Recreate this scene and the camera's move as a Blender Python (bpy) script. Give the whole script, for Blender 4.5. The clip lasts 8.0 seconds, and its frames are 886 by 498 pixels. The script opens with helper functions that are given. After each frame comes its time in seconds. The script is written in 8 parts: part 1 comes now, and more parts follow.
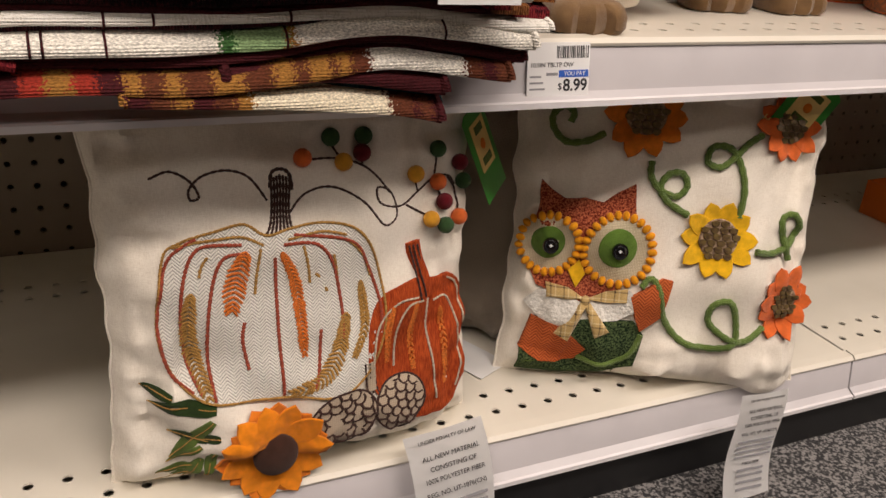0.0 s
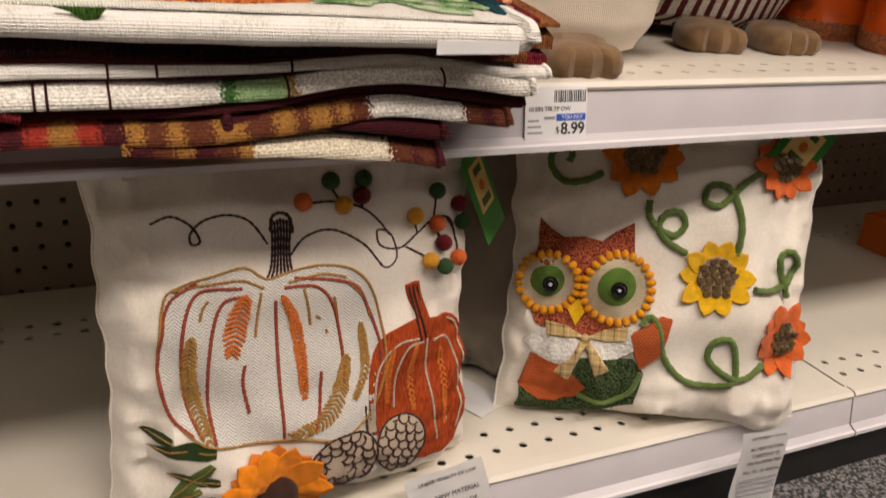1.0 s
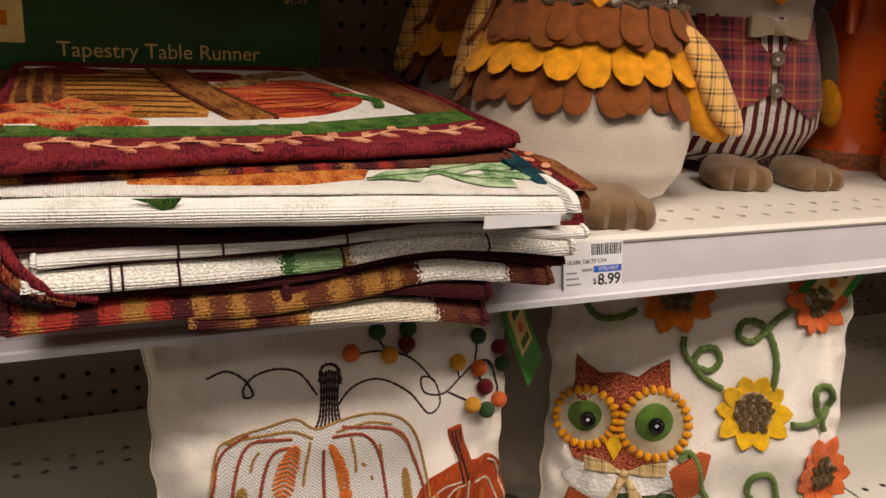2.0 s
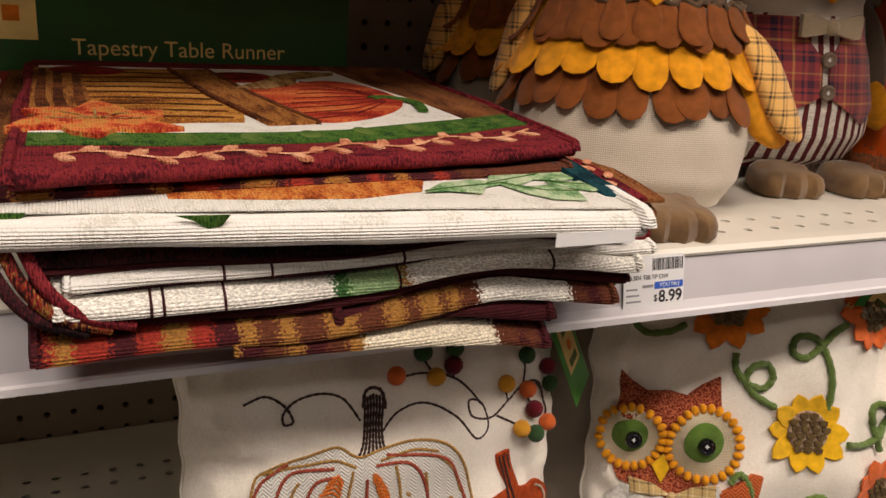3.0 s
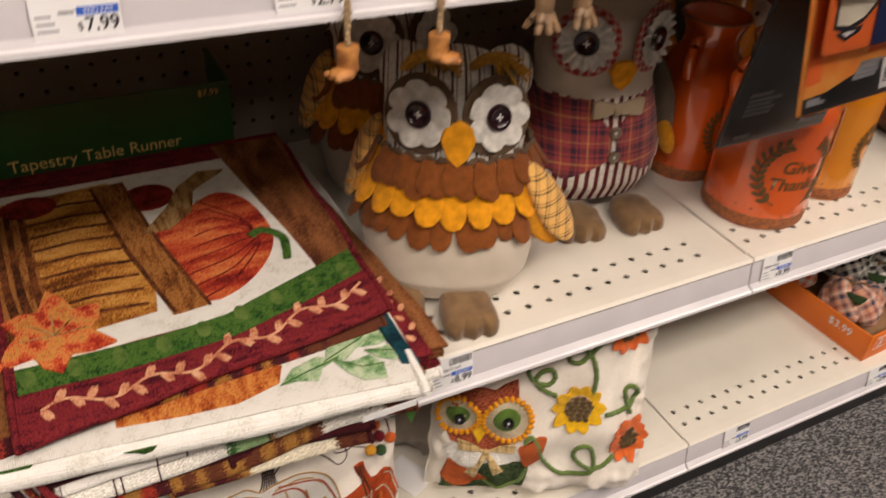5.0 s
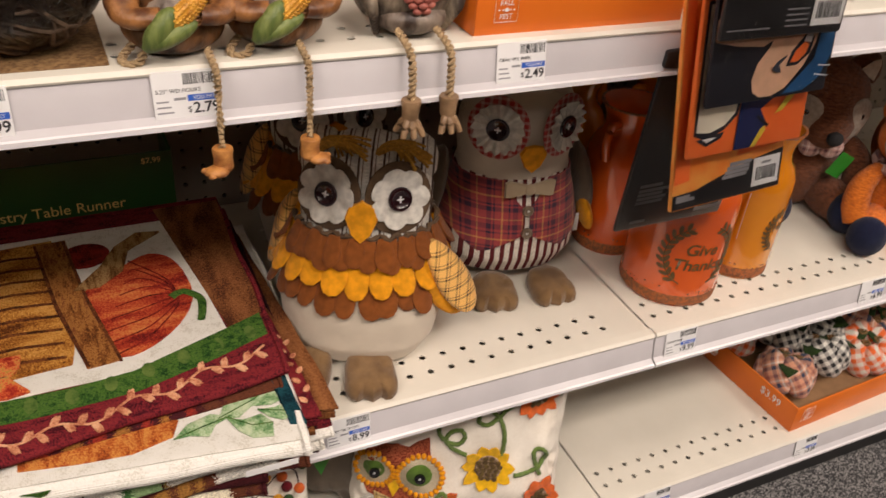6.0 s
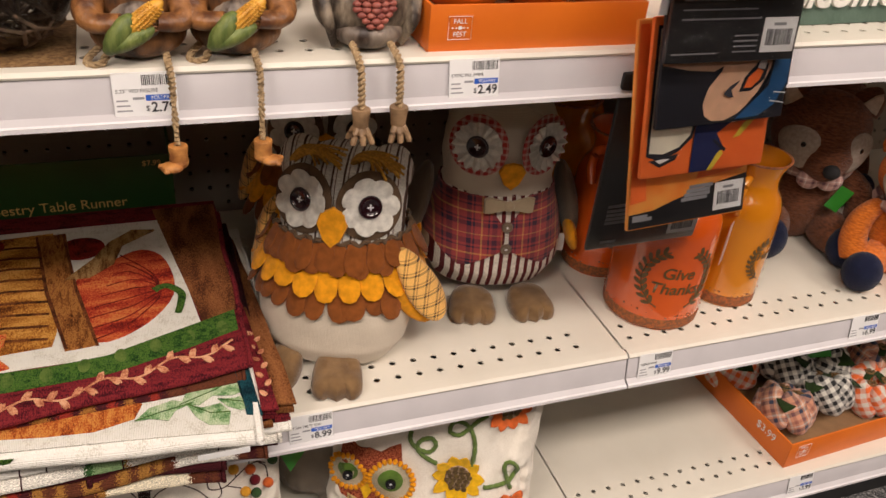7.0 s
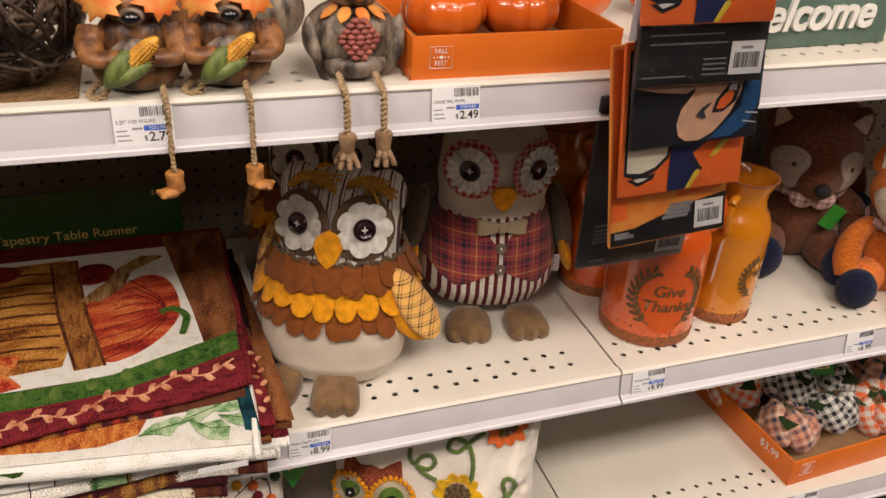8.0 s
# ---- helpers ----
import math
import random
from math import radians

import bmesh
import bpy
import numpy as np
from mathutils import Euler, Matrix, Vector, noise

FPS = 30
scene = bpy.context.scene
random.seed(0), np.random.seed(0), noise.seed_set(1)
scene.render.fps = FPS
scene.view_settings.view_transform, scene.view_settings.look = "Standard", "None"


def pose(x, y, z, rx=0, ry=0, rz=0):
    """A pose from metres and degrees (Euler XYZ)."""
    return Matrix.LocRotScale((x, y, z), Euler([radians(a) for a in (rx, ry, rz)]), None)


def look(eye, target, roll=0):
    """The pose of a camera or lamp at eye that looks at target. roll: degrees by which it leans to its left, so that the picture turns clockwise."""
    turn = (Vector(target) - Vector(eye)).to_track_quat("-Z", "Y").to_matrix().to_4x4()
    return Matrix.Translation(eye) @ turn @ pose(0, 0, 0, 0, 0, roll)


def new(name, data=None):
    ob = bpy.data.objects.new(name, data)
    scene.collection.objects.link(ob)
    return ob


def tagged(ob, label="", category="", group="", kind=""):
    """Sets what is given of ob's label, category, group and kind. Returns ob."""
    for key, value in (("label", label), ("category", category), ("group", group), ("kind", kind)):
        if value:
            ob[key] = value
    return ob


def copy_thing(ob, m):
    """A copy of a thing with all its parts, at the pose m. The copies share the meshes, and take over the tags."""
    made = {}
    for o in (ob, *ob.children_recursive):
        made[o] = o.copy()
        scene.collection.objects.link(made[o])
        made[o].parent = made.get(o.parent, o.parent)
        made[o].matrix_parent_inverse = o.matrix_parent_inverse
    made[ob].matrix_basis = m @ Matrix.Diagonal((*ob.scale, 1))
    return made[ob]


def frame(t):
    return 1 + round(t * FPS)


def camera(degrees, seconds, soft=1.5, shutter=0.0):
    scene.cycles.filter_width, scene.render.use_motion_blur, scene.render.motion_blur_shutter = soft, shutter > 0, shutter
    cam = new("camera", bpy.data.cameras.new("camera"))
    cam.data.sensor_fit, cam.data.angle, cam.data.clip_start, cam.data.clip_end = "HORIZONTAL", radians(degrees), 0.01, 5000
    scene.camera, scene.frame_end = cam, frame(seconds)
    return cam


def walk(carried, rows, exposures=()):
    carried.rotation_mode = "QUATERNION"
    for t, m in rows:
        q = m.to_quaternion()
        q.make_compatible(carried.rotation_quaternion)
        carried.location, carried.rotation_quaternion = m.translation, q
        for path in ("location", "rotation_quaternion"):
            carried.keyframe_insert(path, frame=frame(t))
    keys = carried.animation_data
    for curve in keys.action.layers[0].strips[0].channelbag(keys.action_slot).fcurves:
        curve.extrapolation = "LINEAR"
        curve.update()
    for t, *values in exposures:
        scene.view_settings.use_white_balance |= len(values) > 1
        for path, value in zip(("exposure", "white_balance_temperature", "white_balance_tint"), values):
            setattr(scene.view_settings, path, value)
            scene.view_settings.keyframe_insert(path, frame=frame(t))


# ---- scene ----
cam = camera(56.1, 8.0, 1.5, 0.5)
PATH = [
    (0, (-0.028, -0.467, 0.557), (0.769, 1.166, -0.278), 4.7),
    (0.5, (-0.027, -0.466, 0.558), (0.773, 1.172, -0.265), 4.6),
    (1, (-0.028, -0.466, 0.567), (0.776, 1.194, -0.207), 4.4),
    (1.5, (-0.032, -0.466, 0.589), (0.765, 1.241, -0.083), 4.0),
    (2, (-0.046, -0.464, 0.614), (0.727, 1.286, 0.031), 3.4),
    (3.5, (-0.068, -0.396, 0.611), (0.742, 1.327, -0.002), 3.5),
    (4, (-0.062, -0.406, 0.736), (0.737, 1.156, -0.226), 5.2),
    (4.5, (-0.057, -0.455, 0.889), (0.735, 0.998, -0.233), 5.4),
    (5, (-0.033, -0.498, 1.005), (0.776, 0.905, -0.168), 4.4),
    (6.3, (0.083, -0.602, 1.085), (0.834, 0.9, -0.001), 6.4),
    (6.5, (0.098, -0.615, 1.086), (0.813, 0.907, 0.003), 6.4),
    (7, (0.135, -0.652, 1.091), (0.784, 0.913, 0.029), 5.6),
    (7.5, (0.153, -0.679, 1.094), (0.771, 0.919, 0.062), 4.4),
    (8, (0.157, -0.696, 1.102), (0.759, 0.926, 0.097), 3.7),
]
walk(cam, [(t, look(eye, target, roll)) for t, eye, target, roll in PATH], exposures=[(0, 0.0)])

# ---- light: a shop ceiling with fluorescent troffers over the aisle ----
world = bpy.data.worlds.new("world")
scene.world = world
world.use_nodes = True
world.node_tree.nodes["Background"].inputs[0].default_value = (0.9, 0.85, 0.78, 1)
world.node_tree.nodes["Background"].inputs[1].default_value = 0.07


def area(name, x, y, z, sx, sy, power, target=None):
    d = bpy.data.lights.new(name, "AREA")
    d.shape, d.size, d.size_y, d.energy = "RECTANGLE", sx, sy, power
    d.color = (1.0, 0.855, 0.755)
    ob = new(name, d)
    ob.matrix_world = look((x, y, z), target or (x, y, 0))
    return ob


for ly, power in ((-0.75, 10), (-1.7, 51), (-3.3, 10)):
    for lx in (-1.3, 0.6, 2.5):
        area("ceiling_tube_lamp", lx, ly, 2.86, 1.2, 0.5, power)


# ---- materials ----
def mat(name, col, rough=0.6, col2=None, scale=60.0, detail=4.0, bump=0.0, bscale=400.0, metal=0.0, coat=0.0, spec=0.5, sheen=0.0, trans=0.0, lo=0.35, hi=0.65, stretch=(1, 1, 1), per_object=0.0):
    m = bpy.data.materials.new(name)
    m.use_nodes = True
    nt = m.node_tree
    n, l = nt.nodes, nt.links
    b = n["Principled BSDF"]
    b.inputs["Roughness"].default_value = rough
    b.inputs["Metallic"].default_value = metal
    b.inputs["Coat Weight"].default_value = coat
    b.inputs["Coat Roughness"].default_value = 0.08
    b.inputs["Specular IOR Level"].default_value = spec
    b.inputs["Sheen Weight"].default_value = sheen
    b.inputs["Transmission Weight"].default_value = trans
    tc = n.new("ShaderNodeTexCoord")
    mp = n.new("ShaderNodeMapping")
    mp.inputs["Scale"].default_value = stretch
    l.new(tc.outputs["Object"], mp.inputs["Vector"])
    no = n.new("ShaderNodeTexNoise")
    no.inputs["Scale"].default_value = scale
    no.inputs["Detail"].default_value = detail
    l.new(mp.outputs[0], no.inputs["Vector"])
    ra = n.new("ShaderNodeValToRGB")
    ra.color_ramp.elements[0].position, ra.color_ramp.elements[1].position = lo, hi
    c2 = col2 or tuple(c * 0.82 for c in col)
    ra.color_ramp.elements[0].color = (*c2, 1)
    ra.color_ramp.elements[1].color = (*col, 1)
    l.new(no.outputs["Fac"], ra.inputs["Fac"])
    out = ra.outputs["Color"]
    if per_object:
        oi = n.new("ShaderNodeObjectInfo")
        hs = n.new("ShaderNodeHueSaturation")
        mr = n.new("ShaderNodeMapRange")
        mr.inputs["To Min"].default_value, mr.inputs["To Max"].default_value = 1 - per_object, 1 + per_object
        l.new(oi.outputs["Random"], mr.inputs["Value"])
        l.new(mr.outputs[0], hs.inputs["Value"])
        l.new(out, hs.inputs["Color"])
        out = hs.outputs["Color"]
    l.new(out, b.inputs["Base Color"])
    if bump:
        n2 = n.new("ShaderNodeTexNoise")
        n2.inputs["Scale"].default_value = bscale
        n2.inputs["Detail"].default_value = 3
        l.new(mp.outputs[0], n2.inputs["Vector"])
        bu = n.new("ShaderNodeBump")
        bu.inputs["Strength"].default_value = bump
        bu.inputs["Distance"].default_value = 0.002
        l.new(n2.outputs["Fac"], bu.inputs["Height"])
        l.new(bu.outputs[0], b.inputs["Normal"])
    return m


SHELF = mat("cream_painted_steel", (0.74, 0.70, 0.61), 0.42, (0.70, 0.66, 0.57), 14, bump=0.05, bscale=900)
RAIL = mat("grey_white_plastic_rail", (0.57, 0.55, 0.57), 0.22, (0.53, 0.51, 0.53), 20)
CLEAR = mat("clear_plastic_lip", (0.80, 0.78, 0.80), 0.12, (0.74, 0.72, 0.74), 30, spec=0.8)
# cream board whose base colour is lowered to carry the shade between shelves
PEG = mat("shade_toned_pegboard", (0.30, 0.25, 0.20), 0.6, (0.26, 0.215, 0.17), 9, bump=0.1, bscale=700)
# near-black colour that stands in for the shade inside the pegboard holes
DARK = mat("hole_shade_black", (0.012, 0.010, 0.009), 0.9)
KICK = mat("black_kick_plate", (0.012, 0.012, 0.013), 0.35)
CARPET = mat("speckled_carpet", (0.25, 0.24, 0.235), 0.95, (0.024, 0.024, 0.026), 330, 4, bump=1.0, bscale=260, lo=0.46, hi=0.60)
PAINT = mat("shop_wall_paint", (0.36, 0.33, 0.29), 0.7)
TILE = mat("ceiling_tile", (0.75, 0.73, 0.69), 0.9, bump=0.4, bscale=150)


# ---- mesh helpers ----
def part(name, bm, material, parent=None, label="", smooth=True):
    me = bpy.data.meshes.new(name)
    bm.normal_update()
    bm.to_mesh(me)
    bm.free()
    me.materials.append(material)
    if smooth:
        me.polygons.foreach_set("use_smooth", [True] * len(me.polygons))
        me.set_sharp_from_angle(angle=radians(40))
    ob = new(name, me)
    if parent is not None:
        ob.parent = parent
    if label:
        tagged(ob, label)
    return ob


def raw(name, verts, faces, material, parent=None, label=""):
    me = bpy.data.meshes.new(name)
    me.from_pydata(verts, [], faces)
    me.materials.append(material)
    ob = new(name, me)
    if parent is not None:
        ob.parent = parent
    if label:
        tagged(ob, label)
    return ob


def thing(name, label, category, m=None, group="", kind=""):
    ob = new(name)
    ob.empty_display_size = 0.05
    if m is not None:
        ob.matrix_basis = m
    return tagged(ob, label, category, group, kind)


def add_box(bm, x0, x1, y0, y1, z0, z1, bevel=0.0, seg=2, m=None):
    r = bmesh.ops.create_cube(bm, size=1)
    vs = r["verts"]
    bmesh.ops.scale(bm, verts=vs, vec=(x1 - x0, y1 - y0, z1 - z0))
    bmesh.ops.translate(bm, verts=vs, vec=((x0 + x1) / 2, (y0 + y1) / 2, (z0 + z1) / 2))
    if bevel:
        es = list({e for v in vs for e in v.link_edges})
        r = bmesh.ops.bevel(bm, geom=es, offset=bevel, segments=seg, affect="EDGES", profile=0.5)
        vs = list({v for f in r["faces"] for v in f.verts} | {v for v in vs if v.is_valid})
    if m is not None:
        bmesh.ops.transform(bm, matrix=m, verts=[v for v in vs if v.is_valid])
    return bm


def boxm(*a, **k):
    return add_box(bmesh.new(), *a, **k)


def _moved(bm, m):
    bmesh.ops.transform(bm, matrix=m, verts=bm.verts)
    return bm


def extrude_profile(pts, x0, x1):
    """A closed outline of (y, z) points drawn out along x."""
    bm = bmesh.new()
    a = [bm.verts.new((x0, y, z)) for y, z in pts]
    b = [bm.verts.new((x1, y, z)) for y, z in pts]
    n = len(pts)
    for i in range(n):
        bm.faces.new((a[i], a[(i + 1) % n], b[(i + 1) % n], b[i]))
    bm.faces.new(a[::-1])
    bm.faces.new(b)
    bmesh.ops.recalc_face_normals(bm, faces=bm.faces)
    return bm


def perforated(cells, u, v, w, pu, pv, r, depth, other):
    """Verts and faces of a sheet of pu x pv cells with a round hole each. cells: (i, j) of the cells; u, v, w: axes of the sheet and of its depth, at the corner other."""
    k = 8
    verts, faces = [], []
    o, u, v, w = Vector(other), Vector(u), Vector(v), Vector(w)
    sq = []
    for i in range(k):
        a = 2 * math.pi * i / k
        c, s = math.cos(a), math.sin(a)
        q = max(abs(c), abs(s))
        sq.append((c / q * pu / 2, s / q * pv / 2, c * r, s * r))
    for i, j in cells:
        base = len(verts)
        cx, cy = (i + 0.5) * pu, (j + 0.5) * pv
        for a, b, c, d in sq:
            verts.append(o + u * (cx + a) + v * (cy + b))
            verts.append(o + u * (cx + c) + v * (cy + d))
            verts.append(o + u * (cx + c) + v * (cy + d) + w * depth)
        for i2 in range(k):
            n2 = (i2 + 1) % k
            p, q = base + 3 * i2, base + 3 * n2
            faces.append((p, q, q + 1, p + 1))
            faces.append((p + 1, q + 1, q + 2, p + 2))
    return verts, faces


# ---- the shelving: places that all the rest goes by ----
FLOOR_Z = 0.050
BACK_Y = 0.446
Z1, Z2, Z3 = 0.144, 0.460, 0.848          # tops of the base deck and the two shelves
SEAM = 0.663                              # joint between the two bays
BAYS = ((SEAM - 1.219, SEAM), (SEAM, SEAM + 1.219))
I = 0.0254

ground = part("ground", boxm(-6, 7, -6, 6, FLOOR_Z - 0.1, FLOOR_Z), CARPET)
tagged(ground, "dark grey speckled shop carpet with light flecks", "floor", kind="structure")
ceiling = part("ceiling", boxm(-6, 7, -6, 6, 2.95, 3.05), TILE)
tagged(ceiling, "white tiled shop ceiling", "ceiling", kind="structure")
for nm, a in (("wall_north", (-6, 7, 5.9, 6)), ("wall_south", (-6, 7, -6, -5.9)), ("wall_west", (-6, -5.9, -5.9, 5.9)), ("wall_east", (6.9, 7, -5.9, 5.9))):
    tagged(part(nm, boxm(*a, FLOOR_Z, 2.95), PAINT), "plain cream painted shop wall", "wall", kind="structure")

# pegboard back with real holes, and a near-black sheet added behind for their shade
NZ = 66
for k, (xa, xb) in enumerate(BAYS):
    nx = 48
    cells = [(i, j) for i in range(nx) for j in range(NZ)]
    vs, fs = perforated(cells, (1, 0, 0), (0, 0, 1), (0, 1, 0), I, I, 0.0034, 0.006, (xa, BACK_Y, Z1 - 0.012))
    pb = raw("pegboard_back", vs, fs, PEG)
    tagged(pb, "cream perforated pegboard back panel of the shelving, its colour darkened for shelf shade", "pegboard", kind="structure")
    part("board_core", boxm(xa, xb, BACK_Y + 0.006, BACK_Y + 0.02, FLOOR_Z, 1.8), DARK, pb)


RAIL_PROFILE = [(0.012, 0.0), (0.002, -0.001), (-0.001, -0.005), (-0.006, -0.033), (-0.012, -0.037), (-0.012, -0.040), (0.004, -0.040), (0.010, -0.036)]


def shelf(name, xa, xb, z, label, front=0.0):
    th = thing(name, label, "shelf", pose(0, 0, z), "shelves of the display")
    g = 0.0012
    xa, xb = xa + g, xb - g
    rows = [(0.031 + front, 0.25), (0.055 + front, 0.25), (0.340, 0.25), (0.364, 0.25)]
    n = int((xb - xa) / I)
    verts, faces = [], []
    # strips with holes, joined by plain sheet
    y = 0.010 + front
    def plain(y0, y1):
        b = len(verts)
        verts.extend([Vector((xa, y0, 0)), Vector((xb, y0, 0)), Vector((xb, y1, 0)), Vector((xa, y1, 0))])
        faces.append((b, b + 1, b + 2, b + 3))
    for yc, off in rows:
        y0, y1 = yc - 0.010, yc + 0.010
        if y0 > y + 1e-6:
            plain(y, y0)
        x0 = xa + off * I
        vs, fs = perforated([(i, 0) for i in range(n - 1)], (1, 0, 0), (0, 1, 0), (0, 0, -1), I, 0.02, 0.0039, 0.0015, (x0, y0, 0))
        b = len(verts)
        verts.extend(vs)
        faces.extend(tuple(b + q for q in f) for f in fs)
        for p, q in ((xa, x0), (x0 + (n - 1) * I, xb)):
            if q - p > 1e-5:
                b = len(verts)
                verts.extend([Vector((p, y0, 0)), Vector((q, y0, 0)), Vector((q, y1, 0)), Vector((p, y1, 0))])
                faces.append((b, b + 1, b + 2, b + 3))
        y = y1
    plain(y, BACK_Y - 0.001)
    raw("deck", verts, faces, SHELF, th)
    part("underside", boxm(xa, xb, 0.012 + front, BACK_Y - 0.001, -0.024, -0.022), SHELF, th)
    pr = [(yy + front, zz) for yy, zz in RAIL_PROFILE]
    part("price_rail", extrude_profile(pr, xa, xb), RAIL, th, "grey white plastic price rail")
    lip = [(-0.0125 + front, -0.0365), (-0.0145 + front, -0.0375), (-0.0145 + front, -0.0415), (-0.002 + front, -0.0425), (-0.002 + front, -0.0405)]
    part("rail_lip", extrude_profile(lip, xa, xb), CLEAR, th, "clear glossy plastic lip")
    top = [(0.010 + front, 0.0018), (0.000 + front, 0.0012), (-0.003 + front, -0.002), (-0.0022 + front, -0.004), (0.002 + front, -0.0005), (0.010 + front, 0.0004)]
    part("rolled_edge", extrude_profile(top, xa, xb), SHELF, th)
    return th


for xa, xb in BAYS:
    shelf("base_deck", xa, xb, Z1, "cream steel base deck with rows of small holes")
    shelf("shelf", xa, xb, Z2, "cream steel shelf with rows of small holes")
    shelf("upper_shelf", xa, xb, Z3, "cream steel upper shelf loaded with autumn decorations")
    kp = part("kick_plate", boxm(xa, xb, 0.0, 0.012, FLOOR_Z, Z1 - 0.043), KICK)
    tagged(kp, "black kick plate under the base deck", "kick plate", kind="structure")

# ==== THINGS ====
def weave_mat(name, col, col2, scale=900.0, rough=0.9, bump=0.5, stain=None):
    """Woven cloth: two crossed thread waves for grain and relief, and a slow blotch of a second tone."""
    m = bpy.data.materials.new(name)
    m.use_nodes = True
    n, l = m.node_tree.nodes, m.node_tree.links
    b = n["Principled BSDF"]
    b.inputs["Roughness"].default_value = rough
    b.inputs["Sheen Weight"].default_value = 0.25
    b.inputs["Specular IOR Level"].default_value = 0.2
    tc = n.new("ShaderNodeTexCoord")
    waves = []
    for d in ("X", "Y"):
        w = n.new("ShaderNodeTexWave")
        w.bands_direction = d
        w.inputs["Scale"].default_value = scale / 6.28
        w.inputs["Distortion"].default_value = 1.5
        w.inputs["Detail"].default_value = 1
        w.inputs["Detail Scale"].default_value = 2
        l.new(tc.outputs["Object"], w.inputs["Vector"])
        waves.append(w)
    mx = n.new("ShaderNodeMath")
    mx.operation = "MULTIPLY"
    l.new(waves[0].outputs["Fac"], mx.inputs[0])
    l.new(waves[1].outputs["Fac"], mx.inputs[1])
    no = n.new("ShaderNodeTexNoise")
    no.inputs["Scale"].default_value = 35
    no.inputs["Detail"].default_value = 6
    l.new(tc.outputs["Object"], no.inputs["Vector"])
    ad = n.new("ShaderNodeMath")
    ad.operation = "MULTIPLY_ADD"
    ad.inputs[1].default_value = 0.45
    l.new(mx.outputs[0], ad.inputs[0])
    sc = n.new("ShaderNodeMath")
    sc.operation = "MULTIPLY"
    sc.inputs[1].default_value = 0.75
    l.new(no.outputs["Fac"], sc.inputs[0])
    l.new(sc.outputs[0], ad.inputs[2])
    ra = n.new("ShaderNodeValToRGB")
    ra.color_ramp.elements[0].position, ra.color_ramp.elements[1].position = 0.15, 0.7
    ra.color_ramp.elements[0].color, ra.color_ramp.elements[1].color = (*col2, 1), (*col, 1)
    l.new(ad.outputs[0], ra.inputs["Fac"])
    l.new(ra.outputs["Color"], b.inputs["Base Color"])
    bu = n.new("ShaderNodeBump")
    bu.inputs["Strength"].default_value = bump
    bu.inputs["Distance"].default_value = 0.0006
    l.new(mx.outputs[0], bu.inputs["Height"])
    l.new(bu.outputs[0], b.inputs["Normal"])
    return m


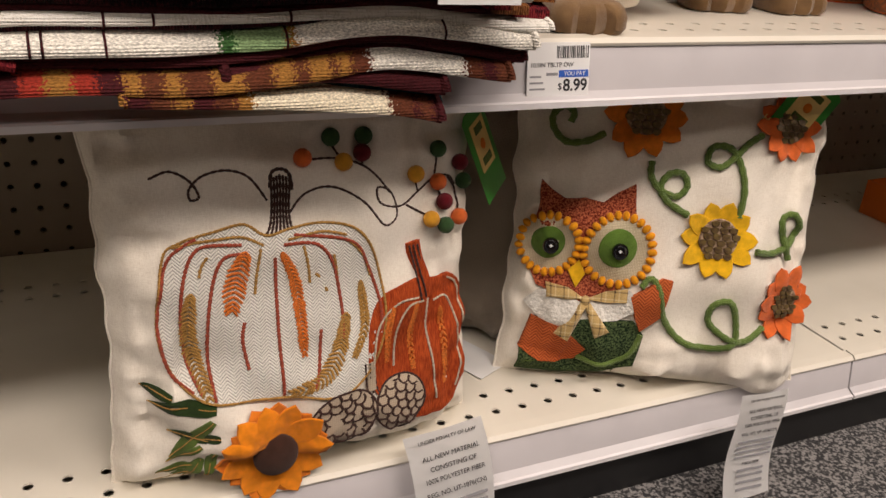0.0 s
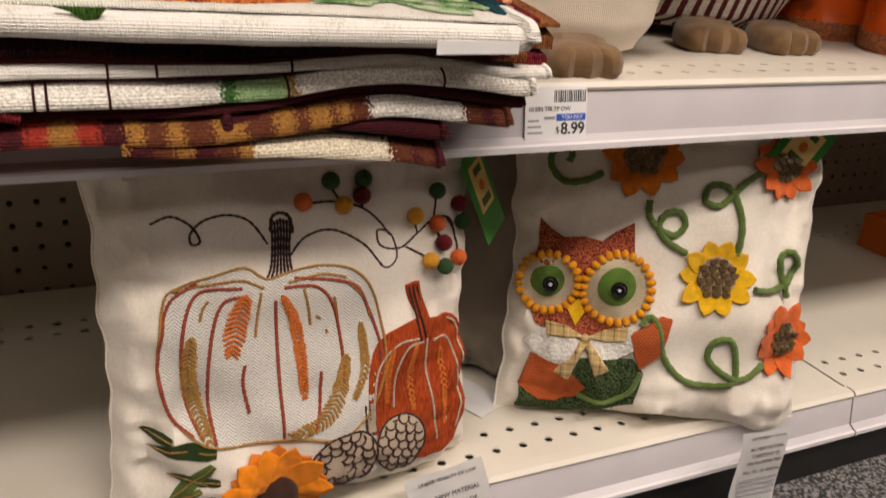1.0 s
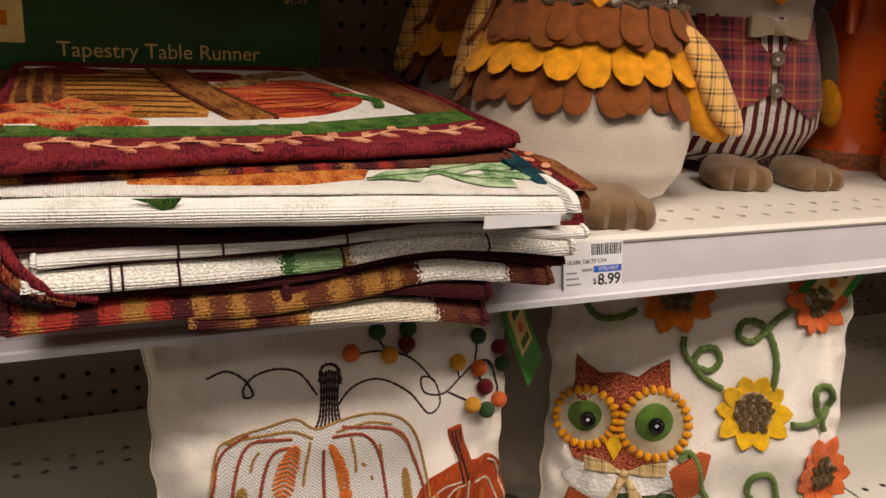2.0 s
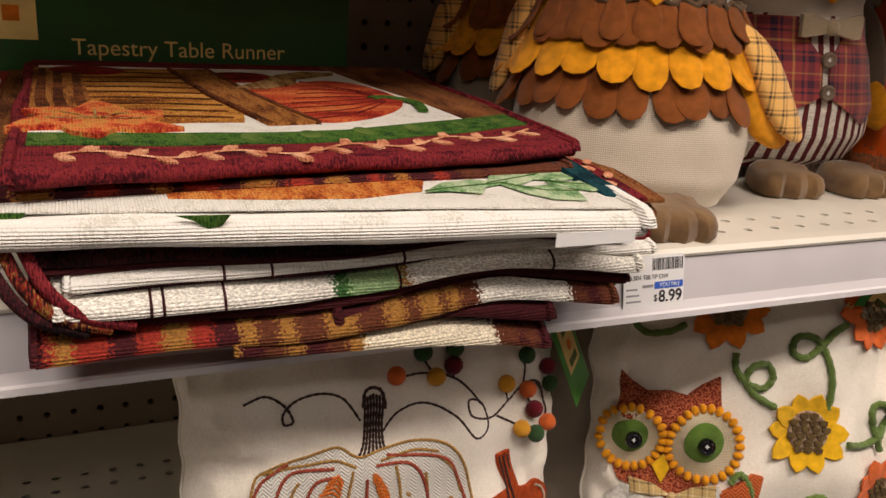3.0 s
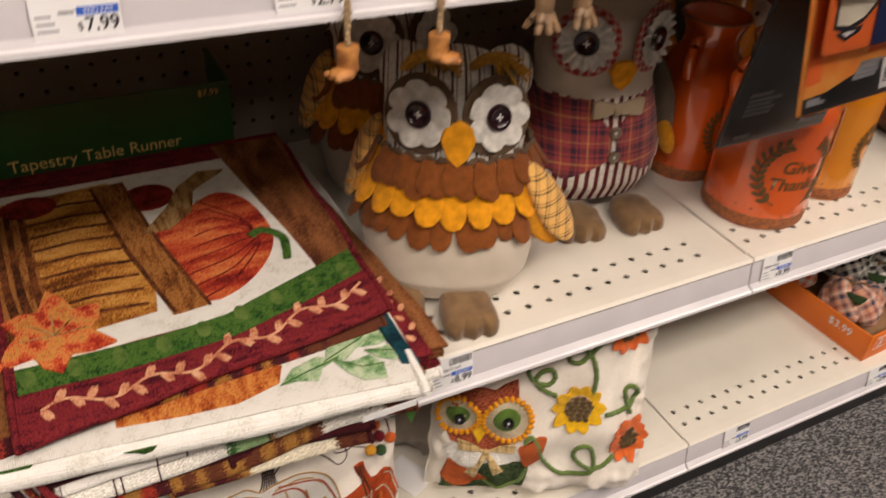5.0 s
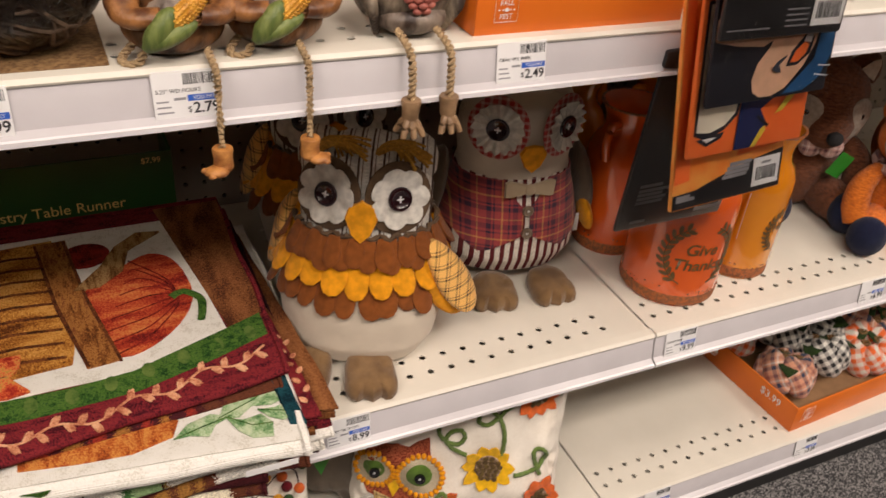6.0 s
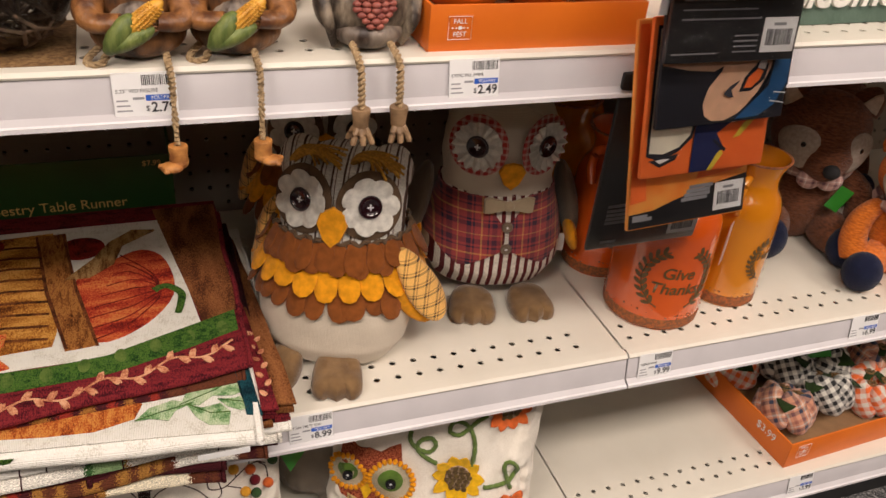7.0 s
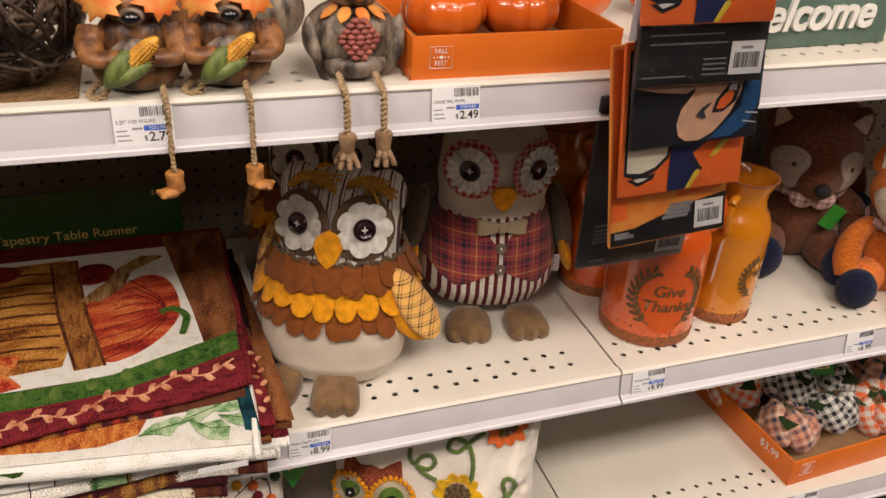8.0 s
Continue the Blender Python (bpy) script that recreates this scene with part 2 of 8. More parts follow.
def banded_mat(name, bands, axis="X", freq=1.0, warp=0.02, rough=0.9, fine=1100.0, offset=0.0, rib="X", fleck=260.0):
    """Tapestry cloth whose colour runs in uneven bands along one axis, with ribbed threads."""
    m = bpy.data.materials.new(name)
    m.use_nodes = True
    n, l = m.node_tree.nodes, m.node_tree.links
    b = n["Principled BSDF"]
    b.inputs["Roughness"].default_value = rough
    b.inputs["Specular IOR Level"].default_value = 0.2
    tc = n.new("ShaderNodeTexCoord")
    sp = n.new("ShaderNodeSeparateXYZ")
    l.new(tc.outputs["Object"], sp.inputs[0])
    no = n.new("ShaderNodeTexNoise")
    no.inputs["Scale"].default_value = fleck
    no.inputs["Detail"].default_value = 3
    l.new(tc.outputs["Object"], no.inputs["Vector"])
    ma = n.new("ShaderNodeMath")
    ma.operation = "MULTIPLY_ADD"
    ma.inputs[1].default_value = warp
    l.new(no.outputs["Fac"], ma.inputs[0])
    l.new(sp.outputs[axis], ma.inputs[2])
    mb = n.new("ShaderNodeMath")
    mb.operation = "MULTIPLY_ADD"
    mb.inputs[1].default_value = freq
    mb.inputs[2].default_value = offset
    l.new(ma.outputs[0], mb.inputs[0])
    fr = n.new("ShaderNodeMath")
    fr.operation = "FRACT"
    l.new(mb.outputs[0], fr.inputs[0])
    ra = n.new("ShaderNodeValToRGB")
    cr = ra.color_ramp
    cr.interpolation = "CONSTANT"
    while len(cr.elements) < len(bands):
        cr.elements.new(0.5)
    for e, (p, c) in zip(cr.elements, bands):
        e.position, e.color = p, (*c, 1)
    l.new(fr.outputs[0], ra.inputs["Fac"])
    # thread flecks
    n2 = n.new("ShaderNodeTexNoise")
    n2.inputs["Scale"].default_value = 420 if rib == "X" else 760
    n2.inputs["Detail"].default_value = 3
    mp2 = n.new("ShaderNodeMapping")
    mp2.inputs["Scale"].default_value = (0.35, 2.2, 2.2) if rib == "X" else (0.8, 1.6, 1.6)
    l.new(tc.outputs["Object"], mp2.inputs["Vector"])
    l.new(mp2.outputs[0], n2.inputs["Vector"])
    mr = n.new("ShaderNodeMapRange")
    mr.inputs["From Min"].default_value, mr.inputs["From Max"].default_value = 0.3, 0.7
    mr.inputs["To Min"].default_value, mr.inputs["To Max"].default_value = (0.62, 1.18) if rib == "X" else (0.42, 1.30)
    l.new(n2.outputs["Fac"], mr.inputs["Value"])
    mu = n.new("ShaderNodeMix")
    mu.data_type, mu.blend_type = "RGBA", "MULTIPLY"
    mu.inputs["Factor"].default_value = 1.0
    l.new(ra.outputs["Color"], mu.inputs["A"])
    l.new(mr.outputs[0], mu.inputs["B"])
    l.new(mu.outputs["Result"], b.inputs["Base Color"])
    w = n.new("ShaderNodeTexWave")
    w.bands_direction = rib
    w.inputs["Scale"].default_value = fine / 6.28
    w.inputs["Distortion"].default_value = 1.0
    l.new(tc.outputs["Object"], w.inputs["Vector"])
    bu = n.new("ShaderNodeBump")
    bu.inputs["Strength"].default_value = 0.6
    bu.inputs["Distance"].default_value = 0.0008
    l.new(w.outputs["Fac"], bu.inputs["Height"])
    l.new(bu.outputs[0], b.inputs["Normal"])
    return m


def linen_mat(name, col, col2, rough=0.92):
    """Plain linen: slubby threads along both axes and slow creases of tone."""
    m = bpy.data.materials.new(name)
    m.use_nodes = True
    n, l = m.node_tree.nodes, m.node_tree.links
    b = n["Principled BSDF"]
    b.inputs["Roughness"].default_value = rough
    b.inputs["Sheen Weight"].default_value = 0.15
    b.inputs["Specular IOR Level"].default_value = 0.15
    tc = n.new("ShaderNodeTexCoord")
    total = None
    for st, sc, k in (((9, 1, 1), 260, 0.40), ((1, 9, 1), 260, 0.40), ((1, 1, 1), 22, 0.45)):
        mp = n.new("ShaderNodeMapping")
        mp.inputs["Scale"].default_value = st
        l.new(tc.outputs["Object"], mp.inputs["Vector"])
        no = n.new("ShaderNodeTexNoise")
        no.inputs["Scale"].default_value = sc
        no.inputs["Detail"].default_value = 3
        l.new(mp.outputs[0], no.inputs["Vector"])
        ma = n.new("ShaderNodeMath")
        ma.operation = "MULTIPLY_ADD"
        ma.inputs[1].default_value = k
        l.new(no.outputs["Fac"], ma.inputs[0])
        if total is None:
            ma.inputs[2].default_value = 0.0
        else:
            l.new(total, ma.inputs[2])
        total = ma.outputs[0]
    ra = n.new("ShaderNodeValToRGB")
    ra.color_ramp.elements[0].position, ra.color_ramp.elements[1].position = 0.42, 0.72
    ra.color_ramp.elements[0].color, ra.color_ramp.elements[1].color = (*col2, 1), (*col, 1)
    l.new(total, ra.inputs["Fac"])
    l.new(ra.outputs["Color"], b.inputs["Base Color"])
    bu = n.new("ShaderNodeBump")
    bu.inputs["Strength"].default_value = 0.45
    bu.inputs["Distance"].default_value = 0.0009
    l.new(total, bu.inputs["Height"])
    l.new(bu.outputs[0], b.inputs["Normal"])
    return m


def herringbone_mat(name, col, col2, pitch=0.0024, turn=0.0046):
    """Twill whose slanting ribs turn back at every column."""
    m = bpy.data.materials.new(name)
    m.use_nodes = True
    n, l = m.node_tree.nodes, m.node_tree.links
    b = n["Principled BSDF"]
    b.inputs["Roughness"].default_value = 0.9
    b.inputs["Specular IOR Level"].default_value = 0.2
    tc = n.new("ShaderNodeTexCoord")
    sp = n.new("ShaderNodeSeparateXYZ")
    l.new(tc.outputs["Object"], sp.inputs[0])
    pp = n.new("ShaderNodeMath")
    pp.operation = "PINGPONG"
    pp.inputs[1].default_value = turn
    l.new(sp.outputs["X"], pp.inputs[0])
    ad = n.new("ShaderNodeMath")
    ad.operation = "ADD"
    l.new(sp.outputs["Y"], ad.inputs[0])
    l.new(pp.outputs[0], ad.inputs[1])
    rib = n.new("ShaderNodeMath")
    rib.operation = "PINGPONG"
    rib.inputs[1].default_value = pitch / 2
    l.new(ad.outputs[0], rib.inputs[0])
    mr = n.new("ShaderNodeMapRange")
    mr.inputs["From Max"].default_value = pitch / 2
    l.new(rib.outputs[0], mr.inputs["Value"])
    no = n.new("ShaderNodeTexNoise")
    no.inputs["Scale"].default_value = 500
    no.inputs["Detail"].default_value = 3
    l.new(tc.outputs["Object"], no.inputs["Vector"])
    mu = n.new("ShaderNodeMath")
    mu.operation = "MULTIPLY_ADD"
    mu.inputs[1].default_value = 0.6
    l.new(no.outputs["Fac"], mu.inputs[0])
    l.new(mr.outputs[0], mu.inputs[2])
    ra = n.new("ShaderNodeValToRGB")
    ra.color_ramp.elements[0].position, ra.color_ramp.elements[1].position = 0.35, 0.85
    ra.color_ramp.elements[0].color, ra.color_ramp.elements[1].color = (*col2, 1), (*col, 1)
    l.new(mu.outputs[0], ra.inputs["Fac"])
    l.new(ra.outputs["Color"], b.inputs["Base Color"])
    bu = n.new("ShaderNodeBump")
    bu.inputs["Strength"].default_value = 0.6
    bu.inputs["Distance"].default_value = 0.0008
    l.new(mu.outputs[0], bu.inputs["Height"])
    l.new(bu.outputs[0], b.inputs["Normal"])
    return m


LINEN = linen_mat("ivory_linen", (0.86, 0.81, 0.72), (0.66, 0.60, 0.51))
FELT = {}
for nm, c in dict(orange=(0.80, 0.22, 0.02), yellow=(0.88, 0.50, 0.015), green=(0.12, 0.22, 0.035), dark_brown=(0.055, 0.024, 0.016), rust=(0.55, 0.10, 0.03), maroon=(0.16, 0.012, 0.02), dark_green=(0.045, 0.10, 0.035), mustard=(0.72, 0.34, 0.03), coral=(0.78, 0.16, 0.035), gold=(0.88, 0.36, 0.012), amber=(0.88, 0.27, 0.012), brown=(0.25, 0.075, 0.016), tan=(0.16, 0.095, 0.045), white=(0.78, 0.75, 0.68), pale_brown=(0.13, 0.08, 0.045), cream=(0.72, 0.64, 0.50), navy=(0.012, 0.016, 0.045), leaf=(0.10, 0.15, 0.03), deep_leaf=(0.025, 0.05, 0.012)).items():
    FELT[nm] = mat(nm + "_felt", c, 0.95, tuple(q * 0.72 for q in c), 120, 6, bump=0.45, bscale=1600, sheen=0.12, spec=0.12)
RUST_TWEED = mat("rust_tweed", (0.52, 0.15, 0.07), 0.95, (0.15, 0.020, 0.012), 620, 2, bump=1.0, bscale=700, spec=0.1, lo=0.40, hi=0.62)
GREEN_TWEED = mat("green_tweed", (0.105, 0.15, 0.06), 0.95, (0.012, 0.026, 0.014), 560, 2, bump=1.0, bscale=700, spec=0.1, lo=0.40, hi=0.62)
BURLAP = weave_mat("cream_burlap", (0.72, 0.64, 0.46), (0.38, 0.30, 0.18), 1500, bump=0.8)
HERRING = herringbone_mat("pale_grey_herringbone", (0.80, 0.78, 0.72), (0.40, 0.39, 0.36))
RUST_HERRING = herringbone_mat("rust_herringbone", (0.56, 0.13, 0.035), (0.22, 0.035, 0.012), 0.0030, 0.0050)
CORD = mat("rust_corduroy", (0.60, 0.105, 0.024), 0.9, (0.30, 0.038, 0.010), 220, 4, bump=0.9, bscale=420, spec=0.15, stretch=(6, 0.7, 1))
STITCH = {}
for nm, c in dict(brown=(0.055, 0.02, 0.014), rust=(0.42, 0.07, 0.03), orange=(0.80, 0.20, 0.02), gold=(0.50, 0.27, 0.06), pale=(0.72, 0.60, 0.45)).items():
    STITCH[nm] = mat(nm + "_thread", c, 0.7, tuple(q * 0.55 for q in c), 700, 2, bump=0.6, bscale=1400)
BUTTON = mat("dark_plum_button", (0.022, 0.006, 0.010), 0.12, (0.015, 0.004, 0.007), 40, coat=0.6)
BLACK_BTN = mat("black_button", (0.006, 0.006, 0.008), 0.10, coat=0.8)
PAPER = mat("white_label_paper", (0.82, 0.82, 0.82), 0.45, (0.78, 0.78, 0.78), 30)
INK = mat("black_print", (0.02, 0.02, 0.025), 0.6)
GREY_INK = mat("grey_print", (0.30, 0.30, 0.32), 0.6)
BLUE = mat("blue_print", (0.03, 0.12, 0.55), 0.5)
TAG_GREEN = mat("glossy_green_tag", (0.035, 0.26, 0.03), 0.3, (0.03, 0.22, 0.025), 30)
TAG_CREAM = mat("cream_tag_panel", (0.85, 0.62, 0.22), 0.4)


def smooth_path(pts, per=6, closed=False):
    """Catmull-Rom through the points."""
    p = [Vector(q) for q in pts]
    n = len(p)
    out = []
    for i in range(n if closed else n - 1):
        a, b, c, d = (p[(i - 1) % n], p[i % n], p[(i + 1) % n], p[(i + 2) % n]) if closed else (p[max(i - 1, 0)], p[i], p[i + 1], p[min(i + 2, n - 1)])
        for k in range(per):
            t = k / per
            out.append(0.5 * ((2 * b) + (c - a) * t + (2 * a - 5 * b + 4 * c - d) * t * t + (3 * b - a - 3 * c + d) * t ** 3))
    if not closed:
        out.append(p[-1])
    return out


def add_tube(bm, pts, r, n=7, taper=None, flat=1.0, up=None):
    rings = []
    m = len(pts)
    for i, p in enumerate(pts):
        d = (pts[min(i + 1, m - 1)] - pts[max(i - 1, 0)])
        if d.length < 1e-9:
            d = Vector((0, 0, 1))
        d.normalize()
        u = Vector(up) if up else (Vector((0, 0, 1)) if abs(d.z) < 0.9 else Vector((1, 0, 0)))
        s = d.cross(u)
        if s.length < 1e-6:
            s = d.cross(Vector((0.3, 1, 0.2)))
        s.normalize()
        w = s.cross(d)
        rr = r * (taper(i / max(1, m - 1)) if taper else 1)
        rings.append([bm.verts.new(p + s * math.cos(2 * math.pi * k / n) * rr + w * math.sin(2 * math.pi * k / n) * rr * flat) for k in range(n)])
    for a, b in zip(rings, rings[1:]):
        for k in range(n):
            bm.faces.new((a[k], a[(k + 1) % n], b[(k + 1) % n], b[k]))
    bm.faces.new(rings[0][::-1])
    bm.faces.new(rings[-1])
    return bm


def add_ball(bm, c, rx, ry=None, rz=None, u=14, v=9, m=None):
    ry, rz = ry or rx, rz or rx
    r = bmesh.ops.create_uvsphere(bm, u_segments=u, v_segments=v, radius=1)
    mm = Matrix.Translation(c) @ (m or Matrix.Identity(4)) @ Matrix.Diagonal((rx, ry, rz, 1))
    bmesh.ops.transform(bm, matrix=mm, verts=r["verts"])
    return bm


def slab(outline, h, z=0.0, surf=None, inset=0.0):
    """A flat cloth piece: an outline in (x, y), thickness h, with a softened upper rim, laid on z + surf(x, y)."""
    bm = bmesh.new()
    n = len(outline)
    c = sum((Vector((p[0], p[1])) for p in outline), Vector((0, 0))) / n
    f = surf or (lambda x, y: 0.0)
    rings = []
    for k, hh in ((1.0, 0.0), (1.0, h * 0.6), (0.94, h), (0.55, h * 1.05)):
        ring = []
        for p in outline:
            q = c + (Vector((p[0], p[1])) - c) * k
            ring.append(bm.verts.new((q.x, q.y, z + f(q.x, q.y) + hh)))
        rings.append(ring)
    for a, b in zip(rings, rings[1:]):
        for i in range(n):
            bm.faces.new((a[i], a[(i + 1) % n], b[(i + 1) % n], b[i]))
    top = bm.verts.new((c.x, c.y, z + f(c.x, c.y) + h * 1.06))
    for i in range(n):
        bm.faces.new((rings[-1][i], rings[-1][(i + 1) % n], top))
    bmesh.ops.recalc_face_normals(bm, faces=bm.faces)
    return bm


def ring_outline(cx, cy, rx, ry=None, n=24, rot=0.0):
    ry = ry or rx
    cr, sr = math.cos(rot), math.sin(rot)
    return [(cx + rx * math.cos(a) * cr - ry * math.sin(a) * sr, cy + rx * math.cos(a) * sr + ry * math.sin(a) * cr) for a in (2 * math.pi * i / n for i in range(n))]


def petal_outline(cx, cy, ang, r0, r1, w, n=7, tip=1.0):
    """A pointed petal from radius r0 to r1."""
    ca, sa = math.cos(ang), math.sin(ang)
    side = []
    for i in range(n):
        t = i / (n - 1)
        wd = w * (math.sin(math.pi * (0.16 + 0.84 * t)) ** (0.8 * tip)) if i < n - 1 else 0.0
        side.append((r0 + (r1 - r0) * t, wd))
    pts = side + [(a, -b) for a, b in side[-2::-1]]
    return [(cx + a * ca - b * sa, cy + a * sa + b * ca) for a, b in pts]


# ---- pillows on the base deck ----
class Cushion:
    """A stuffed square cushion in its own plane: x across, y up, z to its front."""

    def __init__(self, w, h, d, seed, droop=0.0, belly=0.0):
        self.w, self.h, self.d, self.seed, self.droop, self.belly = w, h, d, seed, droop, belly

    def surf(self, x, y):
        a, b = abs(2 * x / self.w), abs(2 * (y - self.h / 2) / self.h)
        if a >= 1 or b >= 1:
            return 0.0
        k = (1 - a ** 2.6) * (1 - b ** (2.6 if y > self.h / 2 else 5.0))
        z = self.d * 0.57 * k ** 0.55 * (1 + self.belly * max(0.0, 0.35 - y / self.h) / 0.35)
        e = max(a, b)
        z += noise.noise(Vector((x * 24, y * 24, self.seed))) * 0.0120 * min(1, (1 - e) * 5) * (0.35 + e)
        z += noise.noise(Vector((x * 75, y * 28, self.seed + 5))) * 0.0260 * max(0, e - 0.50) * min(1, (1 - e) * 9)
        z += noise.noise(Vector((x * 28, y * 90, self.seed + 8))) * 0.0220 * max(0, e - 0.55) * min(1, (1 - e) * 9)
        return z

    def build(self, name, label, m, material):
        th = thing(name, label, "pillow", m, "harvest pillows")
        for side, nm in ((1, "front_cover"), (-1, "back_cover")):
            bm = bmesh.new()
            n = 72
            grid = []
            for j in range(n + 1):
                row = []
                for i in range(n + 1):
                    s, t = -1 + 2 * i / n, -1 + 2 * j / n
                    x, y = s * self.w / 2, self.h / 2 + t * self.h / 2
                    z = self.surf(x * 0.999, self.h / 2 + t * self.h / 2 * 0.999) * side
                    px = x * (1 - 0.060 * (1 - t * t) * abs(s) ** 3)
                    py = self.h / 2 + (y - self.h / 2) * (1 - (0.030 if t > 0 else 0.004) * (1 - s * s) * abs(t) ** 3)
                    wob = noise.noise(Vector((s * 5, t * 5, self.seed + 9))) * 0.0055
                    sag = self.droop * max(0, s) ** 1.5 * max(0, -t) ** 3 * min(1, max(0, z) / 0.012)
                    row.append(bm.verts.new((px + wob * abs(s), py + wob * abs(t) - sag, z)))
                grid.append(row)
            for j in range(n):
                for i in range(n):
                    q = (grid[j][i], grid[j][i + 1], grid[j + 1][i + 1], grid[j + 1][i])
                    bm.faces.new(q if side > 0 else q[::-1])
            part(nm, bm, material, th)
        seam = []
        for k in range(4):
            for i in range(36):
                s = -1 + 2 * i / 36
                a, b = ((s, -1), (1, s), (-s, 1), (-1, -s))[k]
                x = a * self.w / 2 * (1 - 0.060 * (1 - b * b) * abs(a) ** 3)
                y = self.h / 2 + b * self.h / 2 * (1 - (0.030 if b > 0 else 0.004) * (1 - a * a) * abs(b) ** 3)
                wob = noise.noise(Vector((a * 5, b * 5, self.seed + 9))) * 0.0055
                seam.append(Vector((x + wob * abs(a), y + wob * abs(b), 0)))
        seam.append(seam[0])
        part("piped_seam", add_tube(bmesh.new(), seam, 0.0016, 6), material, th)
        return th

    def piece(self, name, outline, h, material, th, lift=0.0, label=""):
        if name not in ("jacket", "head", "wing", "collar", "pale_pumpkin", "rust_pumpkin"):
            return part(name, slab(outline, h, lift, self.surf), material, th, label)
        # a large patch follows the stuffing in rings
        ol = []
        for a, b in zip(outline, outline[1:] + outline[:1]):
            n = max(1, int(math.hypot(b[0] - a[0], b[1] - a[1]) / 0.006))
            ol += [(a[0] + (b[0] - a[0]) * k / n, a[1] + (b[1] - a[1]) * k / n) for k in range(n)]
        n = len(ol)
        cx, cy = sum(p[0] for p in ol) / n, sum(p[1] for p in ol) / n
        bm = bmesh.new()
        rings = [[bm.verts.new((x, y, self.surf(x, y) - 0.001)) for x, y in ol]]
        for k in range(18, 0, -1):
            row = []
            for x, y in ol:
                px, py = cx + (x - cx) * k / 18, cy + (y - cy) * k / 18
                row.append(bm.verts.new((px, py, self.surf(px, py) + h + lift + (0.0006 if "pumpkin" in name else 0.0010))))
            rings.append(row)
        for a, b in zip(rings, rings[1:]):
            for i in range(n):
                bm.faces.new((a[i], a[(i + 1) % n], b[(i + 1) % n], b[i]))
        bm.faces.new(rings[-1])
        bmesh.ops.recalc_face_normals(bm, faces=bm.faces)
        return part(name, bm, material, th, label)

    def line(self, name, pts, r, material, th, lift=0.0, per=7, flat=0.7):
        stitched = r < 0.0019
        p = smooth_path([(x, y, 0) for x, y in pts], per * 3 if stitched else per)
        ln = 0.0
        for i, q in enumerate(p):
            q.z = self.surf(q.x, q.y) + lift
            if i:
                ln += (q - p[i - 1]).length
        beads = (lambda t: 0.70 + 0.42 * abs(math.sin(t * ln / 0.0040 * math.pi))) if stitched else (lambda t: 1.0)
        return part(name, add_tube(bmesh.new(), p, r, 6, taper=beads, flat=flat, up=(0, 0, 1)), material, th)

    def satin(self, name, pts, r, material, th, lift=0.0010, step=0.0019):
        """A filled stripe of slanting stitches, laid in a chevron from its middle line."""
        p = smooth_path([(x, y, 0) for x, y in pts], 14)
        bm = bmesh.new()
        gone, rnd = step, random.Random(int(r * 1e5) + len(pts))
        total = sum((b - a).length for a, b in zip(p, p[1:]))
        d = 0.0
        for a, b in zip(p, p[1:]):
            ln = (b - a).length
            gone += ln
            d += ln
            if gone < step or ln < 1e-7:
                continue
            gone = 0.0
            dr = (b - a) / ln
            sd = Vector((-dr.y, dr.x, 0))
            wide = r * (0.45 + 0.55 * math.sin(math.pi * min(1, max(0, d / total))) ** 0.5) * rnd.uniform(0.85, 1.12)
            for k in (-1, 1):
                q = [a - dr * 0.0012, a + sd * k * wide * 0.55 + dr * 0.0006, a + sd * k * wide + dr * 0.0030]
                for v in q:
                    v.z = self.surf(v.x, v.y) + lift + 0.0006
                add_tube(bm, q, 0.00105, 5, taper=lambda t: 1.1 - 0.5 * abs(t - 0.4), flat=0.8, up=(0, 0, 1))
        return part(name, bm, material, th)

    def braid(self, name, pts, r, material, th):
        """A knitted cord: a tube with a plaited swelling."""
        p = smooth_path([(x, y, 0) for x, y in pts], 12)
        bm = bmesh.new()
        d = 0.0
        q0 = p[0]
        lifted = []
        for i, q in enumerate(p):
            d += (q - q0).length
            q0 = q.copy()
            lifted.append(Vector((q.x, q.y, self.surf(q.x, q.y) + r * 0.75)))
        add_tube(bm, lifted, r, 8, taper=lambda t: 1 + 0.10 * math.sin(t * d / 0.0011))
        return part(name, bm, material, th)


def frame_matrix(o, yaw, lean, roll=0.0):
    a, b = radians(yaw), radians(lean)
    u = Vector((math.cos(a), math.sin(a), 0))
    n0 = Vector((math.sin(a), -math.cos(a), 0))
    v = Vector((0, 0, 1)) * math.cos(b) - n0 * math.sin(b)
    n = u.cross(v)
    m = Matrix((u, v, n)).transposed().to_4x4()
    m.translation = Vector(o)
    return m @ pose(0, 0, 0, 0, 0, roll)


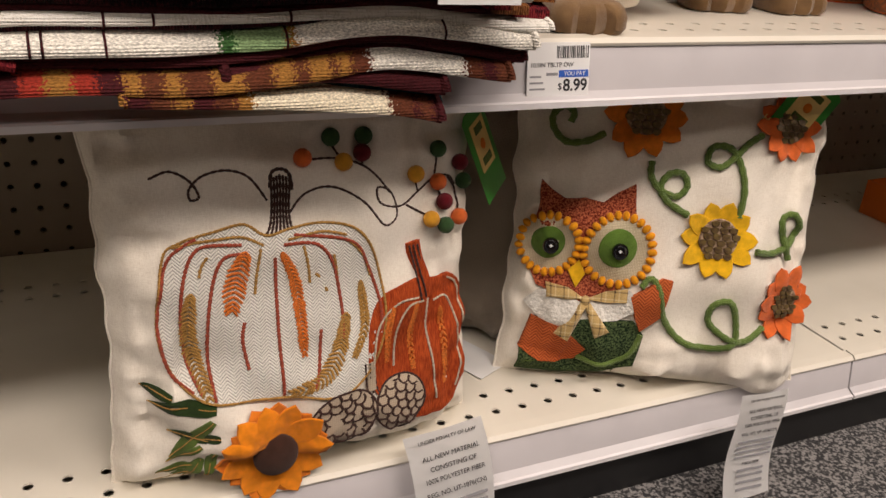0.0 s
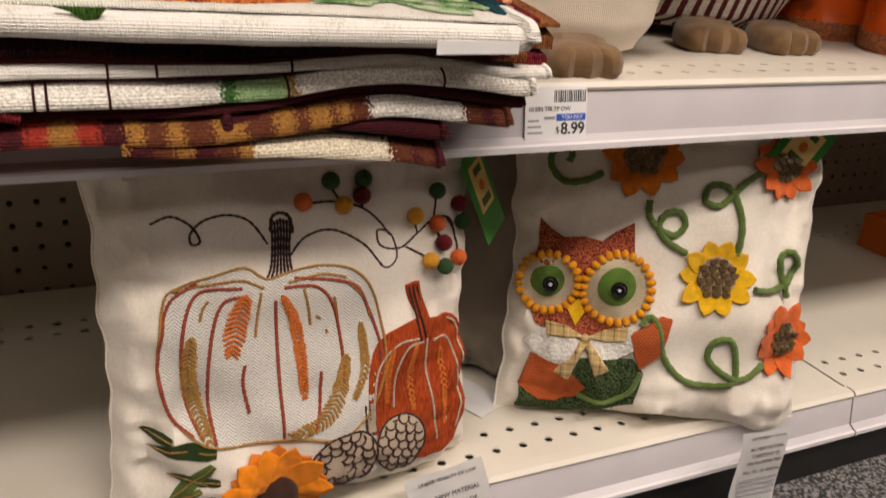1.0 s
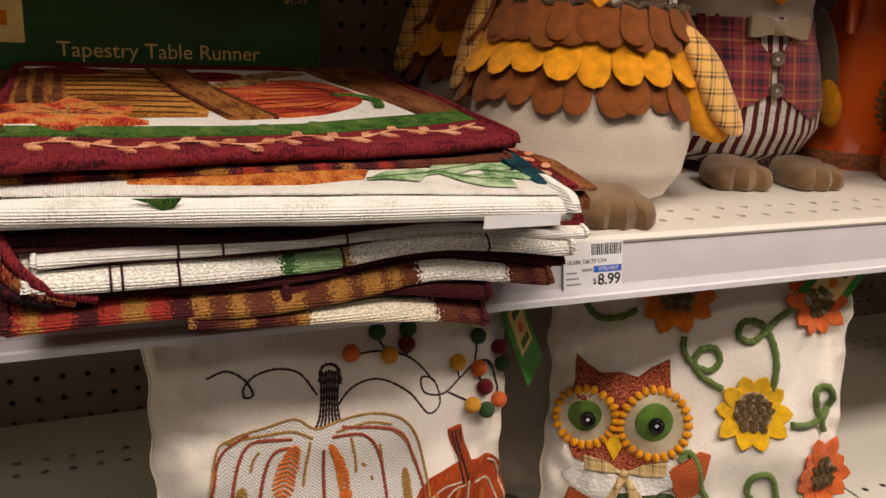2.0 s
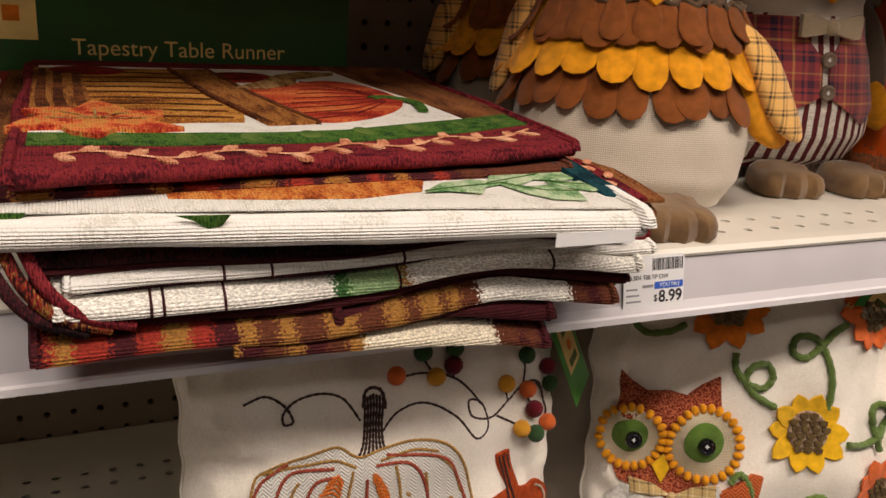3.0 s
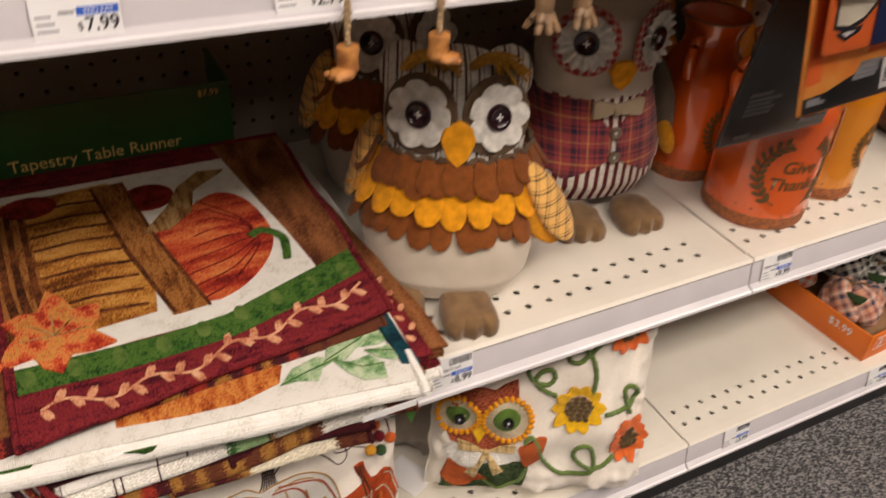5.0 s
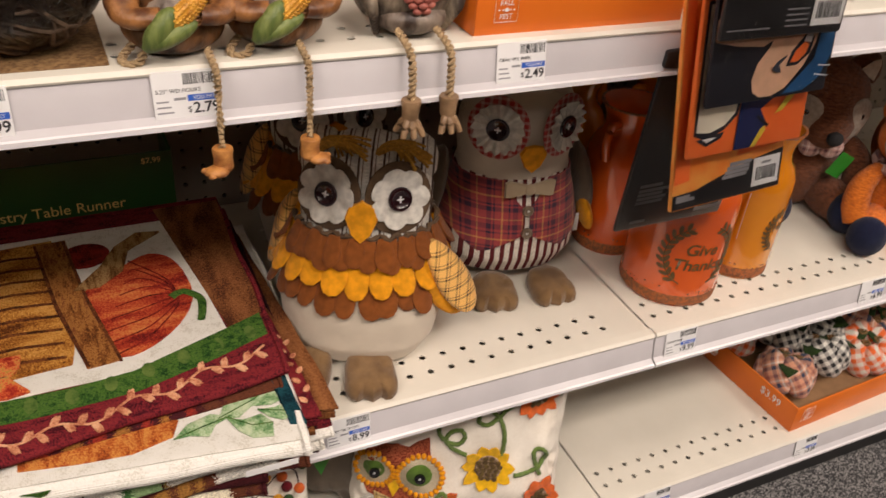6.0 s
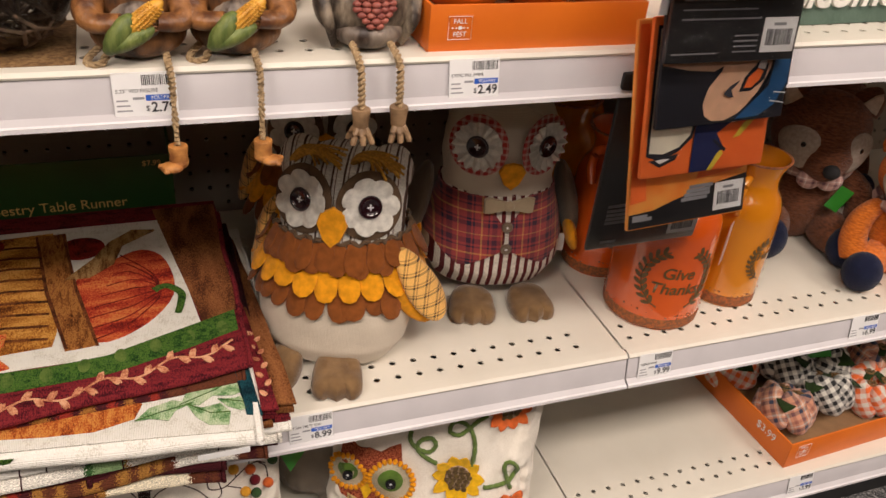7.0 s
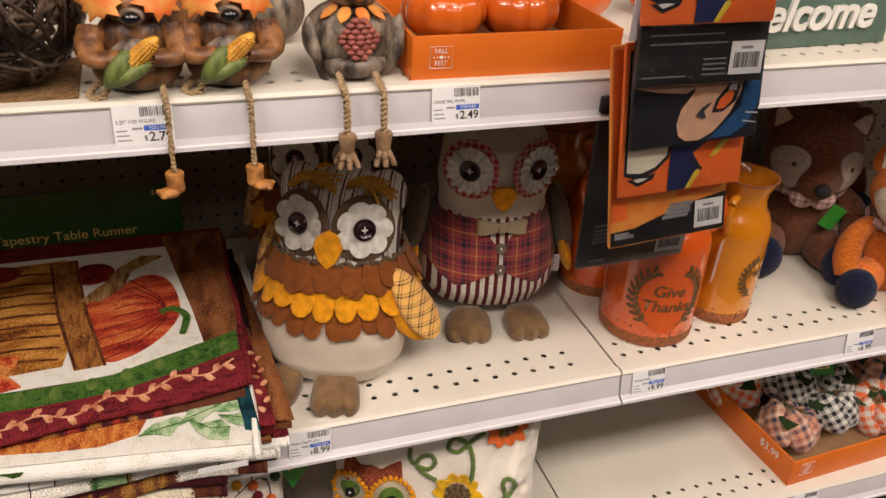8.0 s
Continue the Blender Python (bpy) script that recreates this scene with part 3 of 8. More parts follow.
def sunflower(c, th, x, y, r, petals, centre, pmat, cmat, n=11, r_in=0.45, two=None, seed=0, h=0.0018, squash=1.0):
    rnd = random.Random(seed)
    base = c.surf(x, y)
    layers = ((two, 0.5, 0.0), (pmat, 0.0, 0.0028)) if two else ((pmat, 0.0, 0.0),)
    for mt, off, lift in layers:
        for k in range(n):
            a = 2 * math.pi * (k + off) / n + rnd.uniform(-0.08, 0.08)
            rr = r * rnd.uniform(0.92, 1.06) * (1.0 if abs(math.cos(a)) < 0.5 else squash)
            ol = petal_outline(x, y, a, r * r_in * 0.5, rr, r * 0.25, tip=0.75)
            curl = rnd.uniform(0.001, 0.005)
            f = lambda px, py, q=curl, l=lift: max(c.surf(px, py), base - 0.004) + 0.001 + l + q * (((px - x) ** 2 + (py - y) ** 2) ** 0.5 / r) ** 2
            part("petal", slab(ol, h, 0.0, f), mt, th)


def pine_scales(c, th, x, y, rx, ry, material, dark, rot=0.0, size=0.0042, seed=1, rim=True):
    """The seed head of a flower or a pine cone: a disc covered with overlapping rounded scales."""
    part("seed_head", slab(ring_outline(x, y, rx, ry, 28, rot), 0.003, 0.002, lambda a, b: c.surf(x, y) * 0.3 + c.surf(a, b) * 0.7), dark, th)
    rnd = random.Random(seed)
    cr, sr = math.cos(rot), math.sin(rot)
    j = 0
    yy = -ry + size * 0.6
    while yy < ry - size * 0.3:
        w = rx * math.sqrt(max(0, 1 - (yy / ry) ** 2))
        xx = -w + size * (0.4 + 0.7 * (j % 2))
        while xx < w - size * 0.2:
            px, py = x + xx * cr - yy * sr, y + xx * sr + yy * cr
            ol = [(px + (a * cr - b * sr) * size, py + (a * sr + b * cr) * size) for a, b in ((-0.62, 0.25), (-0.55, -0.25), (-0.2, -0.55), (0.2, -0.55), (0.55, -0.25), (0.62, 0.25), (0.0, 0.42))]
            part("scale", slab(ol, 0.0016, 0.005, lambda a, b: c.surf(x, y) * 0.3 + c.surf(a, b) * 0.7), material, th)
            xx += size * 1.38
        yy += size * 0.95
        j += 1


QUILT = mat("white_quilted_cloth", (0.80, 0.78, 0.72), 0.85, (0.62, 0.60, 0.55), 380, 2, bump=1.0, bscale=330)
BRONZE = mat("bronze_satin", (0.20, 0.14, 0.05), 0.35, (0.09, 0.055, 0.03), 300, metal=0.35)
SEED_DARK = mat("pale_seed_cloth", (0.45, 0.33, 0.22), 0.8, (0.10, 0.05, 0.03), 400)
CONE_CLOTH = weave_mat("grey_brown_cloth", (0.50, 0.41, 0.31), (0.32, 0.25, 0.18), 1300)


def hang_tag(name, label, m, w, h, words, th_label="green paper hang tag"):
    t = thing(name, label, "hang tag", m)
    ol = [(-w / 2, -h / 2), (w / 2, -h / 2), (w / 2, h / 2 - 0.004), (w / 2 - 0.006, h / 2), (-w / 2 + 0.006, h / 2), (-w / 2, h / 2 - 0.004)]
    part("card", slab(ol, 0.0006), TAG_GREEN, t)
    part("panel", slab([(-w * 0.32, -h * 0.18), (w * 0.32, -h * 0.18), (w * 0.32, h * 0.36), (-w * 0.32, h * 0.36)], 0.0003, 0.0007), TAG_CREAM, t)
    part("sun_mark", slab(ring_outline(0, h * 0.09, w * 0.1, w * 0.1, 12), 0.0003, 0.0011), FELT["orange"], t)
    for k, (yy, ww) in enumerate(((0.27, 0.36), (-0.08, 0.40))):
        part("print_bar", slab([(-w * ww / 2, h * yy - h * 0.045), (w * ww / 2, h * yy - h * 0.045), (w * ww / 2, h * yy + h * 0.045), (-w * ww / 2, h * yy + h * 0.045)], 0.0002, 0.0011), FELT["leaf"], t)
    if words:
        text(words, t, pose(0, -h * 0.36, 0.0012), h * 0.15, TAG_CREAM)
    return t


def text(words, parent, m, size, material, name="lettering", extrude=0.0001, align="CENTER", bold=0.0, shear=0.0, sx=1.0):
    c = bpy.data.curves.new(name, "FONT")
    c.body, c.size, c.extrude, c.align_x, c.align_y, c.shear, c.offset = words, size, extrude, align, "CENTER", shear, bold
    tmp = bpy.data.objects.new(name, c)
    scene.collection.objects.link(tmp)
    bpy.context.view_layer.update()
    me = bpy.data.meshes.new_from_object(tmp.evaluated_get(bpy.context.evaluated_depsgraph_get()))
    bpy.data.objects.remove(tmp)
    me.materials.clear()
    me.materials.append(material)
    ob = new(name, me)
    ob.matrix_basis = m @ Matrix.Diagonal((sx, 1, 1, 1))
    if parent is not None:
        ob.parent = parent
    return ob


def pumpkin_pillow():
    m = frame_matrix((0.115, 0.046, Z1 + 0.001), 2, 7)
    c = Cushion(0.278, 0.290, 0.088, 3, 0.0, 0.40)
    th = c.build("pumpkin_pillow", "ivory linen pillow with embroidered white and orange pumpkins", m, LINEN)
    # large pale pumpkin with its lobes
    ol = [(-0.034, 0.184), (-0.019, 0.187), (0.000, 0.189), (0.024, 0.184), (0.038, 0.168), (0.046, 0.140), (0.047, 0.109), (0.036, 0.079), (0.011, 0.063), (-0.028, 0.069), (-0.072, 0.072), (-0.092, 0.085), (-0.103, 0.110), (-0.104, 0.134), (-0.099, 0.165), (-0.092, 0.180), (-0.068, 0.189), (-0.048, 0.193)]
    ol = [(q.x, q.y) for q in smooth_path([(a, b, 0) for a, b in ol], 3, True)]
    c.piece("pale_pumpkin", ol, 0.0012, HERRING, th, 0.0, "pale grey herringbone pumpkin patch")
    c.line("gold_outline", ol + ol[:1], 0.0010, STITCH["gold"], th, 0.0020, 2)
    for pts in ([(-0.077, 0.185), (-0.093, 0.174), (-0.101, 0.150), (-0.104, 0.123), (-0.099, 0.096), (-0.086, 0.080)],
                [(-0.050, 0.180), (-0.075, 0.179), (-0.086, 0.161), (-0.090, 0.134), (-0.088, 0.101), (-0.081, 0.079)],
                [(-0.047, 0.174), (-0.061, 0.172), (-0.069, 0.156), (-0.074, 0.129), (-0.075, 0.100), (-0.073, 0.074)],
                [(-0.029, 0.169), (-0.029, 0.143), (-0.029, 0.110), (-0.028, 0.071)],
                [(-0.023, 0.177), (-0.001, 0.175), (0.011, 0.158), (0.016, 0.128), (0.016, 0.104)],
                [(-0.016, 0.183), (0.023, 0.174), (0.036, 0.154), (0.044, 0.127), (0.044, 0.107)],
                [(-0.051, 0.127), (-0.053, 0.114), (-0.050, 0.093)], [(0.000, 0.114), (-0.002, 0.088), (-0.006, 0.072)]):
        c.line("rib_stitch", pts, 0.00120, STITCH["rust"], th, 0.0022)
    for pts in ([(-0.092, 0.180), (-0.068, 0.184), (-0.050, 0.185), (-0.036, 0.178)], [(-0.020, 0.180), (0.002, 0.183), (0.020, 0.179)], [(-0.071, 0.173), (-0.075, 0.167), (-0.077, 0.160)], [(-0.038, 0.176), (-0.041, 0.160), (-0.043, 0.145)], [(-0.010, 0.175), (-0.007, 0.160), (-0.006, 0.148)], [(0.011, 0.166), (0.013, 0.155), (0.014, 0.145)], [(0.020, 0.176), (0.032, 0.163), (0.038, 0.146)], [(-0.002, 0.154), (0.001, 0.151)], [(0.005, 0.143), (0.006, 0.140)]):
        c.line("gold_stitch", pts, 0.0010, STITCH["gold"], th, 0.0022)
    for pts, r, mt in (([(-0.048, 0.174), (-0.055, 0.154), (-0.059, 0.134)], 0.0072, "orange"), ([(-0.024, 0.171), (-0.017, 0.154), (-0.014, 0.133), (-0.012, 0.097)], 0.0040, "orange"),
                       ([(-0.083, 0.149), (-0.086, 0.130), (-0.085, 0.110), (-0.077, 0.076)], 0.0054, "gold"), ([(0.019, 0.121), (0.011, 0.094), (-0.002, 0.077), (-0.024, 0.071)], 0.0056, "gold"), ([(0.031, 0.142), (0.032, 0.112), (0.023, 0.092)], 0.0030, "gold")):
        c.satin("satin_stitch", pts, r, STITCH[mt], th, 0.0018)
    # stem of stitched lines
    for k in range(7):
        u = (k - 3) / 3
        c.line("stem_stitch", [(-0.022 + u * 0.006, 0.222 - abs(u) * 0.002), (-0.023 + u * 0.0055, 0.200), (-0.024 + u * 0.008, 0.186), (-0.025 + u * 0.017, 0.172 + abs(u) * 0.004)], 0.0009, STITCH["brown"], th, 0.0003)
    c.line("stem_top", [(-0.029, 0.214), (-0.027, 0.223), (-0.021, 0.225), (-0.016, 0.222), (-0.015, 0.212)], 0.0012, STITCH["brown"], th)
    for pts in ([(-0.101, 0.224), (-0.090, 0.228), (-0.078, 0.222), (-0.073, 0.212), (-0.078, 0.210), (-0.078, 0.217), (-0.070, 0.225), (-0.056, 0.228), (-0.042, 0.222), (-0.031, 0.206)],
                [(-0.017, 0.197), (-0.006, 0.209), (0.013, 0.211), (0.033, 0.200), (0.048, 0.182), (0.058, 0.187), (0.055, 0.203), (0.045, 0.207), (0.046, 0.197), (0.062, 0.193), (0.078, 0.202), (0.091, 0.208), (0.104, 0.208), (0.112, 0.200)],
                [(0.000, 0.230), (0.021, 0.228), (0.037, 0.222), (0.047, 0.213), (0.054, 0.203)], [(0.014, 0.240), (0.020, 0.229)], [(0.038, 0.240), (0.036, 0.222)], [(0.074, 0.212), (0.076, 0.202)], [(0.096, 0.226), (0.092, 0.210)], [(0.066, 0.193), (0.085, 0.182)], [(0.104, 0.207), (0.112, 0.196), (0.113, 0.180)], [(0.090, 0.206), (0.097, 0.194)]):
        c.line("vine_stitch", pts, 0.00085, STITCH["brown"], th)
    for x, y, k in ((-0.007, 0.232, "coral"), (0.014, 0.243, "dark_green"), (0.021, 0.227, "mustard"), (0.038, 0.242, "dark_green"), (0.036, 0.231, "maroon"), (0.074, 0.214, "mustard"), (0.093, 0.206, "coral"), (0.096, 0.228, "dark_green"), (0.116, 0.216, "maroon"), (0.121, 0.201, "dark_green"), (0.097, 0.192, "maroon"), (0.085, 0.181, "mustard"), (0.097, 0.175, "dark_green"), (0.113, 0.177, "coral")):
        part("pompom", add_ball(bmesh.new(), (x, y, c.surf(x, y) + 0.004), 0.0062, 0.0062, 0.0058, 16, 11), FELT[k], th)
    # small rust pumpkin
    ol = [(0.074, 0.138), (0.057, 0.135), (0.042, 0.126), (0.034, 0.103), (0.034, 0.075), (0.043, 0.052), (0.065, 0.032), (0.090, 0.024), (0.110, 0.030), (0.119, 0.051), (0.122, 0.086), (0.118, 0.121), (0.107, 0.133), (0.090, 0.134)]
    ol = [(q.x, q.y) for q in smooth_path([(a, b, 0) for a, b in ol], 3, True)]
    c.piece("rust_pumpkin", ol, 0.0014, CORD, th, 0.0, "rust corduroy pumpkin patch")
    for pts in ([(0.074, 0.125), (0.058, 0.125), (0.043, 0.110), (0.038, 0.088), (0.039, 0.069)], [(0.080, 0.120), (0.065, 0.121), (0.056, 0.103), (0.055, 0.074)], [(0.085, 0.120), (0.084, 0.095), (0.088, 0.065), (0.092, 0.038)], [(0.090, 0.117), (0.101, 0.118), (0.111, 0.096), (0.115, 0.064), (0.111, 0.042)], [(0.104, 0.131), (0.114, 0.122), (0.119, 0.092)]):
        c.line("rib_stitch", pts, 0.00085, STITCH["pale"], th, 0.0026)
    for pts in ([(0.053, 0.121), (0.049, 0.104), (0.049, 0.081)], [(0.072, 0.121), (0.069, 0.099), (0.071, 0.070)], [(0.096, 0.110), (0.098, 0.081), (0.100, 0.049)]):
        c.satin("rib_stitch", pts, 0.0022, STITCH["orange"], th, 0.0020, 0.0026)
    c.line("stem_patch", [(0.072, 0.165), (0.075, 0.151), (0.080, 0.137), (0.084, 0.121)], 0.0058, CORD, th, 0.001, flat=0.3)
    for u in (-1, 0, 1):
        c.line("stem_stitch", [(0.072 + u * 0.0034, 0.163), (0.076 + u * 0.0034, 0.148), (0.083 + u * 0.006, 0.122)], 0.0008, STITCH["brown"], th, 0.003)
    # two embroidered pine cones, scale by scale
    for x, y, rx, ry, rot in ((0.014, 0.043, 0.026, 0.0215, 0.5), (0.059, 0.046, 0.0205, 0.0215, -0.35)):
        c.piece("pine_cone", ring_outline(x, y, rx, ry, 26, rot), 0.0013, CONE_CLOTH, th, 0.0016)
        cr, sr = math.cos(rot), math.sin(rot)
        yy, j = -ry * 0.85, 0
        while yy < ry * 0.95:
            w = rx * math.sqrt(max(0, 1 - (yy / ry) ** 2))
            xx = -w + 0.0042 * (j % 2)
            while xx < w:
                arc = [(xx - 0.0046, yy + 0.0026), (xx - 0.0038, yy - 0.0012), (xx, yy - 0.0034), (xx + 0.0038, yy - 0.0012), (xx + 0.0046, yy + 0.0026)]
                arc = [(a, b) for a, b in arc if (a / rx) ** 2 + (b / ry) ** 2 < 1.08]
                if len(arc) > 2:
                    c.line("cone_stitch", [(x + a * cr - b * sr, y + a * sr + b * cr) for a, b in arc], 0.00085, STITCH["brown"], th, 0.0032, 2)
                xx += 0.0084
            yy += 0.0060
            j += 1
        ro = ring_outline(x, y, rx, ry, 26, rot)
        c.line("cone_outline", ro + ro[:1], 0.0009, STITCH["brown"], th, 0.0026, 2)
    c.line("cone_stalk", [(0.034, 0.083), (0.035, 0.072), (0.036, 0.060)], 0.0042, CONE_CLOTH, th, 0.001, flat=0.35)
    for u in (-1, 0, 1):
        c.line("stalk_stitch", [(0.034 + u * 0.0036, 0.083), (0.035 + u * 0.0036, 0.072), (0.037 + u * 0.004, 0.058)], 0.0008, STITCH["brown"], th, 0.0018)
    # felt sunflower and sprigs
    sunflower(c, th, -0.036, 0.027, 0.040, 0, 0, FELT["amber"], None, 11, two=FELT["orange"], seed=4)
    bm = bmesh.new()
    add_ball(bm, (-0.036, 0.027, c.surf(-0.036, 0.027) + 0.009), 0.0160, 0.0160, 0.006, 24, 12)
    part("flower_centre", bm, FELT["dark_brown"], th, "dark brown felt centre")
    for x0, y0, x1, y1, w, mt in ((-0.073, 0.068, -0.114, 0.074, 0.0062, "deep_leaf"), (-0.100, 0.079, -0.118, 0.086, 0.004, "deep_leaf"), (-0.076, 0.060, -0.104, 0.030, 0.0046, "leaf"), (-0.080, 0.044, -0.104, 0.052, 0.0036, "deep_leaf"), (-0.084, 0.040, -0.106, 0.026, 0.0030, "leaf"), (-0.076, 0.034, -0.082, 0.012, 0.0036, "leaf"), (-0.084, 0.028, -0.096, 0.006, 0.0040, "leaf"), (-0.090, 0.022, -0.116, 0.014, 0.0032, "leaf"), (-0.092, 0.016, -0.112, 0.004, 0.0032, "leaf"), (-0.072, 0.046, -0.086, 0.046, 0.0036, "deep_leaf")):
        a = math.atan2(y1 - y0, x1 - x0)
        ln = math.hypot(x1 - x0, y1 - y0)
        c.piece("leaf", petal_outline(x0, y0, a, 0, ln, w, 8, 1.0), 0.0009, FELT[mt], th)
        c.line("leaf_vein", [(x0, y0), ((x0 + x1) / 2, (y0 + y1) / 2), (x1, y1)], 0.0005, STITCH["gold"], th, 0.0010, 2)
    return c, m


def owl_pillow():
    m = frame_matrix((0.436, 0.040, Z1 + 0.001), -22, 14)
    c = Cushion(0.280, 0.285, 0.088, 11, 0.022)
    th = c.build("owl_pillow", "ivory linen pillow with an appliqued owl and felt sunflowers", m, LINEN)
    # green jacket, collar, wings
    c.piece("jacket", [(-0.122, 0.028), (-0.123, 0.004), (-0.081, 0.003), (-0.045, 0.008), (-0.023, 0.018), (-0.018, 0.048), (-0.030, 0.062), (-0.062, 0.062), (-0.085, 0.060), (-0.108, 0.056)], 0.0012, GREEN_TWEED, th)
    for u in (-0.110, -0.096, -0.082, -0.066, -0.052, -0.038):
        c.line("tweed_stripe", [(u, 0.008), (u + 0.002, 0.030), (u + 0.004, 0.056)], 0.0006, FELT["deep_leaf"], th, 0.0016, 3)
    for v in (0.016, 0.032, 0.046):
        c.line("tweed_stripe", [(-0.118, v), (-0.070, v + 0.002), (-0.024, v + 0.004)], 0.0005, FELT["leaf"], th, 0.0016, 3)
    c.piece("head", [(-0.125, 0.112), (-0.114, 0.087), (-0.096, 0.080), (-0.078, 0.077), (-0.060, 0.081), (-0.047, 0.088), (-0.034, 0.118), (-0.038, 0.153), (-0.041, 0.179), (-0.054, 0.171), (-0.065, 0.162), (-0.080, 0.165), (-0.096, 0.163), (-0.106, 0.169), (-0.115, 0.177), (-0.117, 0.150)], 0.0015, RUST_TWEED, th, 0.0005)
    c.piece("collar", [(-0.122, 0.070), (-0.112, 0.082), (-0.096, 0.086), (-0.077, 0.076), (-0.085, 0.052), (-0.105, 0.054)], 0.0014, QUILT, th, 0.0012)
    c.piece("collar", [(-0.071, 0.077), (-0.050, 0.080), (-0.036, 0.089), (-0.028, 0.072), (-0.045, 0.062), (-0.058, 0.061)], 0.0014, QUILT, th, 0.0012)
    c.piece("wing", [(-0.116, 0.060), (-0.092, 0.053), (-0.080, 0.044), (-0.067, 0.032), (-0.073, 0.018), (-0.090, 0.016), (-0.105, 0.017), (-0.123, 0.028)], 0.0016, RUST_HERRING, th, 0.0016)
    c.piece("wing", [(-0.036, 0.084), (-0.022, 0.094), (-0.011, 0.102), (-0.002, 0.100), (-0.004, 0.084), (-0.007, 0.066), (-0.023, 0.052), (-0.030, 0.066)], 0.0016, RUST_HERRING, th, 0.0016)
    for pts in ([(-0.108, 0.058), (-0.113, 0.022)], [(-0.096, 0.054), (-0.100, 0.018)], [(-0.082, 0.046), (-0.086, 0.018)], [(-0.026, 0.090), (-0.017, 0.058)], [(-0.013, 0.100), (-0.007, 0.074)]):
        c.line("wing_stitch", pts, 0.0007, STITCH["rust"], th, 0.0034, 3)
    # eyes ringed with little pompoms
    for ex, ey, r in ((-0.106, 0.123, 0.0245), (-0.050, 0.123, 0.0290)):
        c.piece("eye_patch", ring_outline(ex, ey, r * 0.95, r, 30), 0.0015, BURLAP, th, 0.002)
        c.piece("iris", ring_outline(ex - 0.001, ey + 0.002, r * 0.56, r * 0.58, 26), 0.0015, FELT["green"], th, 0.0035)
        bm = bmesh.new()
        z = c.surf(ex, ey) + 0.0062
        prof = [(0.0, 0.0016), (0.0040, 0.0018), (0.0052, 0.0030), (0.0066, 0.0028), (0.0072, 0.0008), (0.0068, -0.001)]
        lathe(bm, prof, 24, Matrix.Translation((ex, ey, z)))
        part("button_pupil", bm, BLACK_BTN, th, "glossy black button")
        for k in range(2):
            part("thread_cross", boxm(ex - (0.0016 if k else 0.0004), ex + (0.0016 if k else 0.0004), ey - (0.0004 if k else 0.0016), ey + (0.0004 if k else 0.0016), z + 0.0014, z + 0.0022), PAPER, th)
        nb = 26 if r > 0.027 else 23
        for k in range(nb):
            a = 2 * math.pi * k / nb
            px, py = ex + r * 0.97 * math.cos(a), ey + r * 1.02 * math.sin(a)
            bm = add_ball(bmesh.new(), (px, py, c.surf(px, py) + 0.0035), 0.0044, 0.0033, 0.0036, 10, 7, Matrix.Rotation(a, 4, "Z"))
            part("fringe_bobble", bm, FELT["gold"], th)
    c.piece("beak", [(-0.082, 0.088), (-0.074, 0.100), (-0.080, 0.112), (-0.089, 0.102)], 0.0018, FELT["yellow"], th, 0.004)
    # plaid ribbon bow
    for pts in ([(-0.073, 0.079), (-0.088, 0.088), (-0.106, 0.090), (-0.105, 0.078), (-0.090, 0.078)], [(-0.073, 0.079), (-0.056, 0.087), (-0.039, 0.091), (-0.039, 0.079), (-0.056, 0.077)], [(-0.076, 0.078), (-0.070, 0.076), (-0.085, 0.041), (-0.097, 0.047)], [(-0.075, 0.077), (-0.070, 0.078), (-0.051, 0.052), (-0.063, 0.046)]):
        c.piece("ribbon_loop", pts, 0.0014, PLAID_TAN, th, 0.0048)
    part("ribbon_knot", add_ball(bmesh.new(), (-0.073, 0.078, c.surf(-0.073, 0.078) + 0.006), 0.0042, 0.0046, 0.003), PLAID_TAN, th)
    # flowers
    sunflower(c, th, -0.036, 0.235, 0.036, 0, 0, FELT["orange"], None, 10, seed=7)
    pine_scales(c, th, -0.036, 0.235, 0.0165, 0.0155, BRONZE, SEED_DARK, size=0.0058)
    sunflower(c, th, 0.034, 0.137, 0.035, 0, 0, FELT["yellow"], None, 10, seed=9)
    pine_scales(c, th, 0.034, 0.137, 0.0165, 0.0175, BRONZE, SEED_DARK, size=0.0058)
    sunflower(c, th, 0.106, 0.082, 0.034, 0, 0, FELT["coral"], None, 10, seed=12, squash=0.82)
    pine_scales(c, th, 0.106, 0.082, 0.0115, 0.0155, BRONZE, SEED_DARK, size=0.0046)
    sunflower(c, th, 0.090, 0.232, 0.031, 0, 0, FELT["coral"], None, 10, seed=15)
    pine_scales(c, th, 0.090, 0.232, 0.013, 0.013, BRONZE, SEED_DARK, size=0.0054)
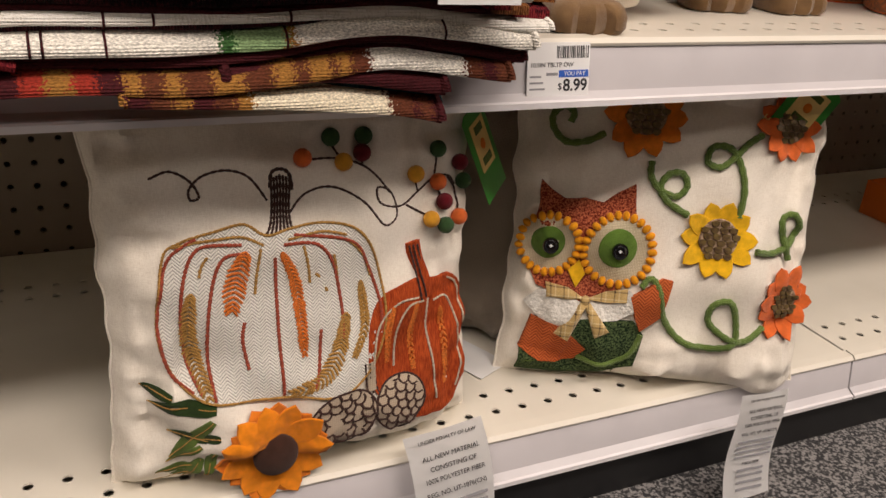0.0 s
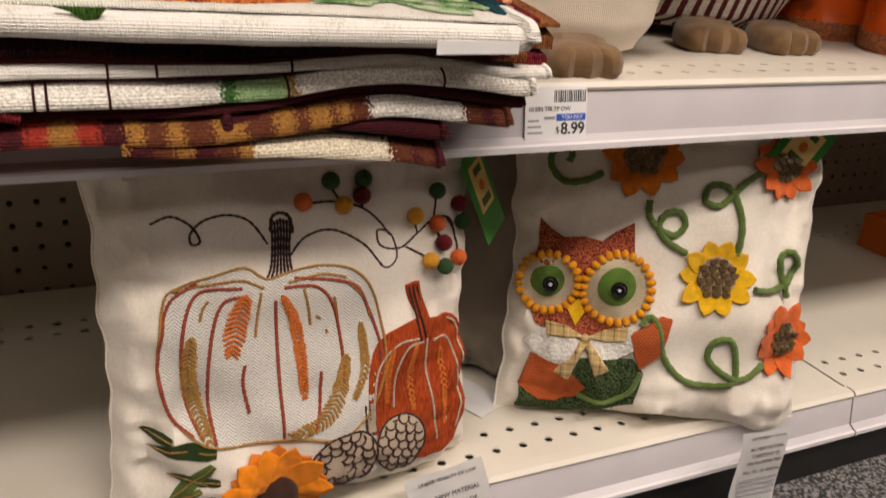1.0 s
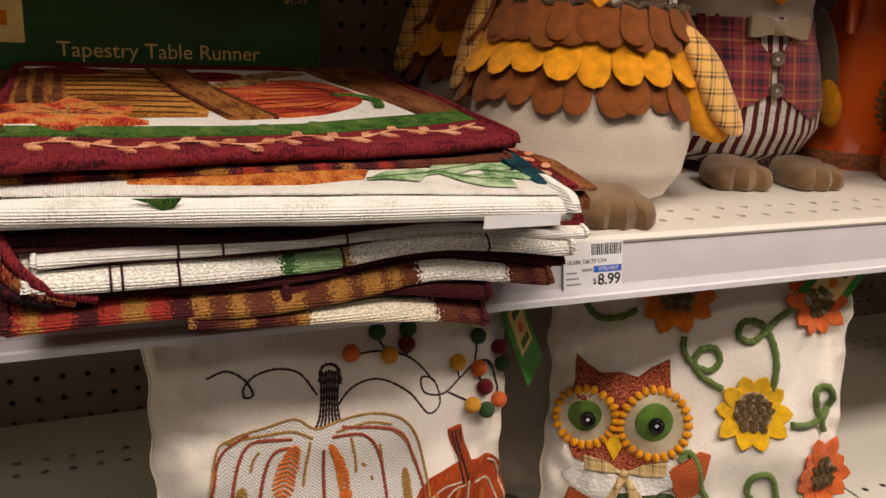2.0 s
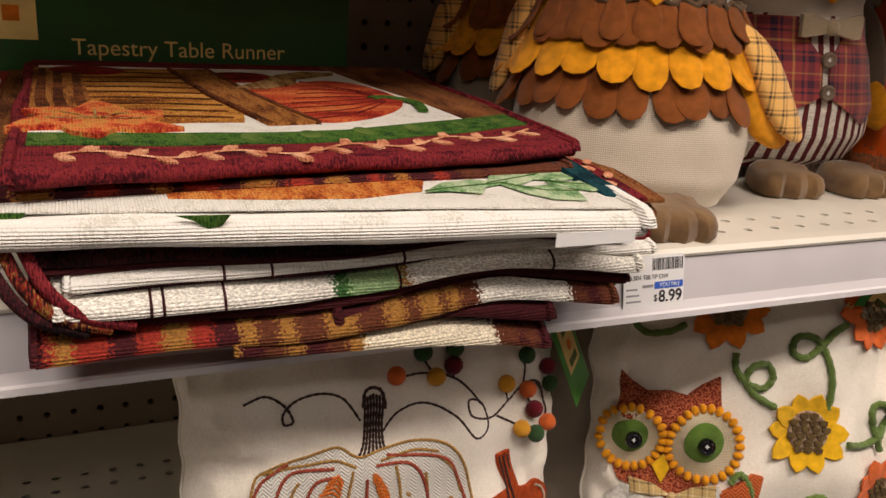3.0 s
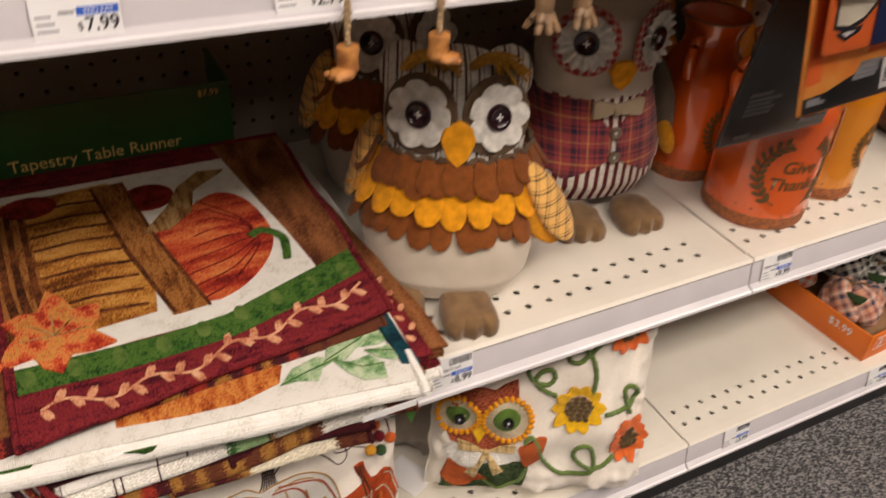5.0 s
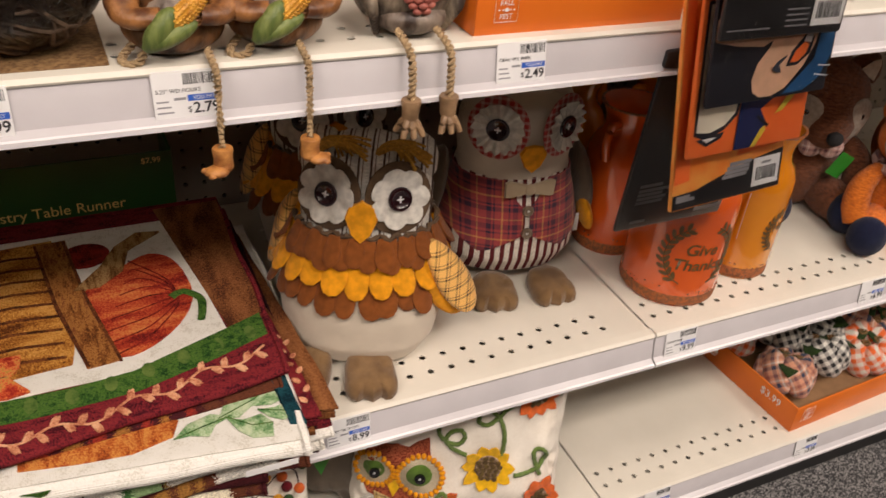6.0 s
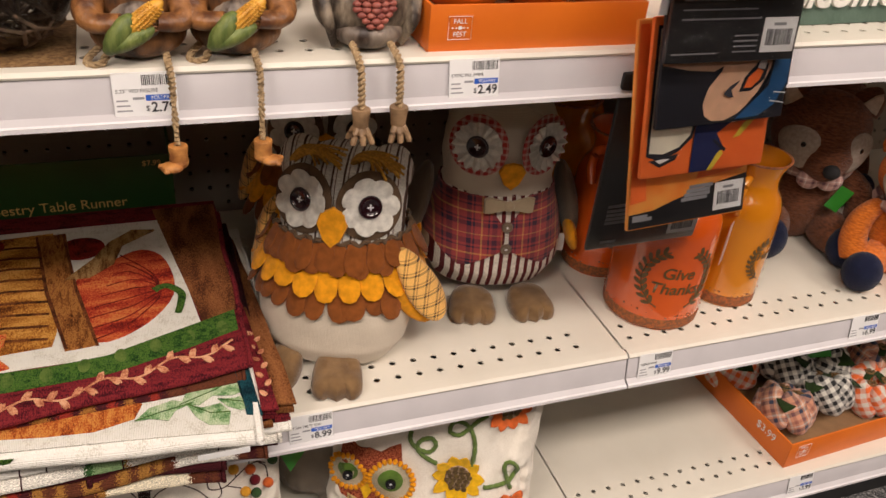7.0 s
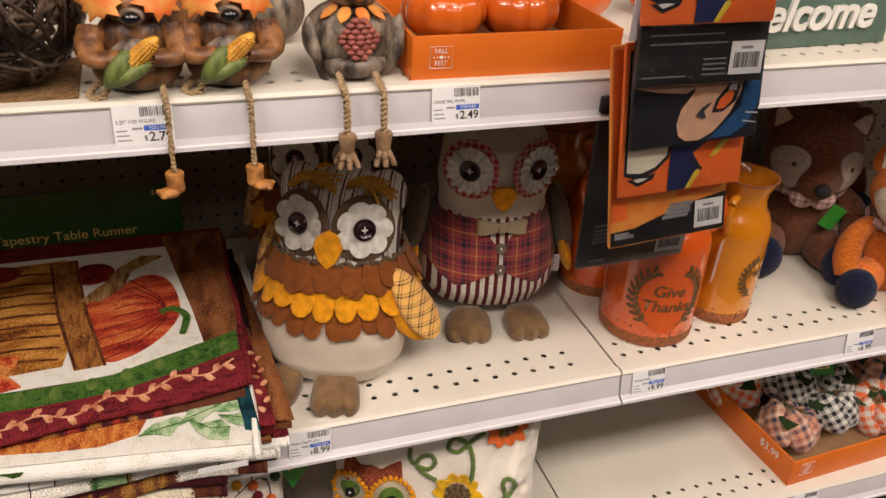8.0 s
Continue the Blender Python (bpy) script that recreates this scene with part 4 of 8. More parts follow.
    # knitted green vines
    for pts in ([(-0.096, 0.226), (-0.094, 0.234), (-0.101, 0.239), (-0.110, 0.232), (-0.110, 0.221), (-0.099, 0.210), (-0.084, 0.211), (-0.069, 0.219)],
                [(-0.030, 0.199), (-0.030, 0.187), (-0.021, 0.176), (-0.006, 0.171), (0.002, 0.180), (-0.003, 0.190), (-0.015, 0.189), (-0.021, 0.178), (-0.013, 0.166), (0.005, 0.156)],
                [(0.063, 0.225), (0.051, 0.217), (0.042, 0.207), (0.030, 0.197), (0.018, 0.201), (0.022, 0.213), (0.036, 0.213), (0.046, 0.201), (0.051, 0.182), (0.050, 0.156)],
                [(0.067, 0.128), (0.086, 0.126), (0.102, 0.135), (0.109, 0.149), (0.101, 0.160), (0.092, 0.154), (0.096, 0.137), (0.103, 0.120)],
                [(0.089, 0.058), (0.072, 0.047), (0.055, 0.049), (0.037, 0.063), (0.038, 0.079), (0.051, 0.083), (0.059, 0.069), (0.061, 0.047), (0.042, 0.040), (0.015, 0.045), (-0.004, 0.066), (-0.013, 0.092), (-0.021, 0.101), (-0.028, 0.093)],
                [(-0.070, 0.022), (-0.049, 0.019), (-0.029, 0.029), (-0.021, 0.049)]):
        c.braid("vine_cord", pts, 0.0029, KNIT_GREEN, th)
    return c, m


def lathe(bm, prof, n=32, m=None):
    """A turned form: (radius, height) points round z."""
    rings = []
    for r, z in prof:
        if r < 1e-6:
            rings.append([bm.verts.new((0, 0, z))])
        else:
            rings.append([bm.verts.new((r * math.cos(2 * math.pi * k / n), r * math.sin(2 * math.pi * k / n), z)) for k in range(n)])
    for a, b in zip(rings, rings[1:]):
        for k in range(n):
            p, q = a[k % len(a)], a[(k + 1) % len(a)]
            r, s = b[(k + 1) % len(b)], b[k % len(b)]
            f = [v for i, v in enumerate((p, q, r, s)) if v not in (p, q, r, s)[:i]]
            if len(f) > 2:
                bm.faces.new(f)
    bmesh.ops.recalc_face_normals(bm, faces=bm.faces)
    if m is not None:
        bmesh.ops.transform(bm, matrix=m, verts=bm.verts)
    return bm


def plaid_mat(name, base, lines, freq=60.0, rough=0.9, axes=("X", "Z")):
    """Woven plaid: stripes along two axes, mixed over a base colour. lines: (phase, width, colour)."""
    m = bpy.data.materials.new(name)
    m.use_nodes = True
    n, l = m.node_tree.nodes, m.node_tree.links
    b = n["Principled BSDF"]
    b.inputs["Roughness"].default_value = rough
    b.inputs["Sheen Weight"].default_value = 0.2
    tc = n.new("ShaderNodeTexCoord")
    sp = n.new("ShaderNodeSeparateXYZ")
    l.new(tc.outputs["Object"], sp.inputs[0])
    col = None
    for ax in axes:
        sc = n.new("ShaderNodeMath")
        sc.operation = "MULTIPLY"
        sc.inputs[1].default_value = freq
        l.new(sp.outputs[ax], sc.inputs[0])
        fr = n.new("ShaderNodeMath")
        fr.operation = "FRACT"
        l.new(sc.outputs[0], fr.inputs[0])
        ra = n.new("ShaderNodeValToRGB")
        cr = ra.color_ramp
        cr.interpolation = "CONSTANT"
        stops = [(0.0, base)]
        for p, w, c in lines:
            stops += [(p, c), (p + w, base)]
        while len(cr.elements) < len(stops):
            cr.elements.new(0.5)
        for e, (p, c) in zip(cr.elements, stops):
            e.position, e.color = p, (*c, 1)
        l.new(fr.outputs[0], ra.inputs["Fac"])
        if col is None:
            col = ra.outputs["Color"]
        else:
            mx = n.new("ShaderNodeMix")
            mx.data_type = "RGBA"
            mx.inputs["Factor"].default_value = 0.5
            l.new(col, mx.inputs["A"])
            l.new(ra.outputs["Color"], mx.inputs["B"])
            col = mx.outputs["Result"]
    no = n.new("ShaderNodeTexNoise")
    no.inputs["Scale"].default_value = 900
    l.new(tc.outputs["Object"], no.inputs["Vector"])
    mr = n.new("ShaderNodeMapRange")
    mr.inputs["To Min"].default_value, mr.inputs["To Max"].default_value = 0.7, 1.25
    l.new(no.outputs["Fac"], mr.inputs["Value"])
    mu = n.new("ShaderNodeMix")
    mu.data_type, mu.blend_type = "RGBA", "MULTIPLY"
    mu.inputs["Factor"].default_value = 1.0
    l.new(col, mu.inputs["A"])
    l.new(mr.outputs[0], mu.inputs["B"])
    l.new(mu.outputs["Result"], b.inputs["Base Color"])
    bu = n.new("ShaderNodeBump")
    bu.inputs["Strength"].default_value = 0.4
    bu.inputs["Distance"].default_value = 0.0005
    l.new(no.outputs["Fac"], bu.inputs["Height"])
    l.new(bu.outputs[0], b.inputs["Normal"])
    return m


PLAID_TAN = plaid_mat("tan_plaid_ribbon", (0.52, 0.36, 0.14), ((0.25, 0.12, (0.06, 0.03, 0.012)), (0.6, 0.1, (0.75, 0.62, 0.36))), 95, axes=("X", "Y"))
KNIT_GREEN = weave_mat("knitted_green_cord", (0.17, 0.26, 0.055), (0.055, 0.10, 0.015), 1500, bump=1.0)

c1, m1 = pumpkin_pillow()
c2, m2 = owl_pillow()

# plain linen pillow behind the other two, its cloth colour darkened for their shadow
cb = Cushion(0.20, 0.26, 0.075, 21)
cb.build("plain_pillow", "grey beige pillow standing behind the owl pillow, darkened for the shadow there", frame_matrix((0.315, 0.165, Z1 + 0.001), -42, 8), weave_mat("shadowed_beige_linen", (0.24, 0.20, 0.155), (0.17, 0.14, 0.11), 1500))


def care_label(m, w, h, seed):
    t = thing("care_label", "long white printed care label hanging from a pillow", "label", m, "pillow care labels")
    bm = bmesh.new()
    n, k = 16, 6
    g = []
    for j in range(n + 1):
        v = j / n
        row = []
        for i in range(k + 1):
            u = i / k - 0.5
            row.append(bm.verts.new((u * w + 0.004 * math.sin(v * 3 + seed), -v * h, 0.004 * math.sin(v * 5 + seed) + 0.0015 * math.cos(u * 6))))
        g.append(row)
    for j in range(n):
        for i in range(k):
            bm.faces.new((g[j][i], g[j + 1][i], g[j + 1][i + 1], g[j][i + 1]))
    r = bmesh.ops.solidify(bm, geom=bm.faces[:], thickness=0.0003)
    part("cloth_strip", bm, PAPER, t)
    zz = lambda v: 0.004 * math.sin(v * 5 + seed) + 0.0022
    def row(words, v, s, mt=INK):
        text(words, t, pose(0.004 * math.sin(v * 3 + seed), -v * h, zz(v)) @ pose(0, 0, 0, -math.degrees(math.atan(0.004 * 5 * math.cos(v * 5 + seed) / h)) * -1, 0, 0), s, mt)
    row("UNDER PENALTY OF LAW", 0.05, w * 0.062)
    row("ALL NEW MATERIAL", 0.15, w * 0.080)
    row("CONSISTING OF", 0.22, w * 0.080)
    row("100% POLYESTER FIBER", 0.29, w * 0.075)
    row("REG. NO. UT-1876(CN)", 0.38, w * 0.075)
    for k, v in enumerate((0.46, 0.51, 0.56, 0.61)):
        vv = -v * h
        part("print_bar", boxm(-w * 0.40 + 0.004 * math.sin(v * 3 + seed), w * 0.38 + 0.004 * math.sin(v * 3 + seed), vv - w * 0.018, vv + w * 0.018, zz(v) - 0.0001, zz(v) + 0.0002), GREY_INK, t)
    row("MADE FOR:", 0.68, w * 0.075)
    for k, v in enumerate((0.74, 0.79, 0.85, 0.91)):
        vv = -v * h
        part("print_bar", boxm(-w * 0.28 + 0.004 * math.sin(v * 3 + seed), w * 0.28 + 0.004 * math.sin(v * 3 + seed), vv - w * 0.025, vv + w * 0.025, zz(v) - 0.0001, zz(v) + 0.0002), GREY_INK, t)
    return t


care_label(frame_matrix((0.208, -0.006, Z1 + 0.026), 4, 22, 2), 0.068, 0.125, 0.3)
care_label(frame_matrix((0.497, -0.040, Z1 + 0.020), -4, 12, 0), 0.050, 0.100, 1.4)
hang_tag("pillow_hang_tag", "green and cream paper tag hanging on a pillow corner", m1 @ pose(0.142, 0.220, 0.018, 0, 40, 22), 0.042, 0.070, "")
hang_tag("pillow_hang_tag", "green and cream paper tag pinned over a felt flower", m2 @ pose(0.099, 0.245, 0.034, 4, 10, -32), 0.042, 0.062, "Harvest Pillow")

# ---- folded tapestry runners on the middle shelf ----
def tapestry(name, stops, patch=45.0, stretch=(1, 1, 1), warp=0.35, hard=False, rib="X"):
    """Woven picture cloth: patches of thread colours, broken into single flecks, with ribs."""
    m = bpy.data.materials.new(name)
    m.use_nodes = True
    n, l = m.node_tree.nodes, m.node_tree.links
    b = n["Principled BSDF"]
    b.inputs["Roughness"].default_value = 0.92
    b.inputs["Specular IOR Level"].default_value = 0.12
    tc = n.new("ShaderNodeTexCoord")
    mp = n.new("ShaderNodeMapping")
    mp.inputs["Scale"].default_value = stretch
    l.new(tc.outputs["Object"], mp.inputs["Vector"])
    big = n.new("ShaderNodeTexNoise")
    big.inputs["Scale"].default_value = patch
    big.inputs["Detail"].default_value = 4
    l.new(mp.outputs[0], big.inputs["Vector"])
    mp2 = n.new("ShaderNodeMapping")
    mp2.inputs["Scale"].default_value = (1.0, 0.45, 0.45)
    l.new(tc.outputs["Object"], mp2.inputs["Vector"])
    fine = n.new("ShaderNodeTexNoise")
    fine.inputs["Scale"].default_value = 900
    fine.inputs["Detail"].default_value = 1
    l.new(mp2.outputs[0], fine.inputs["Vector"])
    ad = n.new("ShaderNodeMath")
    ad.operation = "MULTIPLY_ADD"
    ad.inputs[1].default_value = warp
    l.new(fine.outputs["Fac"], ad.inputs[0])
    l.new(big.outputs["Fac"], ad.inputs[2])
    mr = n.new("ShaderNodeMapRange")
    mr.inputs["From Min"].default_value = 0.30 + warp * 0.5
    mr.inputs["From Max"].default_value = 0.70 + warp * 0.5
    l.new(ad.outputs[0], mr.inputs["Value"])
    ra = n.new("ShaderNodeValToRGB")
    cr = ra.color_ramp
    cr.interpolation = "CONSTANT" if hard else "LINEAR"
    while len(cr.elements) < len(stops):
        cr.elements.new(0.5)
    for e, (p, c) in zip(cr.elements, stops):
        e.position, e.color = p, (*c, 1)
    l.new(mr.outputs[0], ra.inputs["Fac"])
    l.new(ra.outputs["Color"], b.inputs["Base Color"])
    w = n.new("ShaderNodeTexWave")
    w.bands_direction = rib
    w.inputs["Scale"].default_value = 210
    w.inputs["Distortion"].default_value = 1.2
    w.inputs["Detail Scale"].default_value = 3
    l.new(tc.outputs["Object"], w.inputs["Vector"])
    h = n.new("ShaderNodeMath")
    h.operation = "ADD"
    l.new(w.outputs["Fac"], h.inputs[0])
    l.new(fine.outputs["Fac"], h.inputs[1])
    bu = n.new("ShaderNodeBump")
    bu.inputs["Strength"].default_value = 0.7
    bu.inputs["Distance"].default_value = 0.0009
    l.new(h.outputs[0], bu.inputs["Height"])
    l.new(bu.outputs[0], b.inputs["Normal"])
    return m




def runner(xl, xr, yf, yb, zf, zb, th_, bands, seed, label, droop=0.0, lift=0.0, fold=1, slant=0.0, ticks=0, bow=0.0):
    """A folded cloth: stacked leaves joined by a rounded front fold. zf, zb: height of its underside at the front and back."""
    t = thing("table_runner", label, "table runner", None, "stack of folded table runners")
    mts = bands if isinstance(bands, tuple) else (bands,)
    rnd = random.Random(seed)
    for leaf in range(fold + 1):
        bm = bmesh.new()
        nx, ny = 56, 20
        lay = th_ / (fold + 1)
        inset = rnd.uniform(-0.004, 0.006)
        rows = []
        ys = [yb + (yf - yb) * i / ny for i in range(ny + 1)]
        loop = [(y, 1.0) for y in ys] + [(yf - lay * 0.5 * math.sin(a), math.cos(a)) for a in (0.5, 1.0, 1.57, 2.1, 2.6)] + [(y, -1.0) for y in reversed(ys)]
        for i in range(nx + 1):
            u = i / nx
            x = xl + (xr - xl) * u
            ring = []
            shift = slant * u
            for y, s in loop:
                v = (y - yb) / (yf - yb)
                g = v if seed > 11 and seed < 16 else max(0.0, (v - 0.86) / 0.14) if zb < Z2 + 0.03 else 0.5 * v + 0.5 * max(0.0, (v - 0.86) / 0.14)
                z = zb + (zf - zb) * g + lay * (leaf + 0.5)
                w = noise.noise(Vector((x * 7, y * 4, seed * 1.7))) * 0.0035 + noise.noise(Vector((x * 22, y * 9, seed * 2.3 + leaf))) * 0.0014
                sag = bow * v ** 3 * (math.exp(-((x - 0.135) / 0.055) ** 2) - 0.35 * math.exp(-((x - 0.23) / 0.03) ** 2)) - droop * max(0, v - 0.80) / 0.2 * (0.6 + 0.4 * math.cos(u * 3 + seed)) + lift * u * u
                yy = y + shift * v + noise.noise(Vector((x * 9, seed, 1))) * 0.004 * v + inset * v
                ring.append(bm.verts.new((x + noise.noise(Vector((y * 12, seed, leaf))) * 0.003 * (2 * u - 1), yy, z + w * v + sag + s * lay * 0.47)))
            rows.append(ring)
        for a, b in zip(rows, rows[1:]):
            for j in range(len(loop) - 1):
                bm.faces.new((a[j], b[j], b[j + 1], a[j + 1]))
        bm.faces.new(rows[0])
        bm.faces.new(rows[-1][::-1])
        bmesh.ops.recalc_face_normals(bm, faces=bm.faces)
        ends = [[q.co.copy() for q in rows[e][2:ny + 4]] for e in (0, -1)]
        cuts = [[q.co.copy() + Vector((0, -0.0004, 0.0002)) for q in rows[e][ny - 2:ny + 6]] for e in (rnd.sample(range(4, nx - 4), ticks) if ticks else ())]
        part("folded_leaf", bm, mts[leaf % len(mts)], t)
        for p in ends:
            part("side_hem", add_tube(bmesh.new(), p, lay * 0.34, 6), mts[leaf % len(mts)], t)
        for p in cuts:
            part("black_stitch", add_tube(bmesh.new(), p, 0.0007, 5), B_DARK, t)
    return t


B_WHITE = tapestry("white_fold_tapestry", [(0.0, (0.66, 0.64, 0.57)), (0.30, (0.82, 0.80, 0.74)), (1.0, (0.86, 0.84, 0.79))], 60, warp=0.9, rib="Z")
B_MAROON = tapestry("maroon_fold_tapestry", [(0.0, (0.05, 0.006, 0.010)), (0.45, (0.17, 0.016, 0.024)), (0.75, (0.26, 0.028, 0.03)), (1.0, (0.12, 0.012, 0.02))], 40, (1, 3, 3), 0.9)
B_GOLD = tapestry("gold_fold_tapestry", [(0.0, (0.02, 0.009, 0.006)), (0.24, (0.16, 0.016, 0.016)), (0.38, (0.34, 0.035, 0.018)), (0.46, (0.10, 0.03, 0.012)), (0.56, (0.40, 0.20, 0.05)), (0.66, (0.16, 0.07, 0.02)), (0.78, (0.17, 0.014, 0.018)), (0.9, (0.02, 0.009, 0.007))], 48, (1, 0.12, 0.12), 0.7)
B_DARK = tapestry("dark_back_tapestry", [(0.0, (0.010, 0.006, 0.007)), (0.5, (0.03, 0.009, 0.012)), (0.8, (0.08, 0.014, 0.018)), (1.0, (0.02, 0.01, 0.01))], 40, (1, 1, 1), 0.8)
B_TEAL = tapestry("teal_fold_tapestry", [(0.0, (0.004, 0.02, 0.03)), (0.6, (0.012, 0.07, 0.09)), (1.0, (0.02, 0.05, 0.06))], 50, warp=0.7)
B_BROWN = tapestry("brown_fold_tapestry", [(0.0, (0.05, 0.018, 0.008)), (0.4, (0.16, 0.055, 0.02)), (0.7, (0.32, 0.13, 0.04)), (1.0, (0.12, 0.03, 0.015))], 50, (1, 0.3, 1), 0.7)


def weave_row(name, zones, seed):
    """Cloth whose thread colours change along the fold. zones: (from x, colours that take turns)."""
    rnd = random.Random(seed)
    stops = []
    for k, (x, cols) in enumerate(zones):
        end = zones[k + 1][0] if k + 1 < len(zones) else x + 0.04
        q = 0
        while x < end - 0.001 and len(stops) < 31:
            stops.append((x + 0.3, cols[q % len(cols)]))
            x = min(end, x + rnd.uniform(0.006, 0.016)) if len(cols) > 1 else end
            q += 1
    return banded_mat(name, stops, "X", 1.0, 0.022, 0.92, 1200, 0.289, "Z", 650)


RED_O, GOLD_T, RUST_T, WHITE_R, CREAM_R, WINE, LEAF_R = (0.30, 0.030, 0.018), (0.34, 0.16, 0.035), (0.12, 0.035, 0.016), (0.86, 0.83, 0.75), (0.84, 0.76, 0.58), (0.060, 0.009, 0.012), (0.30, 0.46, 0.22)
R_LOW = weave_row("brown_and_cream_weave", [(-0.12, (RUST_T, GOLD_T, WINE)), (0.063, (CREAM_R,)), (0.139, (RUST_T, WINE))], 1)
R_GOLD = weave_row("gold_and_red_weave", [(-0.12, (RED_O, WINE, RED_O, GOLD_T)), (0.000, (GOLD_T, RUST_T)), (0.126, (WHITE_R,)), (0.187, (RUST_T, WINE))], 2)
R_LEAF = weave_row("white_weave_with_a_leaf", [(-0.12, (WHITE_R,)), (0.047, ((0.05, 0.14, 0.04),)), (0.052, (LEAF_R,)), (0.079, (GOLD_T,)), (0.083, (WHITE_R,))], 3)
R_MAROON = weave_row("maroon_and_black_weave", [(-0.12, (WINE, (0.16, 0.016, 0.020), WINE, (0.025, 0.006, 0.008)))], 4)
R_TOP = weave_row("red_and_gold_weave", [(-0.12, (RED_O, WINE, (0.34, 0.14, 0.03), WINE)), (0.120, (WINE, RUST_T))], 5)
LBL = "folded woven tapestry table runner in the stack"
runner(0.000, 0.174, -0.032, 0.26, 0.4360, Z2 + 0.001, 0.0080, R_LOW, 1, "lowest folded runner with brown threads and a cream end", 0.001, -0.015, 0, bow=-0.001)
runner(0.070, 0.176, -0.031, 0.25, 0.4425, Z2 + 0.005, 0.0050, B_TEAL, 2, "folded teal backed tapestry runner", 0.001, -0.013, 0)
runner(0.050, 0.176, -0.030, 0.27, 0.4450, Z2 + 0.007, 0.0090, R_MAROON, 3, LBL, 0.0, -0.009, 0, bow=0.001)
runner(-0.088, 0.217, -0.033, 0.30, 0.4430, Z2 + 0.013, 0.0075, R_GOLD, 4, "folded tapestry runner with gold and red threads along its fold", 0.001, 0.003, 0, bow=0.009)
runner(-0.080, 0.222, -0.030, 0.31, 0.4505, Z2 + 0.019, 0.0075, (B_DARK, R_MAROON), 5, "folded runner showing its dark woven back", 0.003, 0.003, 1, bow=0.009)
runner(-0.075, 0.228, -0.033, 0.30, 0.4575, Z2 + 0.025, 0.0065, R_MAROON, 6, LBL, 0.003, 0.001, 0, bow=0.009)
runner(-0.078, 0.232, -0.034, 0.31, 0.4640, Z2 + 0.029, 0.0080, R_LEAF, 7, "folded white tapestry runner with dark stitches and a green leaf", 0.003, 0.001, 0, 0, 5, bow=0.008)
runner(-0.070, 0.216, -0.030, 0.31, 0.4715, Z2 + 0.036, 0.0045, B_DARK, 17, "thin dark folded runner between two white ones", 0.0, 0.001, 0, bow=0.008)
runner(-0.072, 0.242, -0.030, 0.32, 0.4755, Z2 + 0.039, 0.0055, B_WHITE, 8, "folded off-white tapestry runner", 0.001, -0.001, 0, 0, 3, bow=0.006)
runner(-0.085, 0.226, -0.029, 0.32, 0.4800, Z2 + 0.045, 0.0085, (R_MAROON, B_DARK), 9, LBL, 0.0, 0, 1, bow=0.004)
runner(-0.090, 0.205, -0.019, 0.32, 0.4870, Z2 + 0.050, 0.0060, R_TOP, 10, "folded tapestry runner with orange and gold threads", 0.0, 0, 0, bow=0.002)
runner(-0.075, 0.218, -0.017, 0.31, 0.4915, Z2 + 0.054, 0.0050, (B_DARK, R_MAROON), 11, "folded runner showing its dark woven back", 0.0, 0, 1)
runner(-0.117, 0.210, -0.028, 0.32, 0.4965, Z2 + 0.057, 0.0140, B_WHITE, 12, "folded white runner with a green leaf end", 0.004, 0, 0, -0.036)
runner(-0.116, 0.205, -0.012, 0.33, 0.5100, Z2 + 0.066, 0.0060, R_TOP, 13, "folded tapestry runner with orange pumpkin weave", 0.0, 0, 0, 0.020)
runner(-0.110, 0.190, -0.005, 0.33, 0.5150, Z2 + 0.069, 0.0040, B_BROWN, 15, "folded runner with a brown woven border", 0.0, 0, 0, 0.030)
TOPZ = 0.5185
TXL, TXR, TYF, TSL = -0.094, 0.213, -0.018, 0.038
runner(TXL, TXR, TYF, 0.335, TOPZ, Z2 + 0.072, 0.009, B_MAROON, 14, "top tapestry runner with a woven basket and pumpkins", 0.0, 0, 0, TSL)


# picture woven into the top runner: thin raised patches of coloured thread
def top_at(x, y):
    u = (x - TXL) / (TXR - TXL)
    y0 = y
    for _ in range(3):
        v = (y0 - 0.335) / (TYF - 0.335)
        y0 = y - TSL * u * v
    v = (y0 - 0.335) / (TYF - 0.335)
    z = Z2 + 0.072 + (TOPZ - Z2 - 0.072) * v + 0.0045
    w = noise.noise(Vector((x * 7, y0 * 4, 14 * 1.7))) * 0.0035 + noise.noise(Vector((x * 22, y0 * 9, 14 * 2.3))) * 0.0014
    return z + w * v + 0.0044


top_runner = [o for o in scene.objects if o.name.startswith("table_runner")][-1]


def dense(ol, step=0.012):
    out = []
    for a, b in zip(ol, ol[1:] + ol[:1]):
        n = max(1, int(math.hypot(b[0] - a[0], b[1] - a[1]) / step))
        out += [(a[0] + (b[0] - a[0]) * k / n, a[1] + (b[1] - a[1]) * k / n) for k in range(n)]
    return out


